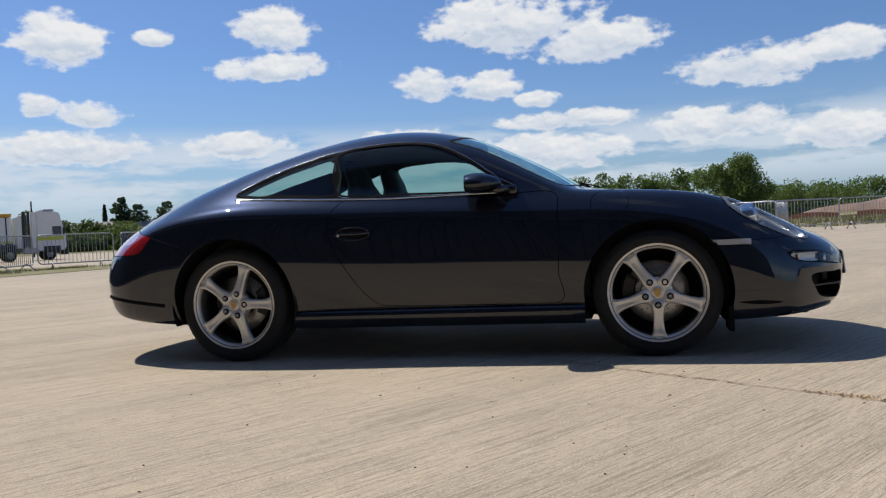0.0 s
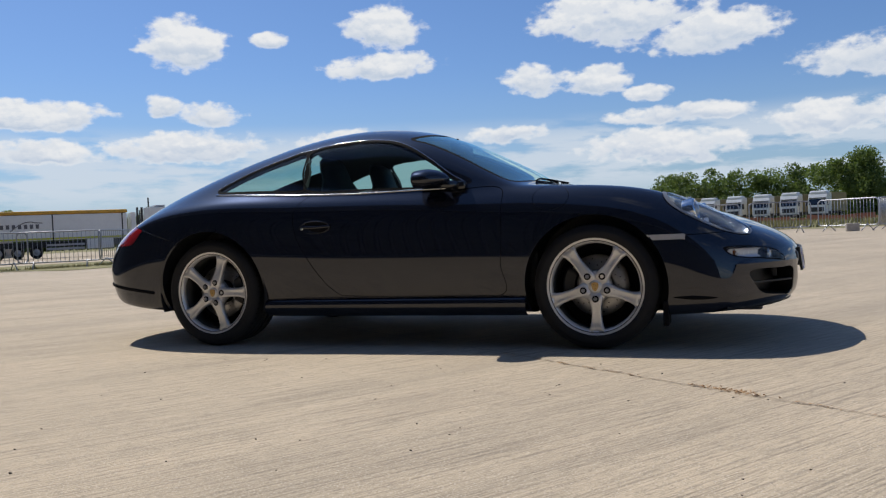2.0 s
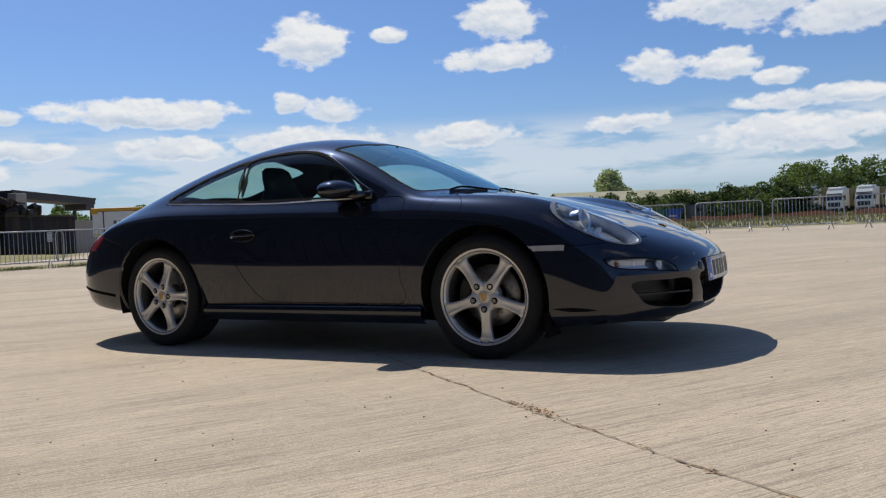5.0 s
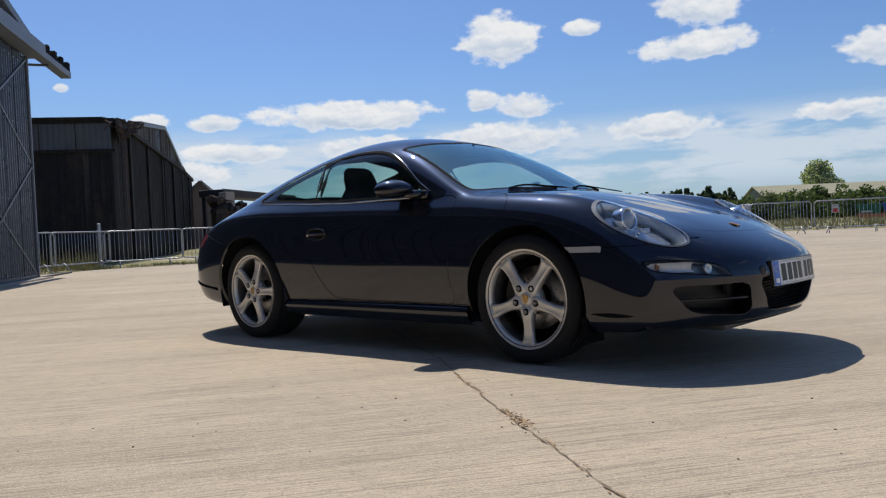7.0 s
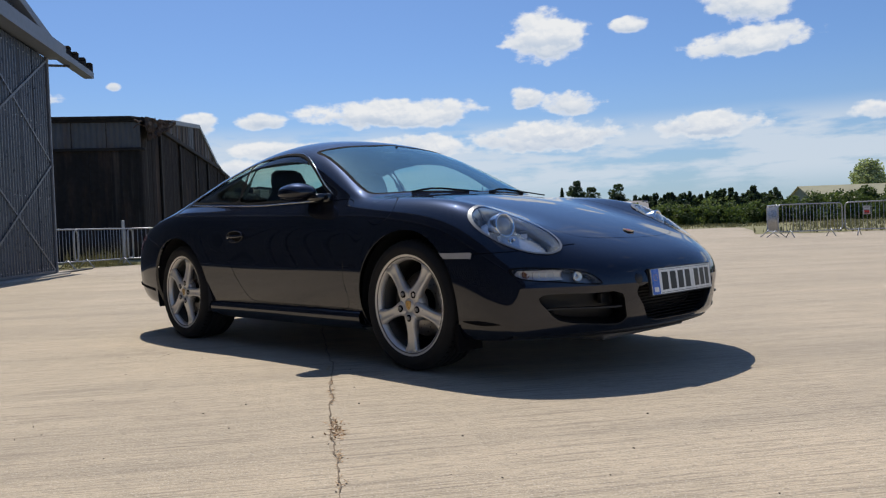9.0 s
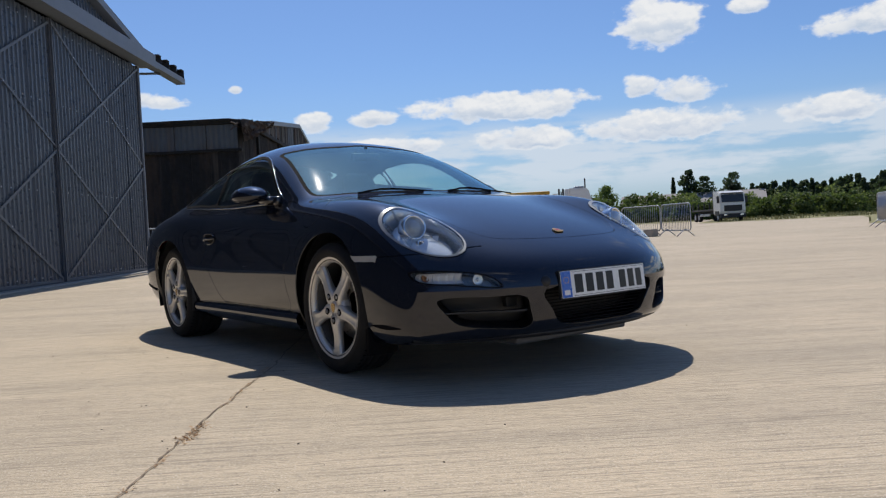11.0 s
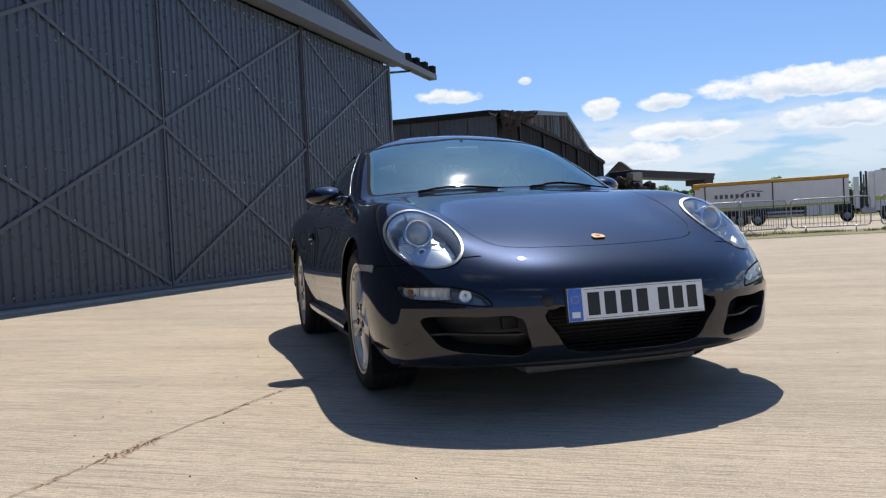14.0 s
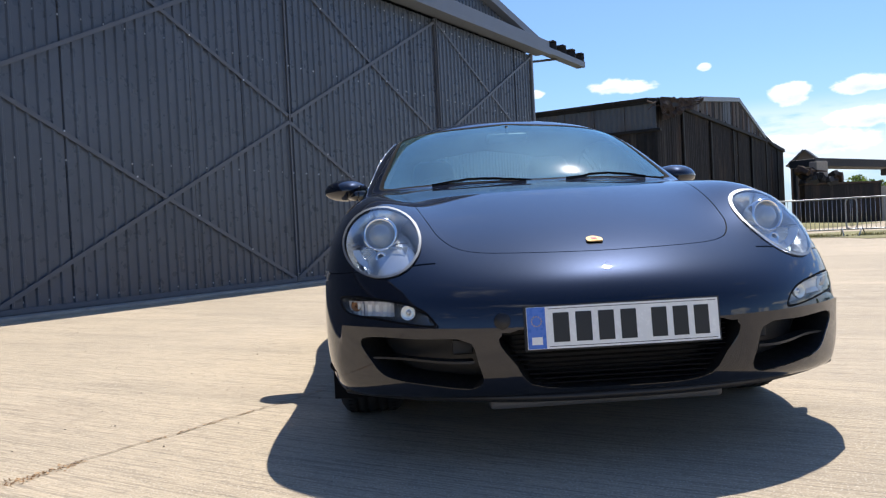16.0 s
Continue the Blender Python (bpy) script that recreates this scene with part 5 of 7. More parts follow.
# ---- materials of the surroundings ----
def cladding(name, color, rust=0.0, rough=0.42):
    m = plain(name, color, rough, 0.0, vary=0.22, scale=0.7, rough_vary=0.12)
    if rust:
        t = m.node_tree
        p = t.nodes["Principled BSDF"]
        co = nd(t, "ShaderNodeTexCoord").outputs["Object"]
        n = noise_node(t, vec_node(t, "MULTIPLY", co, (1.0, 1.0, 0.22)), 0.9, 6.0, 0.65)
        n2 = noise_node(t, vec_node(t, "MULTIPLY", co, (2.6, 2.6, 0.12)), 1.3, 5.0, 0.65)
        base = p.inputs["Base Color"].links[0].from_socket
        c = mix_node(t, math_node(t, "MULTIPLY", range_node(t, n, 0.50, 0.66), rust), base, (0.10, 0.060, 0.038))
        c = mix_node(t, math_node(t, "MULTIPLY", range_node(t, n2, 0.56, 0.70), rust * 0.8), c, (0.13, 0.112, 0.095))
        t.links.new(c, p.inputs["Base Color"])
    return m


M_HANGAR = cladding("anthracite_cladding", (0.057, 0.070, 0.092), 0.0, 0.32)
M_BRACE = plain("anthracite_steel", (0.078, 0.088, 0.106), 0.42, 0.0, vary=0.15)
M_FASCIA = plain("pale_grey_fascia", (0.14, 0.16, 0.19), 0.45, vary=0.12, scale=1.0)
M_BURNT = cladding("scorched_cladding", (0.009, 0.008, 0.008), 0.34, 0.85)
M_SOOT = cladding("sooty_steel", (0.007, 0.0065, 0.0065), 0.1, 0.8)
M_SCREW = plain("bright_screw_heads", (0.62, 0.64, 0.68), 0.35, 0.3, vary=0.1)
M_PALECLAD = cladding("weathered_grey_sheet", (0.078, 0.088, 0.100), 0.40, 0.7)
M_RUST = cladding("rusty_sheet", (0.050, 0.031, 0.022), 0.6, 0.85)
M_WEATHER = cladding("weathered_beige_sheet", (0.085, 0.072, 0.058), 0.6, 0.85)
M_GALV = plain("galvanised_steel", (0.36, 0.37, 0.39), 0.42, 0.75, vary=0.2, scale=6)
M_WHITE = plain("white_lorry_paint", (0.70, 0.70, 0.68), 0.3, coat=0.3, vary=0.06, scale=2)
M_YELLOW = plain("ochre_tarpaulin", (0.55, 0.30, 0.035), 0.6, vary=0.2, scale=3)
M_LIME = plain("yellow_green_stripe", (0.50, 0.52, 0.05), 0.5)
M_CHASSIS = plain("dark_chassis", (0.03, 0.03, 0.032), 0.7, vary=0.3)
M_DARKGLASS = plain("dark_cab_glass", (0.012, 0.016, 0.02), 0.06, coat=0.5)
M_BLOCK = plain("concrete_block", (0.34, 0.31, 0.27), 0.9, vary=0.2, bump=0.4, bump_scale=30)
M_NET = plain("orange_netting", (0.38, 0.14, 0.08), 0.7, vary=0.2)
M_SIGN = plain("sign_white", (0.50, 0.50, 0.49), 0.5)
M_SIGNRED = plain("sign_red", (0.55, 0.05, 0.04), 0.5)
M_BARK = plain("bark", (0.10, 0.08, 0.06), 0.95, vary=0.3, bump=0.5, bump_scale=12)
M_ROOFTILE = plain("grey_barn_roof", (0.27, 0.25, 0.24), 0.8, vary=0.15, scale=1.0)
M_STUBBLE = plain("pale_stubble", (0.30, 0.25, 0.12), 0.95, vary=0.25, scale=0.1)
M_CRACK = plain("open_joint", (0.19, 0.145, 0.10), 0.95, vary=0.4, scale=20)
M_MOSS = plain("dry_moss", (0.44, 0.28, 0.15), 0.95, vary=0.4, scale=30)
M_PEBBLE = plain("dark_pebble", (0.09, 0.075, 0.06), 0.85, vary=0.4, scale=40)
M_LOGO = plain("grey_print", (0.10, 0.10, 0.11), 0.5)


def leaf(name, dark, light):
    m = bpy.data.materials.new(name)
    m.use_nodes = True
    t = m.node_tree
    p = t.nodes["Principled BSDF"]
    isl = nd(t, "ShaderNodeNewGeometry").outputs["Random Per Island"]
    co = nd(t, "ShaderNodeTexCoord").outputs["Object"]
    v = math_node(t, "ADD", math_node(t, "MULTIPLY", isl, 0.6), math_node(t, "MULTIPLY", noise_node(t, co, 0.35, 3.0), 0.5))
    c = ramp_node(t, v, [(0.2, dark), (0.85, light)])
    t.links.new(c, p.inputs["Base Color"])
    p.inputs["Roughness"].default_value = 0.6
    p.inputs["Specular IOR Level"].default_value = 0.25
    tl, mx = nd(t, "ShaderNodeBsdfTranslucent"), nd(t, "ShaderNodeMixShader")
    t.links.new(mix_node(t, 1.0, c, (1.25, 1.3, 0.7), "MULTIPLY"), tl.inputs[0])
    mx.inputs[0].default_value = 0.42
    t.links.new(p.outputs[0], mx.inputs[1]), t.links.new(tl.outputs[0], mx.inputs[2])
    t.links.new(mx.outputs[0], t.nodes["Material Output"].inputs[0])
    return m


M_LEAF = leaf("summer_leaves", (0.06, 0.10, 0.034), (0.18, 0.235, 0.08))
M_LEAFPALE = leaf("pale_leaves", (0.09, 0.12, 0.055), (0.22, 0.26, 0.12))
# leaf colour lightened to stand in for distance haze
M_LEAFHAZE = leaf("hazed_leaves", (0.22, 0.26, 0.15), (0.44, 0.48, 0.30))
M_NEEDLE = leaf("dark_needles", (0.032, 0.055, 0.034), (0.085, 0.115, 0.065))
M_HEDGE = leaf("hedge_leaves", (0.042, 0.070, 0.026), (0.125, 0.160, 0.062))


# ---- hangar ----
HANGAR_M = Matrix.Translation((-15.02, 2.69, 0)) @ Matrix.Rotation(radians(-35.3), 4, "Z")  # x along the doors, -y into the building


def corrugated(x0, x1, z0, z1, pitch=0.085, depth=0.017, y=0.0, top=None):
    """A ribbed steel sheet along x; top may give its upper edge over x."""
    n = max(2, int(round((x1 - x0) / pitch * 6)))
    xs = np.linspace(x0, x1, n + 1)
    return sheet_bm([(x, y + depth * math.sin(2 * math.pi * x / pitch)) for x in xs], z0, z1, y, top)


def box_ribbed(x0, x1, z0, z1, pitch=0.15, depth=0.024, y=0.0, top=None):
    """A steel sheet with narrow raised ribs between flat pans."""
    line = []
    k = math.floor(x0 / pitch)
    while k * pitch < x1:
        for f, d in ((0.0, 0.0), (0.62, 0.0), (0.72, 1.0), (0.90, 1.0), (1.0, 0.0)):
            x = (k + f) * pitch
            if x0 < x < x1:
                line.append((x, y + depth * d))
        k += 1
    return sheet_bm([(x0, y)] + line + [(x1, y)], z0, z1, y, top)


def sheet_bm(front, z0, z1, y, top):
    n = len(front) - 1
    x0, x1 = front[0][0], front[-1][0]
    bm = bmesh.new()
    lo = [bm.verts.new((x, yy, z0)) for x, yy in front]
    hi = [bm.verts.new((x, yy, (top(x) if top else z1))) for x, yy in front]
    blo = [bm.verts.new((x, y - 0.03, z0)) for x in (x0, x1)]
    bhi = [bm.verts.new((x, y - 0.03, (top(x) if top else z1))) for x in (x0, x1)]
    for i in range(n):
        bm.faces.new((lo[i + 1], lo[i], hi[i], hi[i + 1]))
    bm.faces.new((blo[0], blo[1], bhi[1], bhi[0]))
    bm.faces.new((lo[0], blo[0], bhi[0], hi[0])), bm.faces.new((lo[-1], hi[-1], bhi[1], blo[1]))
    return bm


def hangar():
    h = thing("hangar", "large hangar with closed anthracite ribbed sliding doors", "hangar", HANGAR_M)
    H, LEAVES = 5.06, 9
    edges = [-0.62, 3.86, 8.34] + [8.34 + 4.78 * k for k in range(1, LEAVES - 1)]
    END = edges[-1]
    part("core_wall", box(-0.45, END, -0.42, -0.30, 0, H), M_BRACE, h)
    rng = random.Random(12)
    for k in range(LEAVES):
        x0, x1 = edges[k], edges[k + 1]
        W = x1 - x0
        off = 0.0 if k % 2 == 0 else -0.03
        leaf_ob = part("door_leaf", box(x0 + 0.02, x1 - 0.02, off - 0.13, off - 0.05, 0.05, H - 0.02), M_BRACE, h, "anthracite sliding door leaf with crossed braces")
        for q in range(5):
            a, b = x0 + 0.03 + q * (W - 0.06) / 5, x0 + 0.03 + (q + 1) * (W - 0.06) / 5
            part("sheet", box_ribbed(a + 0.005, b - 0.005, 0.06, H - 0.03, y=off - 0.030 - 0.004 * (q % 2)), M_HANGAR, leaf_ob)
        for x in (x0 + 0.016, x1 - 0.016):
            part("door_stile", box(x - 0.015, x + 0.015, off - 0.06, off + 0.016, 0.04, H - 0.01, 0.003), M_BRACE, leaf_ob)
        part("bottom_rail", box(x0 + 0.032, x1 - 0.032, off - 0.03, off + 0.004, 0.04, 0.10, 0.003), M_BRACE, leaf_ob)
        mid = 2.58
        for za, zb in ((0.10, mid - 0.05), (mid + 0.05, H - 0.10)):
            for n, (a, b) in enumerate((((x0 + 0.04, za), (x1 - 0.04, zb)), ((x0 + 0.04, zb), (x1 - 0.04, za)))):
                d = Vector((b[0] - a[0], 0, b[1] - a[1]))
                bm = bmesh.new()
                y0 = -0.004 + 0.011 * n
                add_box(bm, 0, d.length, y0, y0 + 0.010, -0.027, 0.027, 0.002, Matrix.Translation((a[0], off, a[1])) @ Matrix.Rotation(-math.atan2(d.z, d.x), 4, "Y"))
                part("brace", bm, M_BRACE, leaf_ob)
        bm = bmesh.new()
        for z in (0.16, 1.75, 3.43, 4.86):
            for i in range(15):
                if rng.random() < 0.12:
                    continue
                xx = x0 + 0.20 + i * 0.30
                add_box(bm, xx - 0.010, xx + 0.010, off - 0.030, off - 0.020, z - 0.010, z + 0.010)
        for f in (0.2, 0.4, 0.6, 0.8):
            for za, zb in ((0.10, mid), (mid, H - 0.10)):
                xx, zz = x0 + W * f, za + (zb - za) * f
                add_box(bm, xx - 0.009, xx + 0.009, off + 0.004, off + 0.013, zz - 0.009, zz + 0.009)
        part("sheet_screws", bm, M_SCREW, leaf_ob, kind="stuff")
    # head beam over the doors; the thin track runs on past the corner, with its hanger brackets
    part("door_beam", box(-1.15, END, -0.10, 0.30, 5.10, 5.42, 0.01), M_FASCIA, h, "pale grey beam over the doors")
    part("beam_lip", box(-1.15, END, 0.303, 0.335, 5.07, 5.15, 0.004), M_FASCIA, h)
    part("door_track", box(-3.65, -1.154, 0.02, 0.27, 5.13, 5.29, 0.008), M_FASCIA, h, "pale grey door track running past the corner")
    for k in range(4):
        x = -3.62 + 0.64 * k
        bm = bmesh.new()
        add_box(bm, x, x + 0.02, -0.02, 0.26, 5.294, 5.52)
        add_box(bm, x + 0.02, x + 0.20, -0.02, 0.26, 5.50, 5.52)
        add_box(bm, x + 0.02, x + 0.22, -0.02, 0.0, 5.294, 5.50)
        part("track_bracket", bm, M_CHASSIS, h, "dark hanger bracket")
    part("track_strut", tube([(-0.62, -0.05, 4.86), (-1.95, 0.12, 5.12)], 0.03, 8), M_CHASSIS, h)
    # gable over the doors
    top = lambda x: 5.62 + 0.215 * (20.0 - abs(x - 20.0))
    part("gable", box_ribbed(-0.62, END, 5.42, 0, pitch=0.15, depth=0.024, y=-0.10, top=top), M_HANGAR, h)
    for a, b in ((-1.0, 20.0), (20.0, END + 0.4)):
        za, zb = top(a) + 0.03, top(b) + 0.03
        L = math.hypot(b - a, zb - za)
        m = Matrix.Translation((a, 0, za)) @ Matrix.Rotation(-math.atan2(zb - za, b - a), 4, "Y")
        bm = bmesh.new()
        add_box(bm, 0, L, -0.2, 0.12, -0.10, 0.08, 0.01, m)
        part("verge", bm, M_FASCIA, h, "pale grey verge flashing")
        bm = bmesh.new()
        add_box(bm, 0, L, -30.0, -0.2, -0.05, 0.06, 0, m)
        part("roof", bm, M_HANGAR, h)
    part("side_wall", box(-0.66, -0.46, -30.0, -0.14, 0, 5.48), M_HANGAR, h)
    part("side_wall", box(END, END + 0.2, -30.0, 0.02, 0, 5.48), M_HANGAR, h)
    part("rear_wall", box(-0.05, END, -30.2, -30.0, 0, 5.48), M_HANGAR, h)
    part("door_post", box(-0.69, -0.625, -0.16, 0.03, 0, 5.06, 0.006), M_FASCIA, h)
    part("door_sill", box(-0.7, END, 0.035, 0.30, 0, 0.035, 0.006), M_BLOCK, h, "pale concrete sill under the doors")
    part("floor_rail", box(-3.6, END, -0.09, 0.03, 0, 0.038, 0.004), M_CHASSIS, h)


hangar()


# ---- burnt shed ----
def burnt_shed():
    m = Matrix.Translation((-25.8, 9.75, 0)) @ Matrix.Rotation(radians(-35.4), 4, "Z")  # x back towards the corner, +y out of the gable
    sh = thing("burnt_shed", "derelict burnt-out shed with scorched black cladding", "shed", m)
    L, PEAK, KNEE = 29.6, -14.8, -22.4
    line = [(0.3, 5.42), (PEAK, 7.08), (KNEE, 5.62), (-25.0, 5.36), (-L, 5.22)]
    top = lambda x: float(np.interp(-x, [-q[0] for q in line], [q[1] for q in line]))
    rng = random.Random(4)
    x = 0.0
    while x > -L:
        xa = max(-L, x - rng.choice((0.9, 1.1, 1.4)))
        ragged = rng.uniform(0.0, 0.12)
        part("sheet", corrugated(xa, x, 0, 0, pitch=0.30, depth=0.022, y=rng.uniform(-0.05, 0.02), top=lambda q: min(5.42, top(q) - 0.05) - ragged), M_BURNT, sh)
        x = xa
    for xx in (-3.5, -8.4, -13.3, -18.2, -22.8, -27.0):
        part("stanchion", box(xx - 0.11, xx + 0.11, 0.03, 0.10, 0, 5.30, 0.01), M_SOOT, sh)
    part("head_beam", box(-23.0, -0.3, 0.06, 0.16, 5.34, 5.50, 0.01), M_SOOT, sh)
    # narrow weathered boards in the gable
    x = -3.4
    while x > KNEE + 0.6:
        xa = x - rng.uniform(0.26, 0.42)
        lo = 5.46 + rng.uniform(-0.10, 0.16)
        if top(xa) - 0.12 > lo + 0.1:
            bm = plate([(xa, lo), (x - 0.02, lo + rng.uniform(-0.06, 0.06)), (x - 0.02, top(x) - 0.08), (xa, top(xa) - 0.08)], 0.03)
            bmesh.ops.translate(bm, vec=(0, rng.uniform(0.02, 0.06), 0), verts=bm.verts)
            part("gable_board", bm, rng.choice((M_WEATHER, M_WEATHER, M_RUST, M_BURNT, M_PALECLAD)), sh)
        x = xa
    # verge flashing, gone over the corner
    for (a, za), (b, zb) in (((-6.4, top(-6.4)), line[1]), (line[1], line[2]), (line[2], line[3]), (line[3], line[4])):
        bm = bmesh.new()
        d = Vector((b - a, 0, zb - za))
        add_box(bm, 0, d.length, -0.25, 0.16, -0.10, 0.12, 0.01, Matrix.Translation((a, 0, za)) @ Matrix.Rotation(-math.atan2(d.z, d.x), 4, "Y"))
        part("verge", bm, M_FASCIA if a > KNEE + 0.1 else M_SOOT, sh, "bent grey verge flashing" if a > KNEE + 0.1 else "scorched lower edge of the roof")
    # rusted sheet slumped over the corner
    bm = bmesh.new()
    rows = []
    for i in range(27):
        f = i / 26
        x = 0.25 - 6.9 * f
        drop = 0.95 * (1 - f) ** 0.6 + 0.12 * noise.noise(Vector((x * 2.1, 3.0, 0)))
        rows.append([bm.verts.new((x + 0.10 * noise.noise(Vector((x * 3, g * 5, 1))), 0.20 + 0.14 * noise.noise(Vector((x * 1.7, g * 4, 5))), top(x) + 0.02 - drop * g + 0.05 * noise.noise(Vector((x * 4, g * 3, 9))))) for g in np.linspace(0, 1, 7)])
    for a, b in zip(rows, rows[1:]):
        for j in range(6):
            if rng.random() > 0.06:
                bm.faces.new((a[j], a[j + 1], b[j + 1], b[j]))
    bmesh.ops.solidify(bm, geom=bm.faces[:], thickness=0.02)
    part("slumped_sheet", bm, M_RUST, sh, "rusted sheet slumped over the corner")
    for k in range(15):
        a = Vector((rng.uniform(-3.2, 0.5), rng.uniform(-0.2, 0.3), top(-1.5) + rng.uniform(-0.55, -0.05)))
        pts = [a]
        for _ in range(3):
            pts.append(pts[-1] + Vector((rng.uniform(-0.4, 0.3), rng.uniform(-0.12, 0.12), rng.uniform(-0.14, 0.06))))
        part("twisted_strip", tube(pts, rng.uniform(0.02, 0.04), 4), M_RUST, sh)
    # side that runs back behind the hangar
    z_band = 4.24
    for k in range(12):
        bm = corrugated(k * 1.9, k * 1.9 + 1.88, 0, z_band, pitch=0.30, depth=0.022, y=rng.uniform(-0.03, 0.03))
        bmesh.ops.transform(bm, matrix=pose(0.05, 0, 0, 0, 0, -90), verts=bm.verts)
        part("sheet", bm, M_BURNT, sh)
    for k in range(18):
        bm = corrugated(k * 1.26 + 0.01, k * 1.26 + 1.24, z_band + 0.06, 5.26, pitch=0.21, depth=0.02, y=0.05 + rng.uniform(-0.012, 0.016))
        bmesh.ops.transform(bm, matrix=pose(0.05, 0, 0, 0, 0, -90), verts=bm.verts)
        part("band_sheet", bm, M_PALECLAD, sh, "weathered grey sheet of the eaves band")
    part("eaves_ledge", box(-0.1, 0.17, -22.9, 0.15, z_band - 0.06, z_band + 0.04, 0.01), M_SOOT, sh)
    part("gutter", box(-0.2, 0.20, -22.9, 0.15, 5.265, 5.44, 0.02), M_SOOT, sh)
    for (a, za), (b, zb) in zip(line, line[1:]):
        bm = bmesh.new()
        d = Vector((b - a, 0, zb - za))
        add_box(bm, 0, d.length, -22.8, -0.26, -0.03, 0.06, 0, Matrix.Translation((a, 0, za + 0.02)) @ Matrix.Rotation(-math.atan2(d.z, d.x), 4, "Y"))
        part("roof", bm, M_BURNT, sh)
    part("rear_wall", box(-L - 0.2, -L, -22.8, 0.0, 0, top(-L) - 0.05), M_BURNT, sh)


burnt_shed()


def gable_house(name, label, cx, cy, turn, w, l, eave, ridge, wall, roof, category="barn"):
    h = thing(name, label, category, pose(cx, cy, 0, 0, 0, turn))
    bm = bmesh.new()
    add_box(bm, -l / 2, l / 2, -w / 2, w / 2, 0, eave)
    part("wall", bm, wall, h)
    for x in (-l / 2, l / 2 - 0.12):
        bm = plate([(-w / 2, eave), (w / 2, eave), (0, ridge)], 0.12, "x")
        bmesh.ops.translate(bm, vec=(x, 0, 0), verts=bm.verts)
        part("gable", bm, wall, h)
    for s in (-1, 1):
        bm = bmesh.new()
        L = math.hypot(w / 2 + 0.4, ridge - eave + 0.1)
        add_box(bm, -l / 2 - 0.3, l / 2 + 0.3, 0, L, 0.02, 0.14, 0.01, Matrix.Translation((0, 0, ridge)) @ Matrix.Rotation(-math.atan2(ridge - eave, w / 2) * 1, 4, "X") if s > 0 else Matrix.Translation((0, 0, ridge)) @ Matrix.Rotation(math.pi, 4, "Z") @ Matrix.Rotation(-math.atan2(ridge - eave, w / 2), 4, "X"))
        part("roof", bm, roof, h)
    return h


gable_house("lean_to_shed", "small weathered shed beyond the burnt one", -66.2, 37.4, -35.4, 2.4, 3.0, 5.3, 6.4, M_WEATHER, M_PALECLAD, "shed")
M_LICHEN = plain("lichened_roof_sheet", (0.40, 0.37, 0.24), 0.9, vary=0.18, scale=0.5)
M_RENDER = plain("greenish_grey_render", (0.20, 0.22, 0.17), 0.9, vary=0.15, scale=0.6)
gable_house("long_barn", "long low farm building with a pale lichened roof", -34.4, 124.5, 45.7, 9.0, 24.5, 3.0, 5.0, M_RENDER, M_LICHEN)
gable_house("barn", "low farm barn with a grey roof behind hedges", -84, 118, 35, 10, 24, 2.3, 4.6, M_CHASSIS, M_ROOFTILE)


def canopy():
    c = thing("canopy", "long dark flat canopy on posts beyond the burnt shed", "canopy", pose(-51.4, 33.09, 0, 0, 0, 122.4) @ Matrix.Scale(0.77, 4))
    part("roof", box(-9.4, 9.4, -1.2, 1.2, 5.0, 5.65, 0.05), M_CHASSIS, c)
    part("end_box", box(7.0, 9.3, -1.1, 1.1, 4.4, 4.995, 0.03), M_CHASSIS, c)
    part("edge_trim", box(-9.5, 9.5, -1.26, -1.203, 5.45, 5.70, 0.01), M_CHASSIS, c)
    for x in (-9.0, 9.0):
        for y in (-0.9, 0.9):
            part("post", box(x - 0.15, x + 0.15, y - 0.15, y + 0.15, 0, 4.99 if x < 0 else 4.39, 0.02), M_CHASSIS, c)
    rng = random.Random(9)
    w = thing("scrap_wall", "dark wall with scrap piled on it beneath the canopy", "wall", pose(-45.72, 28.6, 0, 0, 0, 105.7) @ Matrix.Scale(0.77, 4))
    part("wall", box(-4.2, 4.1, -0.3, 0.3, 0, 3.3, 0.05), M_BURNT, w)
    part("coping", box(-4.25, 4.15, -0.4, 0.4, 3.303, 3.45, 0.02), M_RUST, w)
    part("block", box(-2.9, -1.7, -0.35, 0.5, 3.9, 5.25, 0.06), M_BLOCK, w, "pale concrete block on the scrap")
    for k in range(24):
        x = rng.uniform(-4.0, -0.4)
        bm = bmesh.new()
        add_box(bm, -0.55, 0.55, -0.35, 0.35, -0.22, 0.22, 0.05, Matrix.Translation((x, rng.uniform(-0.2, 0.3), 3.62 + (k % 3) * 0.42 * (1.0 if x < -1.2 else 0.3))) @ Euler((rng.uniform(-0.6, 0.6), rng.uniform(-0.6, 0.6), rng.uniform(0, 3))).to_matrix().to_4x4())
        part("scrap_piece", bm, (M_CHASSIS, M_BURNT, M_RUST)[k % 3], w)
    g = thing("yard_wall", "plain grey block wall behind the tipper lorry", "wall", pose(-46.4, 34.22, 0, 0, 0, 84.7) @ Matrix.Scale(0.77, 4))
    part("wall", box(-3.4, 3.4, -0.15, 0.15, 0, 2.9, 0.02), M_BLOCK, g)
    part("coping", box(-3.45, 3.45, -0.2, 0.2, 2.903, 3.0, 0.02), M_BLOCK, g)


canopy()


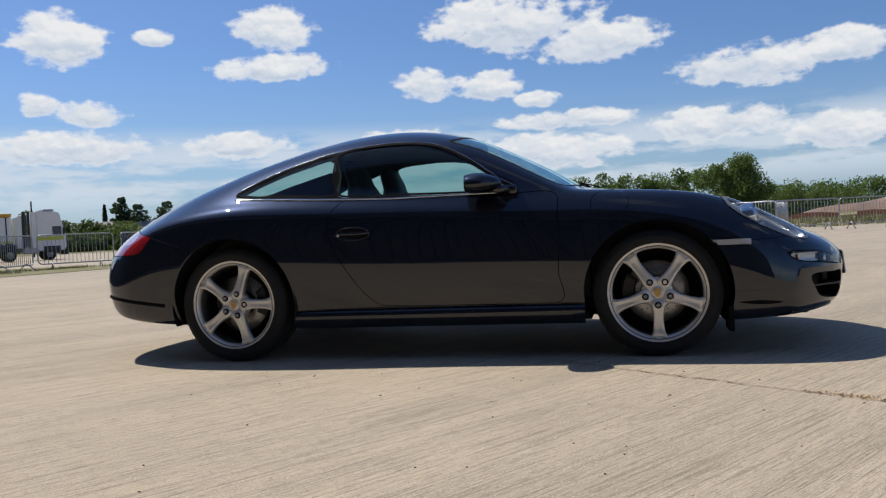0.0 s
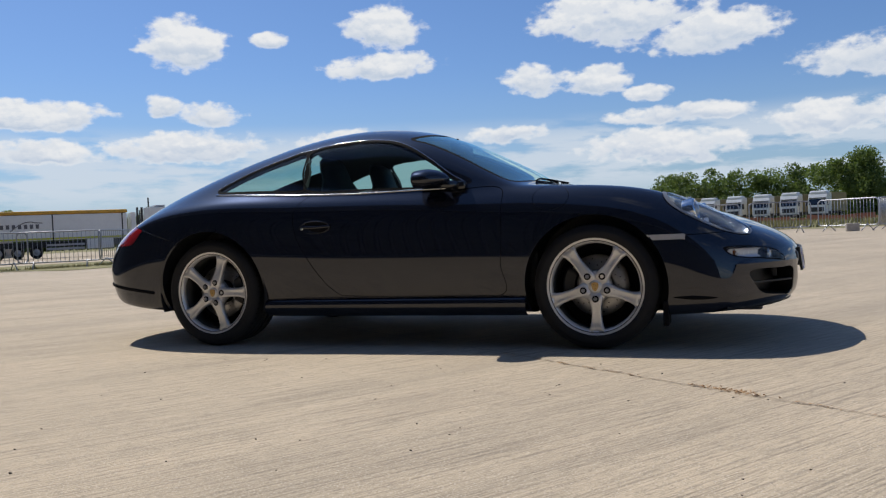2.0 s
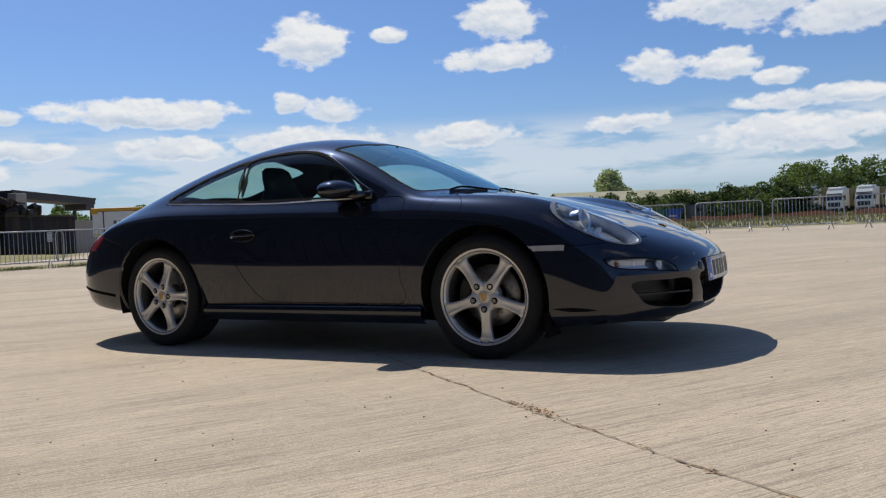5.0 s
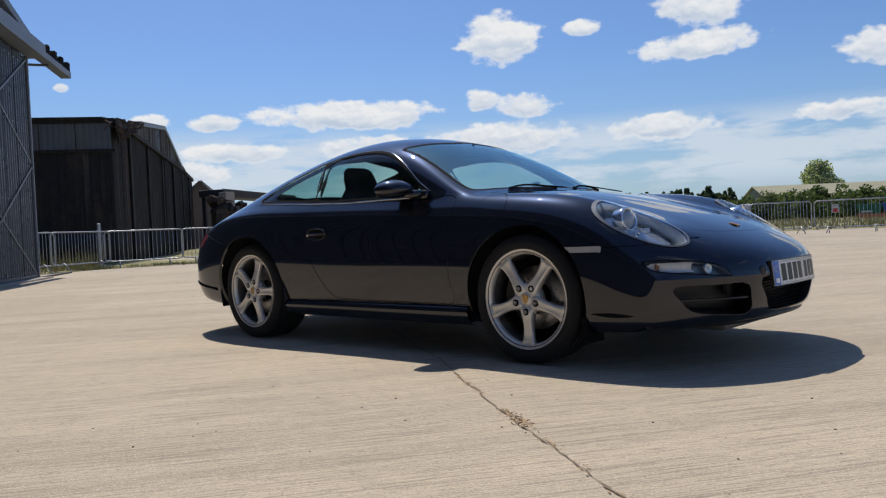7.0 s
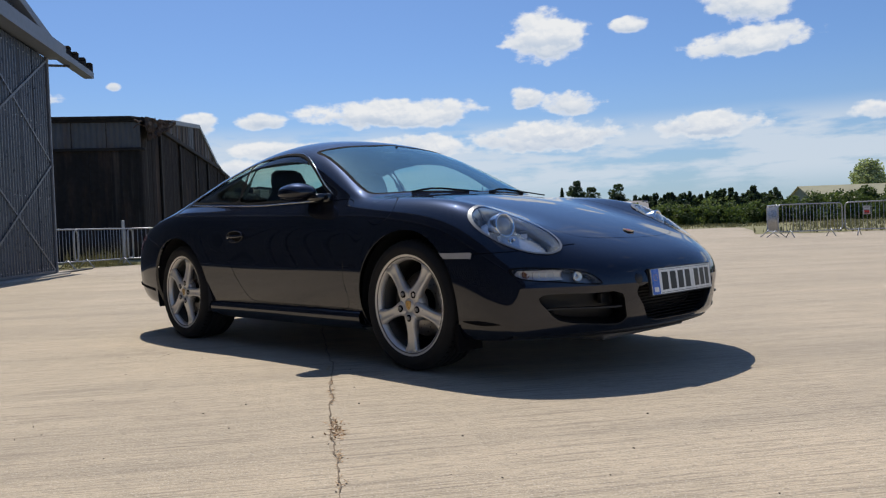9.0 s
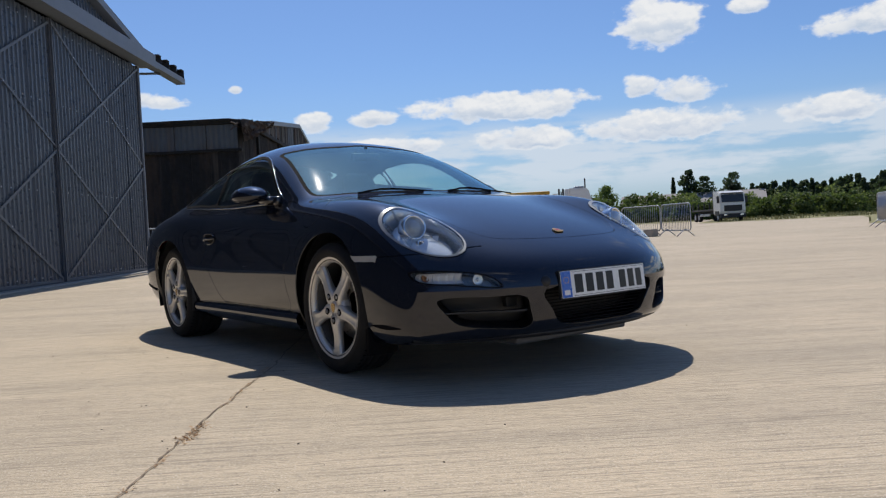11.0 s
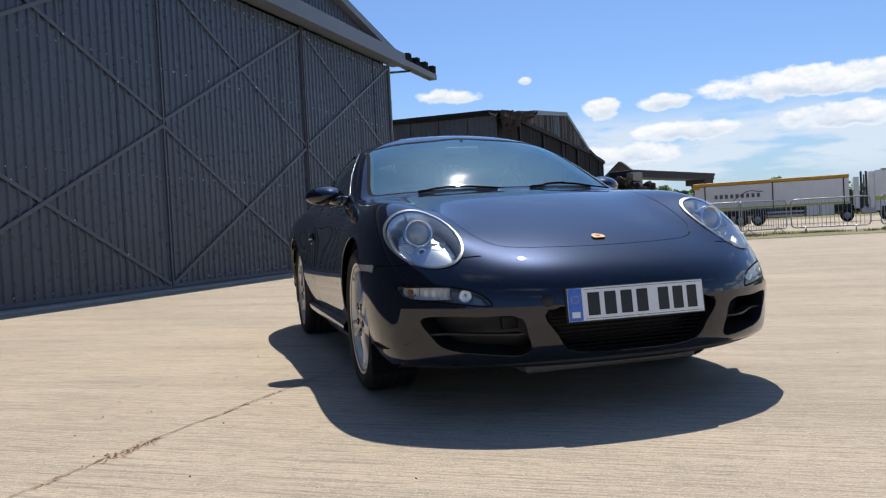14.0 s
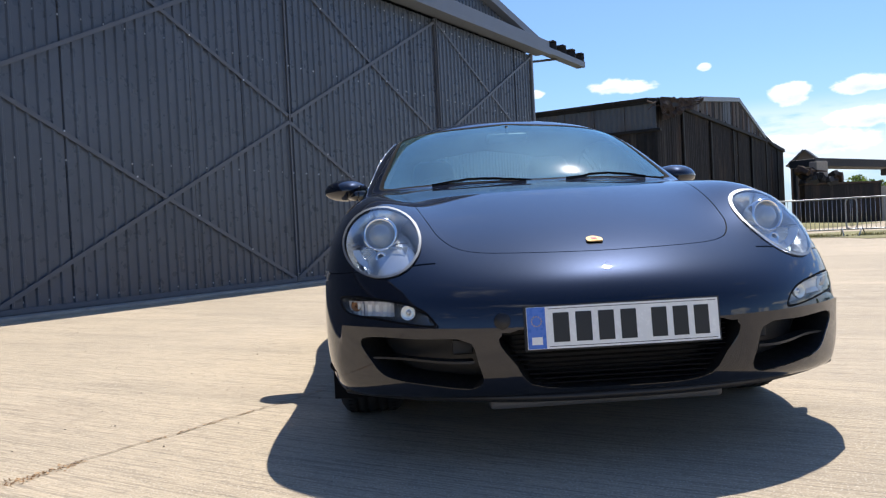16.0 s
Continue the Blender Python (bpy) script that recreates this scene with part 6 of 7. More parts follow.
# ---- crowd barriers ----
def barrier_thing():
    b = thing("crowd_barrier", "galvanised steel crowd barrier standing on the apron", "barrier", group="crowd barriers round the apron")
    w, h0, h1, r = 1.13, 0.20, 1.10, 0.13
    loop = []
    for cx, cz, a0 in ((w - r, h1 - r, 0), (-w + r, h1 - r, 90), (-w + r, h0 + r, 180), (w - r, h0 + r, 270)):
        loop += [(cx + r * math.cos(radians(a0 + 18 * k)), 0, cz + r * math.sin(radians(a0 + 18 * k))) for k in range(6)]
    part("frame", tube(loop, 0.021, 8, True), M_GALV, b, "", True)
    me = None
    for k in range(17):
        x = -0.96 + 0.12 * k
        if me is None:
            first = part("bar", tube([(0, 0, h0), (0, 0, h1)], 0.0085, 6), M_GALV, b, "", True)
            me = first.data
            first.matrix_basis = pose(x, 0, 0)
        else:
            shared("bar", me, b, pose(x, 0, 0))
    for x in (-0.72, 0.72):
        bm = bmesh.new()
        add_tube(bm, [(x - 0.03, -0.30, 0.012), (x, -0.02, 0.24), (x, 0.02, 0.24), (x + 0.03, 0.30, 0.012)], 0.017, 6)
        part("foot", bm, M_GALV, b, "", True)
    return b


# posts at which one barrier meets the next
BARRIERS = {
    "near_hangar": [(-17.9, 2.75), (-18.87, 4.73), (-19.75, 6.6), (-19.1, 8.6), (-18.45, 10.85), (-17.9, 12.5), (-16.4, 14.1), (-16.95, 16.2), (-15.3, 18.2), (-15.86, 20.83), (-13.6, 20.3), (-11.5, 19.2)],
    "by_field": [(-8.4, 25.1), (-7.0, 22.85), (-5.65, 24.6), (-3.25, 25.2), (-0.5, 25.4), (1.9, 25.1), (4.45, 26.3), (6.15, 24.8), (6.9, 26.9)],
    "by_heap": [(6.25, 25.0), (8.35, 25.6), (10.6, 26.3), (12.8, 27.5), (14.8, 29.0), (16.7, 30.7)],
}
first_barrier = None
for run in BARRIERS.values():
    for p, q in zip(run, run[1:]):
        way = Vector((q[0] - p[0], q[1] - p[1], 0))
        m = pose((p[0] + q[0]) / 2, (p[1] + q[1]) / 2, 0, 0, 0, math.degrees(math.atan2(way.y, way.x)))
        if first_barrier is None:
            first_barrier = barrier_thing()
            first_barrier.matrix_basis = m
        else:
            copy_thing(first_barrier, m)


def small_sign(x, y, turn, z=0.85, red=True):
    s = thing("barrier_sign", "small white and red notice tied to a barrier" if red else "small white notice tied to a barrier", "sign", pose(x, y, z, 0, 0, turn))
    part("board", box(-0.10, 0.10, -0.032, -0.026, -0.14, 0.14, 0.004), M_SIGN, s)
    if red:
        part("print", box(-0.075, 0.075, -0.0365, -0.0325, -0.12, -0.01), M_SIGNRED, s)
    for zz in (-0.09, 0.0, 0.09):
        part("print_bar", box(-0.07, 0.07, -0.0405, -0.037, zz - 0.008, zz + 0.008), M_LOGO, s)


small_sign(-4.9, 24.72, 15, 0.82)
small_sign(-18.55, 10.4, 106, 0.92, False)
for x, y in ((5.4, 25.2), (-13.9, 20.1)):
    tagged(part("ballast_block", box(x - 0.2, x + 0.2, y - 0.16, y + 0.16, 0, 0.27, 0.02), M_BLOCK), "grey concrete ballast block at a barrier foot", "block", "ballast blocks")
tagged(part("marker_post", box(-20.15, -20.07, 6.5, 6.58, 0, 1.36, 0.01), M_GALV), "slim grey steel post behind the barriers", "post")


# ---- skips and cabin beyond the grass ----
def skip(name, label, x, y, turn, l, w, h, material, band):
    s = thing(name, label, "skip", pose(x, y, 0, 0, 0, turn))
    bm = plate([(-l / 2 + 0.5, 0.12), (l / 2 - 0.5, 0.12), (l / 2, h), (-l / 2, h)], w, "y")
    bmesh.ops.translate(bm, vec=(0, -w / 2, 0), verts=bm.verts)
    part("body", bm, material, s)
    part("rim", box(-l / 2 - 0.06, l / 2 + 0.06, -w / 2 - 0.06, w / 2 + 0.06, h + 0.003, h + 0.13, 0.02), material, s)
    for k in range(5):
        xx = -l / 2 + 0.8 + k * (l - 1.6) / 4
        part("rib", box(xx - 0.06, xx + 0.06, -w / 2 - 0.07, -w / 2 - 0.003, 0.15, h, 0.01), material, s)
    part("stripe", box(-l * 0.32, l * 0.1, -w / 2 - 0.10, -w / 2 - 0.073, h * 0.42, h * 0.56), band, s)
    for xx in (-l / 2 + 0.7, l / 2 - 0.7):
        part("skid", box(xx - 0.1, xx + 0.1, -w / 2 + 0.1, w / 2 - 0.1, 0.0, 0.118), M_CHASSIS, s)
    return s


M_GREENSTEEL = plain("green_steel", (0.02, 0.13, 0.06), 0.5, vary=0.25, scale=1.5)
M_BLUESTEEL = plain("blue_steel", (0.02, 0.07, 0.30), 0.5, vary=0.25, scale=1.5)
skip("skip", "dark green steel skip standing before the hedge", -20.6, 89.9, 14, 2.5, 1.6, 1.3, M_GREENSTEEL, M_SIGN)
skip("skip", "blue steel skip standing before the hedge", -18.5, 90.4, 13, 2.0, 1.6, 1.35, M_BLUESTEEL, M_SIGN)
hut = thing("site_hut", "small grey site hut before the hedge", "hut", pose(-16.3, 91.9, 0, 0, 0, 12))
part("wall", box(-1.05, 1.05, -0.9, 0.9, 0, 1.85, 0.03), M_PALECLAD, hut)
part("roof", box(-1.12, 1.12, -0.97, 0.97, 1.853, 1.93, 0.02), M_CHASSIS, hut)
part("window", box(0.1, 0.6, -0.93, -0.903, 1.0, 1.5), M_DARKGLASS, hut)
part("door", box(-0.75, -0.15, -0.93, -0.903, 0.05, 1.7), M_BRACE, hut)


# ---- lorries ----
def road_wheel(parent, x, y, r=0.5, w=0.3):
    bm = lathe([(0.0, -w / 2 + 0.04), (r * 0.5, -w / 2 + 0.06), (r * 0.56, -w / 2), (r * 0.93, -w / 2), (r, -w / 2 + 0.04), (r, w / 2 - 0.04), (r * 0.93, w / 2), (0, w / 2)], 28)
    bmesh.ops.translate(bm, vec=(x, y, r), verts=bm.verts)
    wheel_ob = part("wheel", bm, M_RUBBER, parent, "", True)
    s = -1 if y < 0 else 1
    bm = lathe([(0.0, 0.05), (0.12, 0.05), (0.15, 0.0), (r * 0.5, -0.03), (r * 0.55, 0.01)], 24)
    bmesh.ops.transform(bm, matrix=Matrix.Translation((x, y + s * (w / 2 - 0.02), r)) @ pose(0, 0, 0, 0, 0, 0 if s > 0 else 180), verts=bm.verts)
    part("rim", bm, M_GALV, wheel_ob, "", True)


def cab(parent, x0, h=3.5, material=None, visor=True):
    """A lorry cab of 2.3 m, its front at x0, facing +x."""
    material = material or M_WHITE
    prof = [(x0 - 2.25, 0.75), (x0 - 0.1, 0.75), (x0 + 0.02, 1.0), (x0, 1.9), (x0 - 0.22, 2.85), (x0 - 0.45, h - 0.12), (x0 - 0.8, h), (x0 - 2.25, h + 0.05)]
    bm = plate(prof, 2.4, "y")
    bmesh.ops.translate(bm, vec=(0, -1.2, 0), verts=bm.verts)
    bmesh.ops.bevel(bm, geom=bm.edges[:], offset=0.07, segments=2, affect="EDGES")
    c = part("cab", bm, material, parent, "", False)
    bm = bmesh.new()
    add_box(bm, -0.02, 0.03, -1.06, 1.06, 0, 0.82, 0.02, Matrix.Translation((x0 + 0.0, 0, 1.95)) @ Matrix.Rotation(radians(-13), 4, "Y"))
    part("windscreen", bm, M_DARKGLASS, c)
    part("grille", box(x0 - 0.05, x0 + 0.045, -0.85, 0.85, 1.05, 1.65, 0.02), M_CHASSIS, c)
    part("bumper", box(x0 - 0.2, x0 + 0.12, -1.2, 1.2, 0.38, 0.80, 0.05), M_CHASSIS, c)
    for s in (-1, 1):
        part("side_window", box(x0 - 1.05, x0 - 0.35, 1.195 * s - 0.012, 1.195 * s + 0.018, 1.95, 2.65, 0.02), M_DARKGLASS, c)
        part("headlamp", box(x0 + 0.05, x0 + 0.13, 0.78 * s - 0.16, 0.78 * s + 0.16, 0.60, 0.76, 0.02), M_REFLECT, c)
        part("wing_mirror", box(x0 - 0.25, x0 - 0.12, 1.36 * s - 0.11, 1.36 * s + 0.11, 1.9, 2.55, 0.03), M_CHASSIS, c)
        part("wheel_arch", box(x0 - 1.75, x0 - 0.45, 1.20 * s - 0.02, 1.20 * s + 0.02, 0.60, 1.10, 0.02), M_CHASSIS, c)
    if visor:
        part("sun_visor", box(x0 - 0.42, x0 - 0.02, -1.05, 1.05, 2.83, 2.92, 0.02), M_CHASSIS, c)
    return c


def trailer_lorry():
    L = 15.8
    t = thing("tipper_lorry", "white articulated tipper lorry with an ochre rolled sheet", "lorry", pose(-39.3, 27.8, 0, 0, 0, 48.9) @ Matrix.Diagonal((0.69, 0.74, 0.74, 1)))
    cab(t, L + 0.7, 3.82, M_WHITE)
    part("cab_back", box(L - 1.95, L - 1.56, -1.2, 1.2, 0.95, 3.80, 0.05), M_WHITE, t)
    part("cab_stripe", box(L - 1.5, L + 0.5, -1.228, -1.215, 1.55, 1.85), M_LIME, t, "yellow-green stripe along the cab")
    part("beacon_bar", box(L - 1.0, L - 0.1, -0.9, 0.9, 3.86, 4.02, 0.06), M_GALV, t)
    for x in (L - 2.5, L - 2.12):
        part("exhaust_stack", box(x - 0.08, x + 0.08, -1.2, -0.9, 0.9, 3.85, 0.04), M_CHASSIS, t, "dark upright stack behind the cab")
    part("exhaust", tube([(L - 2.3, -1.1, 0.9), (L - 2.3, -1.1, 3.6)], 0.07, 8), M_CHROME, t)
    part("headboard", box(L - 3.05, L - 2.65, -1.2, 1.2, 1.0, 3.45, 0.04), M_WHITE, t)
    part("body", box(0.0, L - 3.4, -1.24, 1.24, 1.42, 3.42, 0.05), M_WHITE, t, "white tipper body with grey print")
    part("body_stripe", box(0.05, L - 3.45, -1.262, -1.245, 1.46, 1.60), M_LIME, t)
    part("side_locker", box(9.1, 10.1, -1.23, -0.7, 0.62, 1.40, 0.03), M_WHITE, t)
    part("side_locker", box(10.15, 11.2, -1.23, -0.7, 0.62, 1.40, 0.03), M_WHITE, t)
    part("rolled_sheet", box(-0.1, L - 3.35, -1.30, 1.2, 3.44, 3.72, 0.10), M_YELLOW, t, "ochre sheet rolled along the top")
    part("tail_sheet", box(-0.12, 0.5, -1.27, 1.27, 3.20, 3.62, 0.08), M_YELLOW, t)
    for x in (0.9, 6.5, 12.0):
        part("body_post", box(x - 0.05, x + 0.05, -1.275, -1.245, 1.3, 3.42), M_CHASSIS, t)
    part("chassis", box(0.4, L - 1.0, -0.5, 0.5, 0.85, 1.30, 0.03), M_CHASSIS, t)
    part("side_guard", box(6.0, 8.9, -1.22, -1.16, 0.62, 0.80, 0.01), M_GALV, t)
    part("side_guard", box(6.0, 8.9, -1.22, -1.16, 0.95, 1.10, 0.01), M_GALV, t)
    part("tank", box(L - 2.6, L - 1.4, -1.2, -0.6, 0.55, 1.1, 0.08), M_GALV, t)
    for x in (2.4, 3.8, 5.2, L - 3.6, L - 0.6):
        for y in (-1.02, 1.02):
            road_wheel(t, x, y)
    # the firm's mark: a row of bars under a curved flourish
    for k in range(9):
        part("print_bar", box(1.7 + k * 0.44, 1.95 + k * 0.44, -1.258, -1.244, 2.35, 2.68), M_LOGO, t)
    part("flourish", tube([(3.3 + 0.27 * k, -1.25, 2.15 + 0.85 * math.sin(min(1.0, k / 7) * 1.9) - 0.02 * k) for k in range(10)], 0.035, 5), M_LOGO, t)


trailer_lorry()
lamp_pole = thing("lamp_pole", "slim dark pole standing beyond the lorries", "pole", pose(-46.1, 50.8, 0))
part("shaft", tube([(0, 0, 0), (0, 0, 4.55)], [0.09, 0.06], 8), M_CHASSIS, lamp_pole)


def flatbed():
    t = thing("flatbed_lorry", "white flatbed lorry parked before a hedge", "lorry", pose(-36.8, 58.9, 0, 0, 0, -38) @ Matrix.Diagonal((0.9, 0.9, 0.85, 1)))
    cab(t, 1.2, 3.1)
    part("chassis", box(-8.5, -0.9, -0.5, 0.5, 0.8, 1.15, 0.03), M_CHASSIS, t)
    part("bed", box(-8.6, -1.1, -1.2, 1.2, 1.15, 1.32, 0.02), M_CHASSIS, t)
    part("headboard", box(-1.2, -1.08, -1.2, 1.2, 1.32, 2.9, 0.02), M_RUST, t)
    for x in (-8.2, -6.2, -4.2, -2.4):
        part("stake", box(x - 0.05, x + 0.05, -1.2, -1.1, 1.32, 2.0), M_CHASSIS, t)
    part("side_guard", box(-5.6, -2.2, -1.2, -1.12, 0.6, 0.85, 0.01), M_GALV, t)
    for x in (0.15, -6.2, -7.5):
        for y in (-1.0, 1.0):
            road_wheel(t, x, y)


flatbed()


def parked_cabs():
    rows = []
    for k in range(6):
        az = radians(93.5 - 1.70 * k)
        d = 106 - 2.0 * k
        m = pose(1.6 + d * math.cos(az), -5 + d * math.sin(az), 0, 0, 0, -112) @ Matrix.Scale(0.9, 4)
        if not rows:
            t = thing("parked_lorry", "white lorry parked in a row beyond the grass", "lorry", m, "white lorries in a row")
            c = cab(t, 1.2, 3.55)
            part("roof_fairing", box(-0.6, 0.75, -1.1, 1.1, 3.3, 3.85, 0.2), M_WHITE, t)
            part("load_box", box(-7.5, -1.25, -1.25, 1.25, 1.1, 3.6, 0.04), M_STUBBLE, t)
            part("chassis", box(-7.5, -1.0, -0.5, 0.5, 0.7, 1.1, 0.03), M_CHASSIS, t)
            for x in (0.1, -5.5):
                for y in (-1.0, 1.0):
                    road_wheel(t, x, y)
            rows.append(t)
        else:
            rows.append(copy_thing(rows[0], m))


parked_cabs()


# ---- grass, hedges, trees ----
def sheet(name, poly, z, material, label, category, kind="structure"):
    bm = bmesh.new()
    bm.faces.new([bm.verts.new((x, y, z)) for x, y in poly])
    ob = part(name, bm, material)
    return tagged(ob, label, category, kind=kind)


def polar(az, d):
    return (2.0 + d * math.cos(radians(az)), -4.0 + d * math.sin(radians(az)))


sheet("grass_field", [polar(a, float(np.interp(a, [20, 104, 111, 113.5, 124], [40, 36, 36, 68, 66])) + 0.8 * math.sin(a * 1.1)) for a in np.arange(20, 124, 0.5)] + [polar(123, 900)] + [polar(a, 1200) for a in range(120, 16, -8)], 0.012, M_GRASS, "dry mown airfield grass beyond the apron", "grass")
sheet("grass_verge", [(-14.61, 0.74), (-17.06, 2.23), (-18.35, 4.1), (-19.38, 6.25), (-18.92, 8.59), (-18.63, 10.58), (-17.03, 11.73), (-14.96, 11.31), (-14.27, 13.62), (-13.76, 15.43), (-12.97, 16.97), (-16.71, 19.79), (-22.1, 18.99), (-23.02, 15.01), (-21.81, 12.06), (-27.82, 10.97), (-28.12, 7.19), (-24.91, -2.66)], 0.012, M_GRASS, "strip of dry grass behind the barriers", "grass")
sheet("grass_patch", [(-29.59, 13.53), (-31.68, 19.75), (-38.97, 27.01), (-52.65, 32.83), (-52.58, 27.23)], 0.012, M_GRASS, "grass along the foot of the burnt shed", "grass")
sheet("grass_far", [polar(a, 86) for a in range(124, 150, 4)] + [polar(150, 900)] + [polar(a, 900) for a in range(148, 120, -4)], 0.016, M_GRASS, "rough grass behind the lorries", "grass")


def blades(name, spots, label, height, material, seed, width=0.012):
    rng = np.random.RandomState(seed)
    verts, faces = [], []
    for x, y, r, n in spots:
        for _ in range(n):
            a, d = rng.uniform(0, 6.283), r * math.sqrt(rng.uniform())
            bx, by = x + d * math.cos(a), y + d * math.sin(a)
            t, h, lean = rng.uniform(0, 6.283), height * rng.uniform(0.4, 1.0), rng.uniform(0.0, 0.5)
            k = len(verts)
            dx, dy = width * math.cos(t), width * math.sin(t)
            verts += [(bx - dx, by - dy, 0.0), (bx + dx, by + dy, 0.0), (bx - dy / width * lean * h, by + dx / width * lean * h, h)]
            faces.append((k, k + 1, k + 2))
    me = bpy.data.meshes.new(name)
    me.from_pydata(verts, [], faces)
    me.materials.append(material)
    return tagged(new(name, me), label, "grass", kind="stuff")


rng = random.Random(3)
spots = []
edge = BARRIERS["near_hangar"][:10]
for p, q in zip(edge, edge[1:]):
    for _ in range(11):
        f = rng.uniform(0, 1)
        spots.append((p[0] + (q[0] - p[0]) * f - rng.uniform(-0.1, 0.7), p[1] + (q[1] - p[1]) * f + rng.uniform(-0.1, 0.3), 0.3, 45))
blades("verge_grass", spots, "dry grass blades along the verge", 0.12, M_BLADE, 5)
spots = [(-16.6 - rng.uniform(0, 2.6), 2.4 + rng.uniform(-0.5, 0.9), 0.3, 60) for _ in range(10)] + [(-20.4 - 0.25 * k, 5.2 + k * 0.5, 0.35, 70) for k in range(4)]
blades("corner_weeds", spots, "tall dry weeds at the hangar corner", 0.6, M_BLADE, 6)
far = []
for k in range(420):
    a, d = rng.uniform(66, 122), rng.uniform(37, 100)
    if a > 110 and d < 70:
        d = 170 - d
    far.append((*polar(a, d), 1.4, 26))
blades("field_grass", far, "uneven tufts of field grass", 0.40, M_BLADE, 7, 0.05)


def clumps(centres, sizes, n, leaf_size, seed):
    """Many small leaf pieces spread over lobes; returns vertices and faces."""
    rs = np.random.RandomState(seed)
    verts, faces = [], []
    for (cx, cy, cz), (sx, sy, sz) in zip(centres, sizes):
        p = rs.normal(size=(n, 3))
        p /= np.linalg.norm(p, axis=1)[:, None]
        p *= rs.uniform(0.35, 1.05, size=(n, 1)) ** 0.6
        for q in p:
            o = np.array((cx + q[0] * sx, cy + q[1] * sy, cz + q[2] * sz))
            if o[2] < 0.1:
                continue
            a, b = rs.normal(size=3), rs.normal(size=3)
            a /= np.linalg.norm(a)
            b -= a * a.dot(b)
            b /= np.linalg.norm(b)
            s = leaf_size * rs.uniform(0.5, 1.2)
            k = len(verts)
            verts += [tuple(o - a * s), tuple(o - b * s * 0.7), tuple(o + a * s), tuple(o + b * s * 0.7)]
            faces.append((k, k + 1, k + 2, k + 3))
    return verts, faces


def mesh_part(name, vf, material, parent=None, label=""):
    me = bpy.data.meshes.new(name)
    me.from_pydata(vf[0], [], vf[1])
    me.materials.append(material)
    ob = new(name, me)
    ob.parent = parent
    return tagged(ob, label) if label else ob


def lobes(r, h0, h1, n, rs, w):
    c, s = [], []
    for k in range(n):
        f = rs.uniform()
        z = h0 + (h1 - h0) * f
        spread = w * math.sin(math.pi * min(1.0, 0.18 + 0.78 * f)) * 0.75
        a = rs.uniform(0, 6.283)
        q = r * rs.uniform(0.7, 1.3)
        c.append((spread * math.cos(a) * rs.uniform(0.3, 1), spread * math.sin(a) * rs.uniform(0.3, 1), z - q * 0.4))
        s.append((q, q, q * 0.75))
    return c, s


def broad_tree(name, label, x, y, h, w, seed, material, low=0.18, n=28, per=180, leaf_size=0.18):
    rs = np.random.RandomState(seed)
    t = thing(name, label, "tree", pose(x, y, 0))
    bm = bmesh.new()
    add_tube(bm, [(0, 0, 0), (0.1, 0.05, h * 0.2), (0, 0.1, h * 0.45), (0.15, 0, h * 0.8)], [h * 0.035, h * 0.028, h * 0.02, h * 0.006], 8)
    for k in range(7):
        a = rs.uniform(0, 6.283)
        z = h * rs.uniform(0.22, 0.55)
        add_tube(bm, [(0, 0, z), (w * 0.25 * math.cos(a), w * 0.25 * math.sin(a), z + h * 0.12), (w * 0.55 * math.cos(a), w * 0.55 * math.sin(a), z + h * 0.25)], [h * 0.014, h * 0.009, h * 0.003], 5)
    part("trunk", bm, M_BARK, t, "", True)
    c, s = lobes(w * 0.34, h * low, h * 0.98, n, rs, w)
    mesh_part("crown", clumps(c, s, per, leaf_size, seed), material, t)
    return t


def conifer(name, label, x, y, h, w, seed, layers=9, flat=0.22, group="", taper=0.85):
    rs = np.random.RandomState(seed)
    t = thing(name, label, "tree", pose(x, y, 0), group)
    part("trunk", tube([(0, 0, 0), (0, 0, h * 0.97)], [h * 0.03, h * 0.006], 7), M_BARK, t, "", True)
    c, s = [], []
    for k in range(layers):
        f = k / (layers - 1)
        z, r = h * (0.16 + 0.80 * f), w * (1.0 - taper * f) * rs.uniform(0.75, 1.15)
        for _ in range(4 if f < 0.8 else 2):
            a = rs.uniform(0, 6.283)
            c.append((r * 0.5 * math.cos(a), r * 0.5 * math.sin(a), z))
            s.append((r * 0.55, r * 0.55, max(0.2, h * flat * 0.22)))
    mesh_part("crown", clumps(c, s, 130, 0.22, seed), M_NEEDLE, t)
    return t


def stand(name, label, rows, seed, material, per=26, leaf_size=0.42, category="woodland"):
    """A far wood or hedge: rows of (azimuth, distance, height, half width)."""
    rs = np.random.RandomState(seed)
    V, F = [], []
    for az_, d, h, w in rows:
        x, y = polar(az_, d)
        c, s = lobes(w * 0.42, h * 0.08, h * 0.97, 13, rs, w)
        v, f = clumps([(a + x, b + y, z) for a, b, z in c], s, per, leaf_size, rs.randint(1 << 30))
        k = len(V)
        V += v
        F += [tuple(i + k for i in q) for q in f]
    ob = mesh_part(name, (V, F), material)
    return tagged(ob, label, category, kind="stuff")


def spread(a0, a1, step, d, h, w, seed):
    r = random.Random(seed)
    out, a = [], a0
    while a < a1:
        f = h(a) if callable(h) else h
        out.append((a + r.uniform(-0.3, 0.3) * step, d + r.uniform(-6, 6), f * r.uniform(0.85, 1.12), w * r.uniform(0.8, 1.2)))
        a += step
    return out


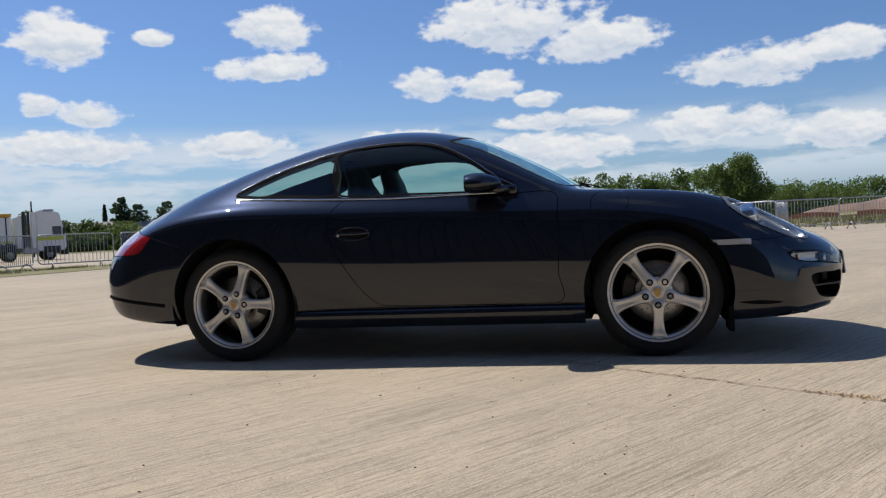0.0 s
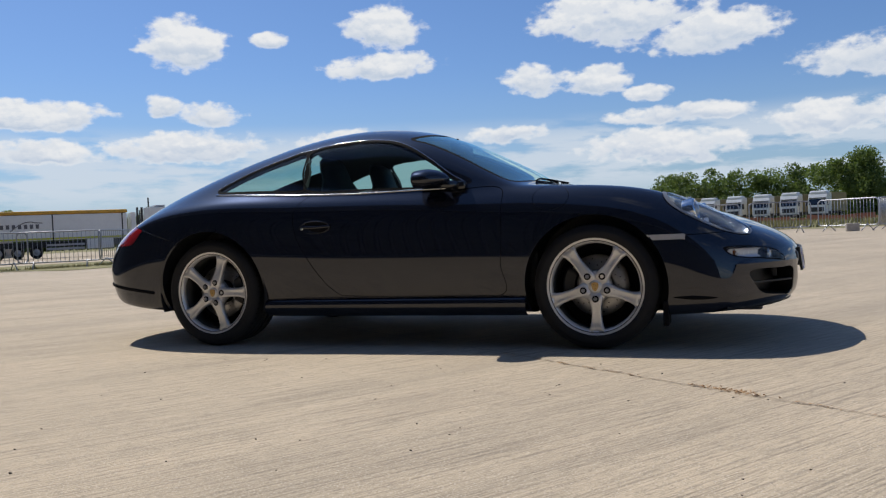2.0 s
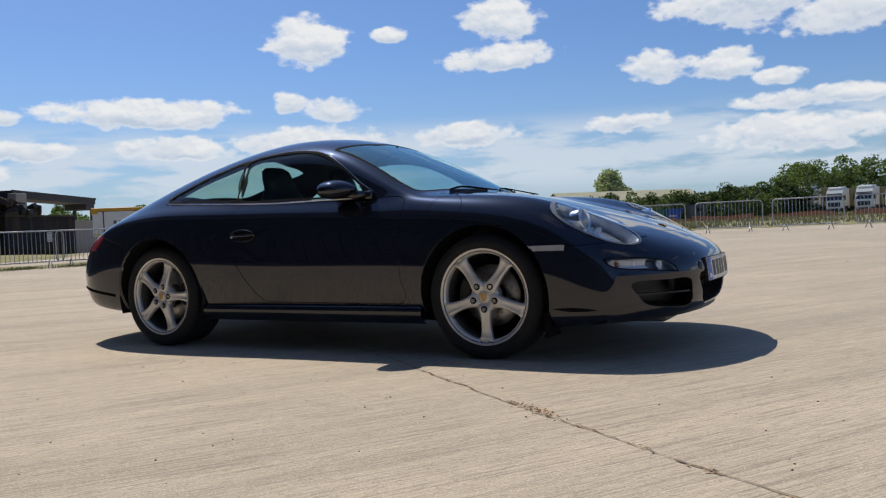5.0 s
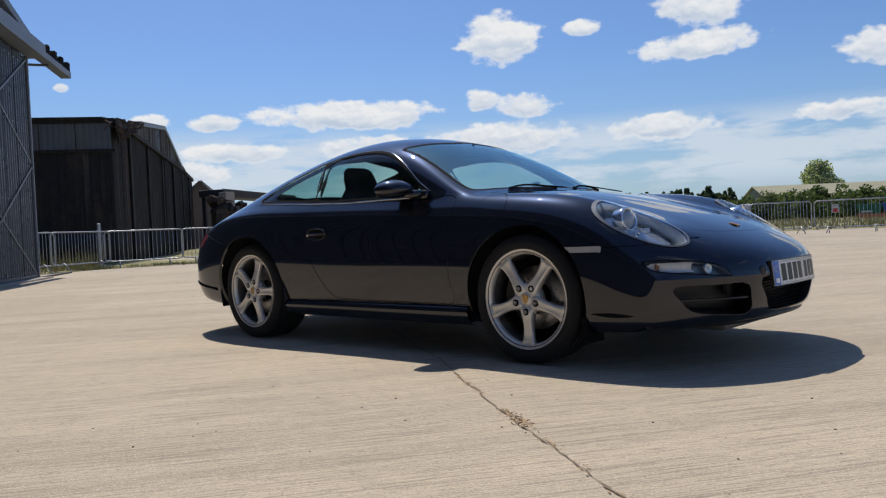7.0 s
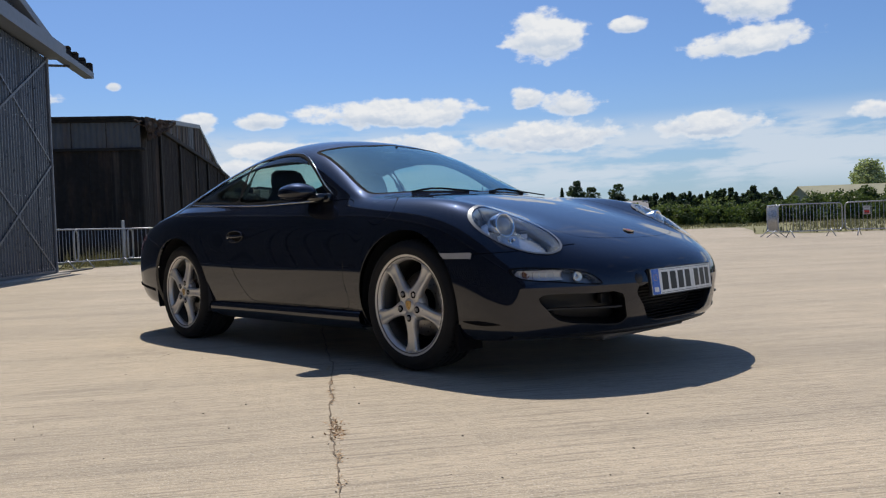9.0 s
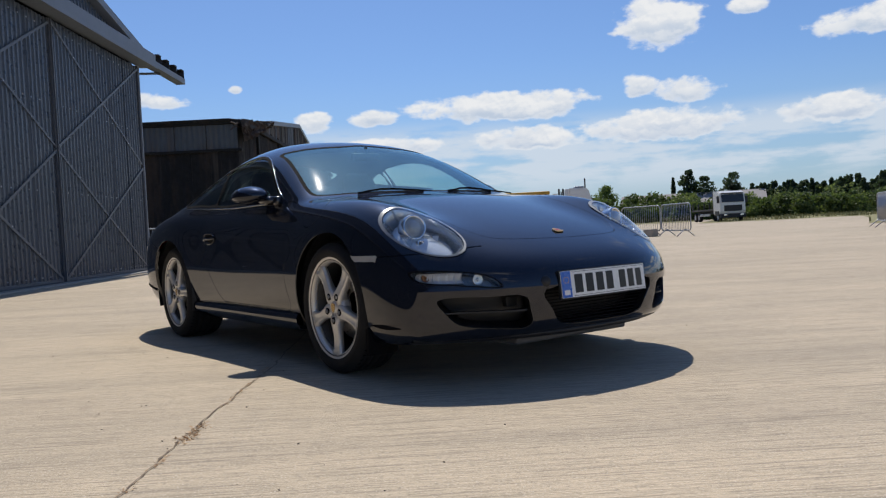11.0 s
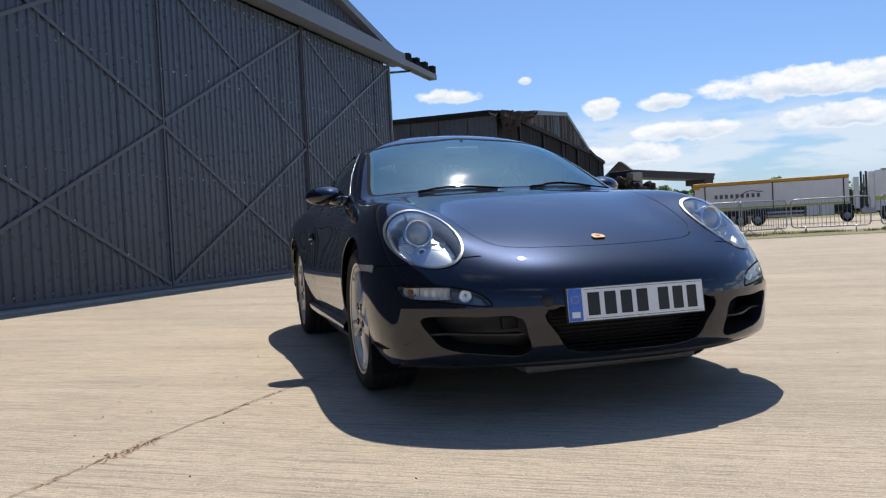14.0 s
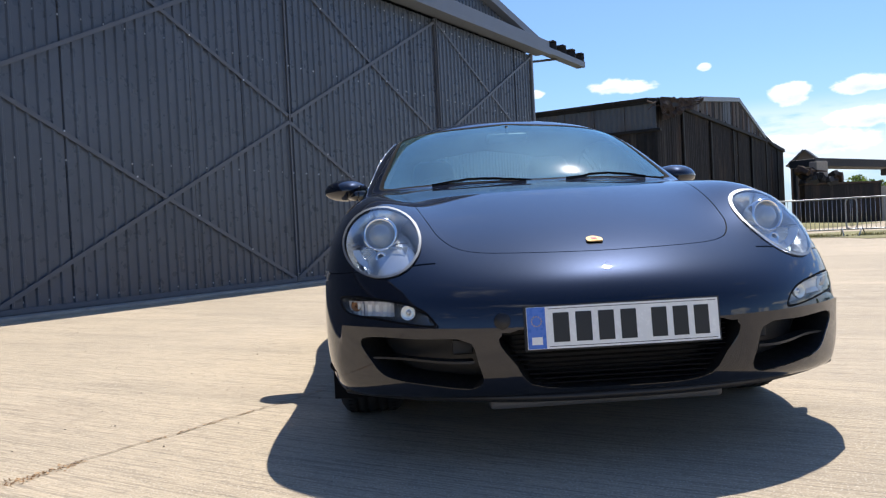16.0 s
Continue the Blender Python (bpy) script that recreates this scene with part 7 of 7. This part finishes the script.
# broad-leaved wood behind the row of lorries
stand("woodland", "broad-leaved wood in full summer leaf", spread(82.6, 96.0, 0.85, 142, 8.6, 3.4, 1) + spread(82.2, 95.5, 1.0, 150, 9.2, 4.2, 2), 11, M_LEAF, 130, 0.22)
stand("far_wood", "lower wood further along the field", spread(58.0, 83.0, 0.8, 175, 6.7, 4.6, 3) + spread(56, 82.5, 1.0, 165, 5.6, 4.2, 4), 12, M_LEAF, 120, 0.23)
broad_tree("oak_tree", "tall spreading oak above the wood", *polar(82.6, 138), 10.5, 5.2, 21, M_LEAF, n=56, per=260, leaf_size=0.19)
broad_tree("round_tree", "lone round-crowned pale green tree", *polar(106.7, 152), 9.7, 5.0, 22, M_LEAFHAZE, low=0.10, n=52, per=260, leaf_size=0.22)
broad_tree("bushy_tree", "bushy broad-leaved tree by the hedge", *polar(95.3, 120), 5.6, 3.2, 23, M_LEAF)
broad_tree("bushy_tree", "rounded tree beyond the lorry", *polar(131.0, 150), 6.9, 3.4, 24, M_LEAF)
broad_tree("bushy_tree", "rounded tree beyond the lorry", *polar(144.5, 150), 8.0, 3.2, 25, M_LEAF)
stand("hedge", "thick clipped field hedge", spread(92.5, 129.5, 0.45, 108, lambda a: 2.6 if a > 111 else 4.5 - 0.08 * (a - 96), 2.2, 5), 13, M_HEDGE, 100, 0.19, "hedge")
stand("hedge_row", "overgrown hedge behind the lorries", spread(125, 149, 0.7, 128, 4.2, 2.8, 6), 14, M_HEDGE, 90, 0.24, "hedge")
rng = random.Random(44)
for k, a in enumerate(np.arange(112.3, 121.8, 0.40)):
    conifer("belt_conifer", "dark pointed conifer in the belt along the field", *polar(a + rng.uniform(-0.12, 0.12), 150 + (k % 3) * 4), 5.6 + rng.uniform(-0.6, 0.5), 2.3 + rng.uniform(-0.3, 0.5), 60 + k, 8, 0.5, "conifers of the belt", 0.72)
stand("tree_belt", "mixed trees behind the canopy", spread(139, 150, 0.8, 120, 5.4, 3.0, 8), 16, M_LEAF, 80, 0.25)
conifer("cedar_tree", "tall dark cedar on the skyline", *polar(125.44, 150), 8.7, 3.2, 31, 9, 0.30, taper=0.62)
conifer("cedar_tree", "broad dark cedar on the skyline", *polar(124.4, 150), 7.4, 3.5, 32, 7, 0.32, taper=0.62)
conifer("cedar_tree", "dark cedar on the skyline", *polar(122.55, 152), 7.7, 3.4, 33, 8, 0.42, taper=0.62)
conifer("poplar_tree", "slim dark poplar on the skyline", *polar(126.4, 152), 7.5, 1.0, 34, 12, 0.4)
stand("shrubs", "pale shrubs along the hedge", spread(110, 127, 1.6, 118, 3.6, 2.4, 9), 17, M_LEAFPALE, 60, 0.17, "shrubs")


def mound(name, label, az0, az1, d, depth, h, material, seed, category="mound"):
    rs = np.random.RandomState(seed)
    bm = bmesh.new()
    rows = []
    nA, nD = 40, 14
    for i in range(nA + 1):
        row = []
        for j in range(nD + 1):
            f, g = i / nA, j / nD
            x, y = polar(az0 + (az1 - az0) * f, d + depth * g)
            z = h * (math.sin(math.pi * f) ** 0.5) * (math.sin(math.pi * g) ** 0.8)
            z *= 0.75 + 0.5 * noise.noise(Vector((x * 0.12, y * 0.12, seed)))
            row.append(bm.verts.new((x, y, max(0.0, z) + 0.014)))
        rows.append(row)
    for a, b in zip(rows, rows[1:]):
        for j in range(nD):
            bm.faces.new((a[j], b[j], b[j + 1], a[j + 1]))
    bmesh.ops.recalc_face_normals(bm, faces=bm.faces)
    return tagged(part(name, bm, material, smooth=True), label, category)


mound("earth_mound", "long heap of reddish spoil by the field", 62, 79.5, 80, 14, 2.7, M_DIRT, 3)
mound("grassy_bank", "grassy bank before the spoil heap", 60, 79, 72, 8, 0.9, M_GRASS, 5, "bank")

mound("grass_bank", "low grass bank before the scrap wall", 144.2, 150.6, 44, 9, 0.30, M_GRASS, 12, "bank")


def netting(az0, az1, d0, d1):
    n = thing("netting_fence", "sagging orange plastic netting fence", "fence")
    k = 30
    pts = [Vector((*polar(az0 + (az1 - az0) * i / k, d0 + (d1 - d0) * i / k), 0)) for i in range(k + 1)]
    bm = bmesh.new()
    rows = [[bm.verts.new(p + Vector((0, 0, z + 0.08 * math.sin(i * 1.7)))) for z in (0.04, 0.26, 0.5)] for i, p in enumerate(pts)]
    for i, (a, b) in enumerate(zip(rows, rows[1:])):
        for j in range(1 if i % 5 == 2 else 2):
            bm.faces.new((a[j], b[j], b[j + 1], a[j + 1]))
    part("net", bm, M_NET, n)
    for p in pts[::3]:
        part("stake", tube([p, p + Vector((0, 0, 0.7))], 0.02, 5), M_CHASSIS, n)


netting(74, 104, 72, 76)


# ---- joint, moss and pebbles on the apron ----
def slab_joint():
    a, way = Vector((0.98, -1.19, 0)), Vector((0.819, -0.574, 0))
    side = Vector((0.574, 0.819, 0))
    rs = np.random.RandomState(2)
    bm = bmesh.new()
    rows = []
    wob = 0.0
    for k in range(620):
        d = -3.0 + k * 0.03
        wob = wob * 0.93 + rs.normal() * 0.0035
        w = abs(0.0017 + rs.normal() * 0.0017) + 0.0006
        p = a + way * d + side * wob
        rows.append((bm.verts.new(p + side * w + Vector((0, 0, 0.004))), bm.verts.new(p - side * w + Vector((0, 0, 0.004)))))
    for (a1, b1), (a2, b2) in zip(rows, rows[1:]):
        bm.faces.new((a1, b1, b2, a2))
    tagged(part("slab_joint", bm, M_CRACK), "narrow weedy joint between concrete slabs", "joint", kind="structure")
    verts, faces = [], []
    for d in [0.12, 0.3, 0.42, 0.55, 0.86, 1.0, 1.03, 1.06, 1.32, 1.38, 1.62, 1.9, 2.2, 2.6, -0.3, 3.1, 3.4, 4.0]:
        big = 1.9 if 0.95 < d < 1.1 else 0.8
        for _ in range(int(22 * big)):
            o = a + way * (d + rs.normal() * 0.035 * big) + side * rs.normal() * 0.009 * big
            t, h = rs.uniform(0, 6.283), rs.uniform(0.001, 0.004) * big
            k = len(verts)
            w = rs.uniform(0.003, 0.008)
            verts += [(o.x - w * math.cos(t), o.y - w * math.sin(t), 0.003), (o.x + w * math.cos(t), o.y + w * math.sin(t), 0.003), (o.x + rs.normal() * 0.008, o.y + rs.normal() * 0.008, 0.003 + h)]
            faces.append((k, k + 1, k + 2))
    me = bpy.data.meshes.new("joint_moss")
    me.from_pydata(verts, [], faces)
    me.materials.append(M_MOSS)
    tagged(new("joint_moss", me), "dried orange moss and weeds in the joint", "moss", kind="stuff")


slab_joint()


def pebbles():
    rs = np.random.RandomState(8)
    verts, faces = [], []
    ico = bmesh.new()
    bmesh.ops.create_icosphere(ico, subdivisions=1, radius=1.0)
    base = np.array([v.co for v in ico.verts])
    tri = [[v.index for v in f.verts] for f in ico.faces]
    ico.free()
    for _ in range(480):
        x, y = rs.uniform(-9, 9), rs.uniform(-7.0, 9)
        if rs.uniform() < 0.5:
            x, y = rs.uniform(-3, 4.5), rs.uniform(-5, -0.9)
        s = rs.uniform(0.0015, 0.0045) if rs.uniform() < 0.95 else rs.uniform(0.004, 0.0065)
        k = len(verts)
        p = base * (1 + 0.25 * rs.normal(size=(len(base), 1))) * (s, s * rs.uniform(0.6, 1.0), s * 0.6)
        verts += [tuple(q + np.array((x, y, s * 0.35))) for q in p]
        faces += [tuple(i + k for i in f) for f in tri]
    me = bpy.data.meshes.new("pebbles")
    me.from_pydata(verts, [], faces)
    me.materials.append(M_PEBBLE)
    tagged(new("pebbles", me), "loose dark grit scattered over the concrete", "pebbles", kind="stuff")


pebbles()
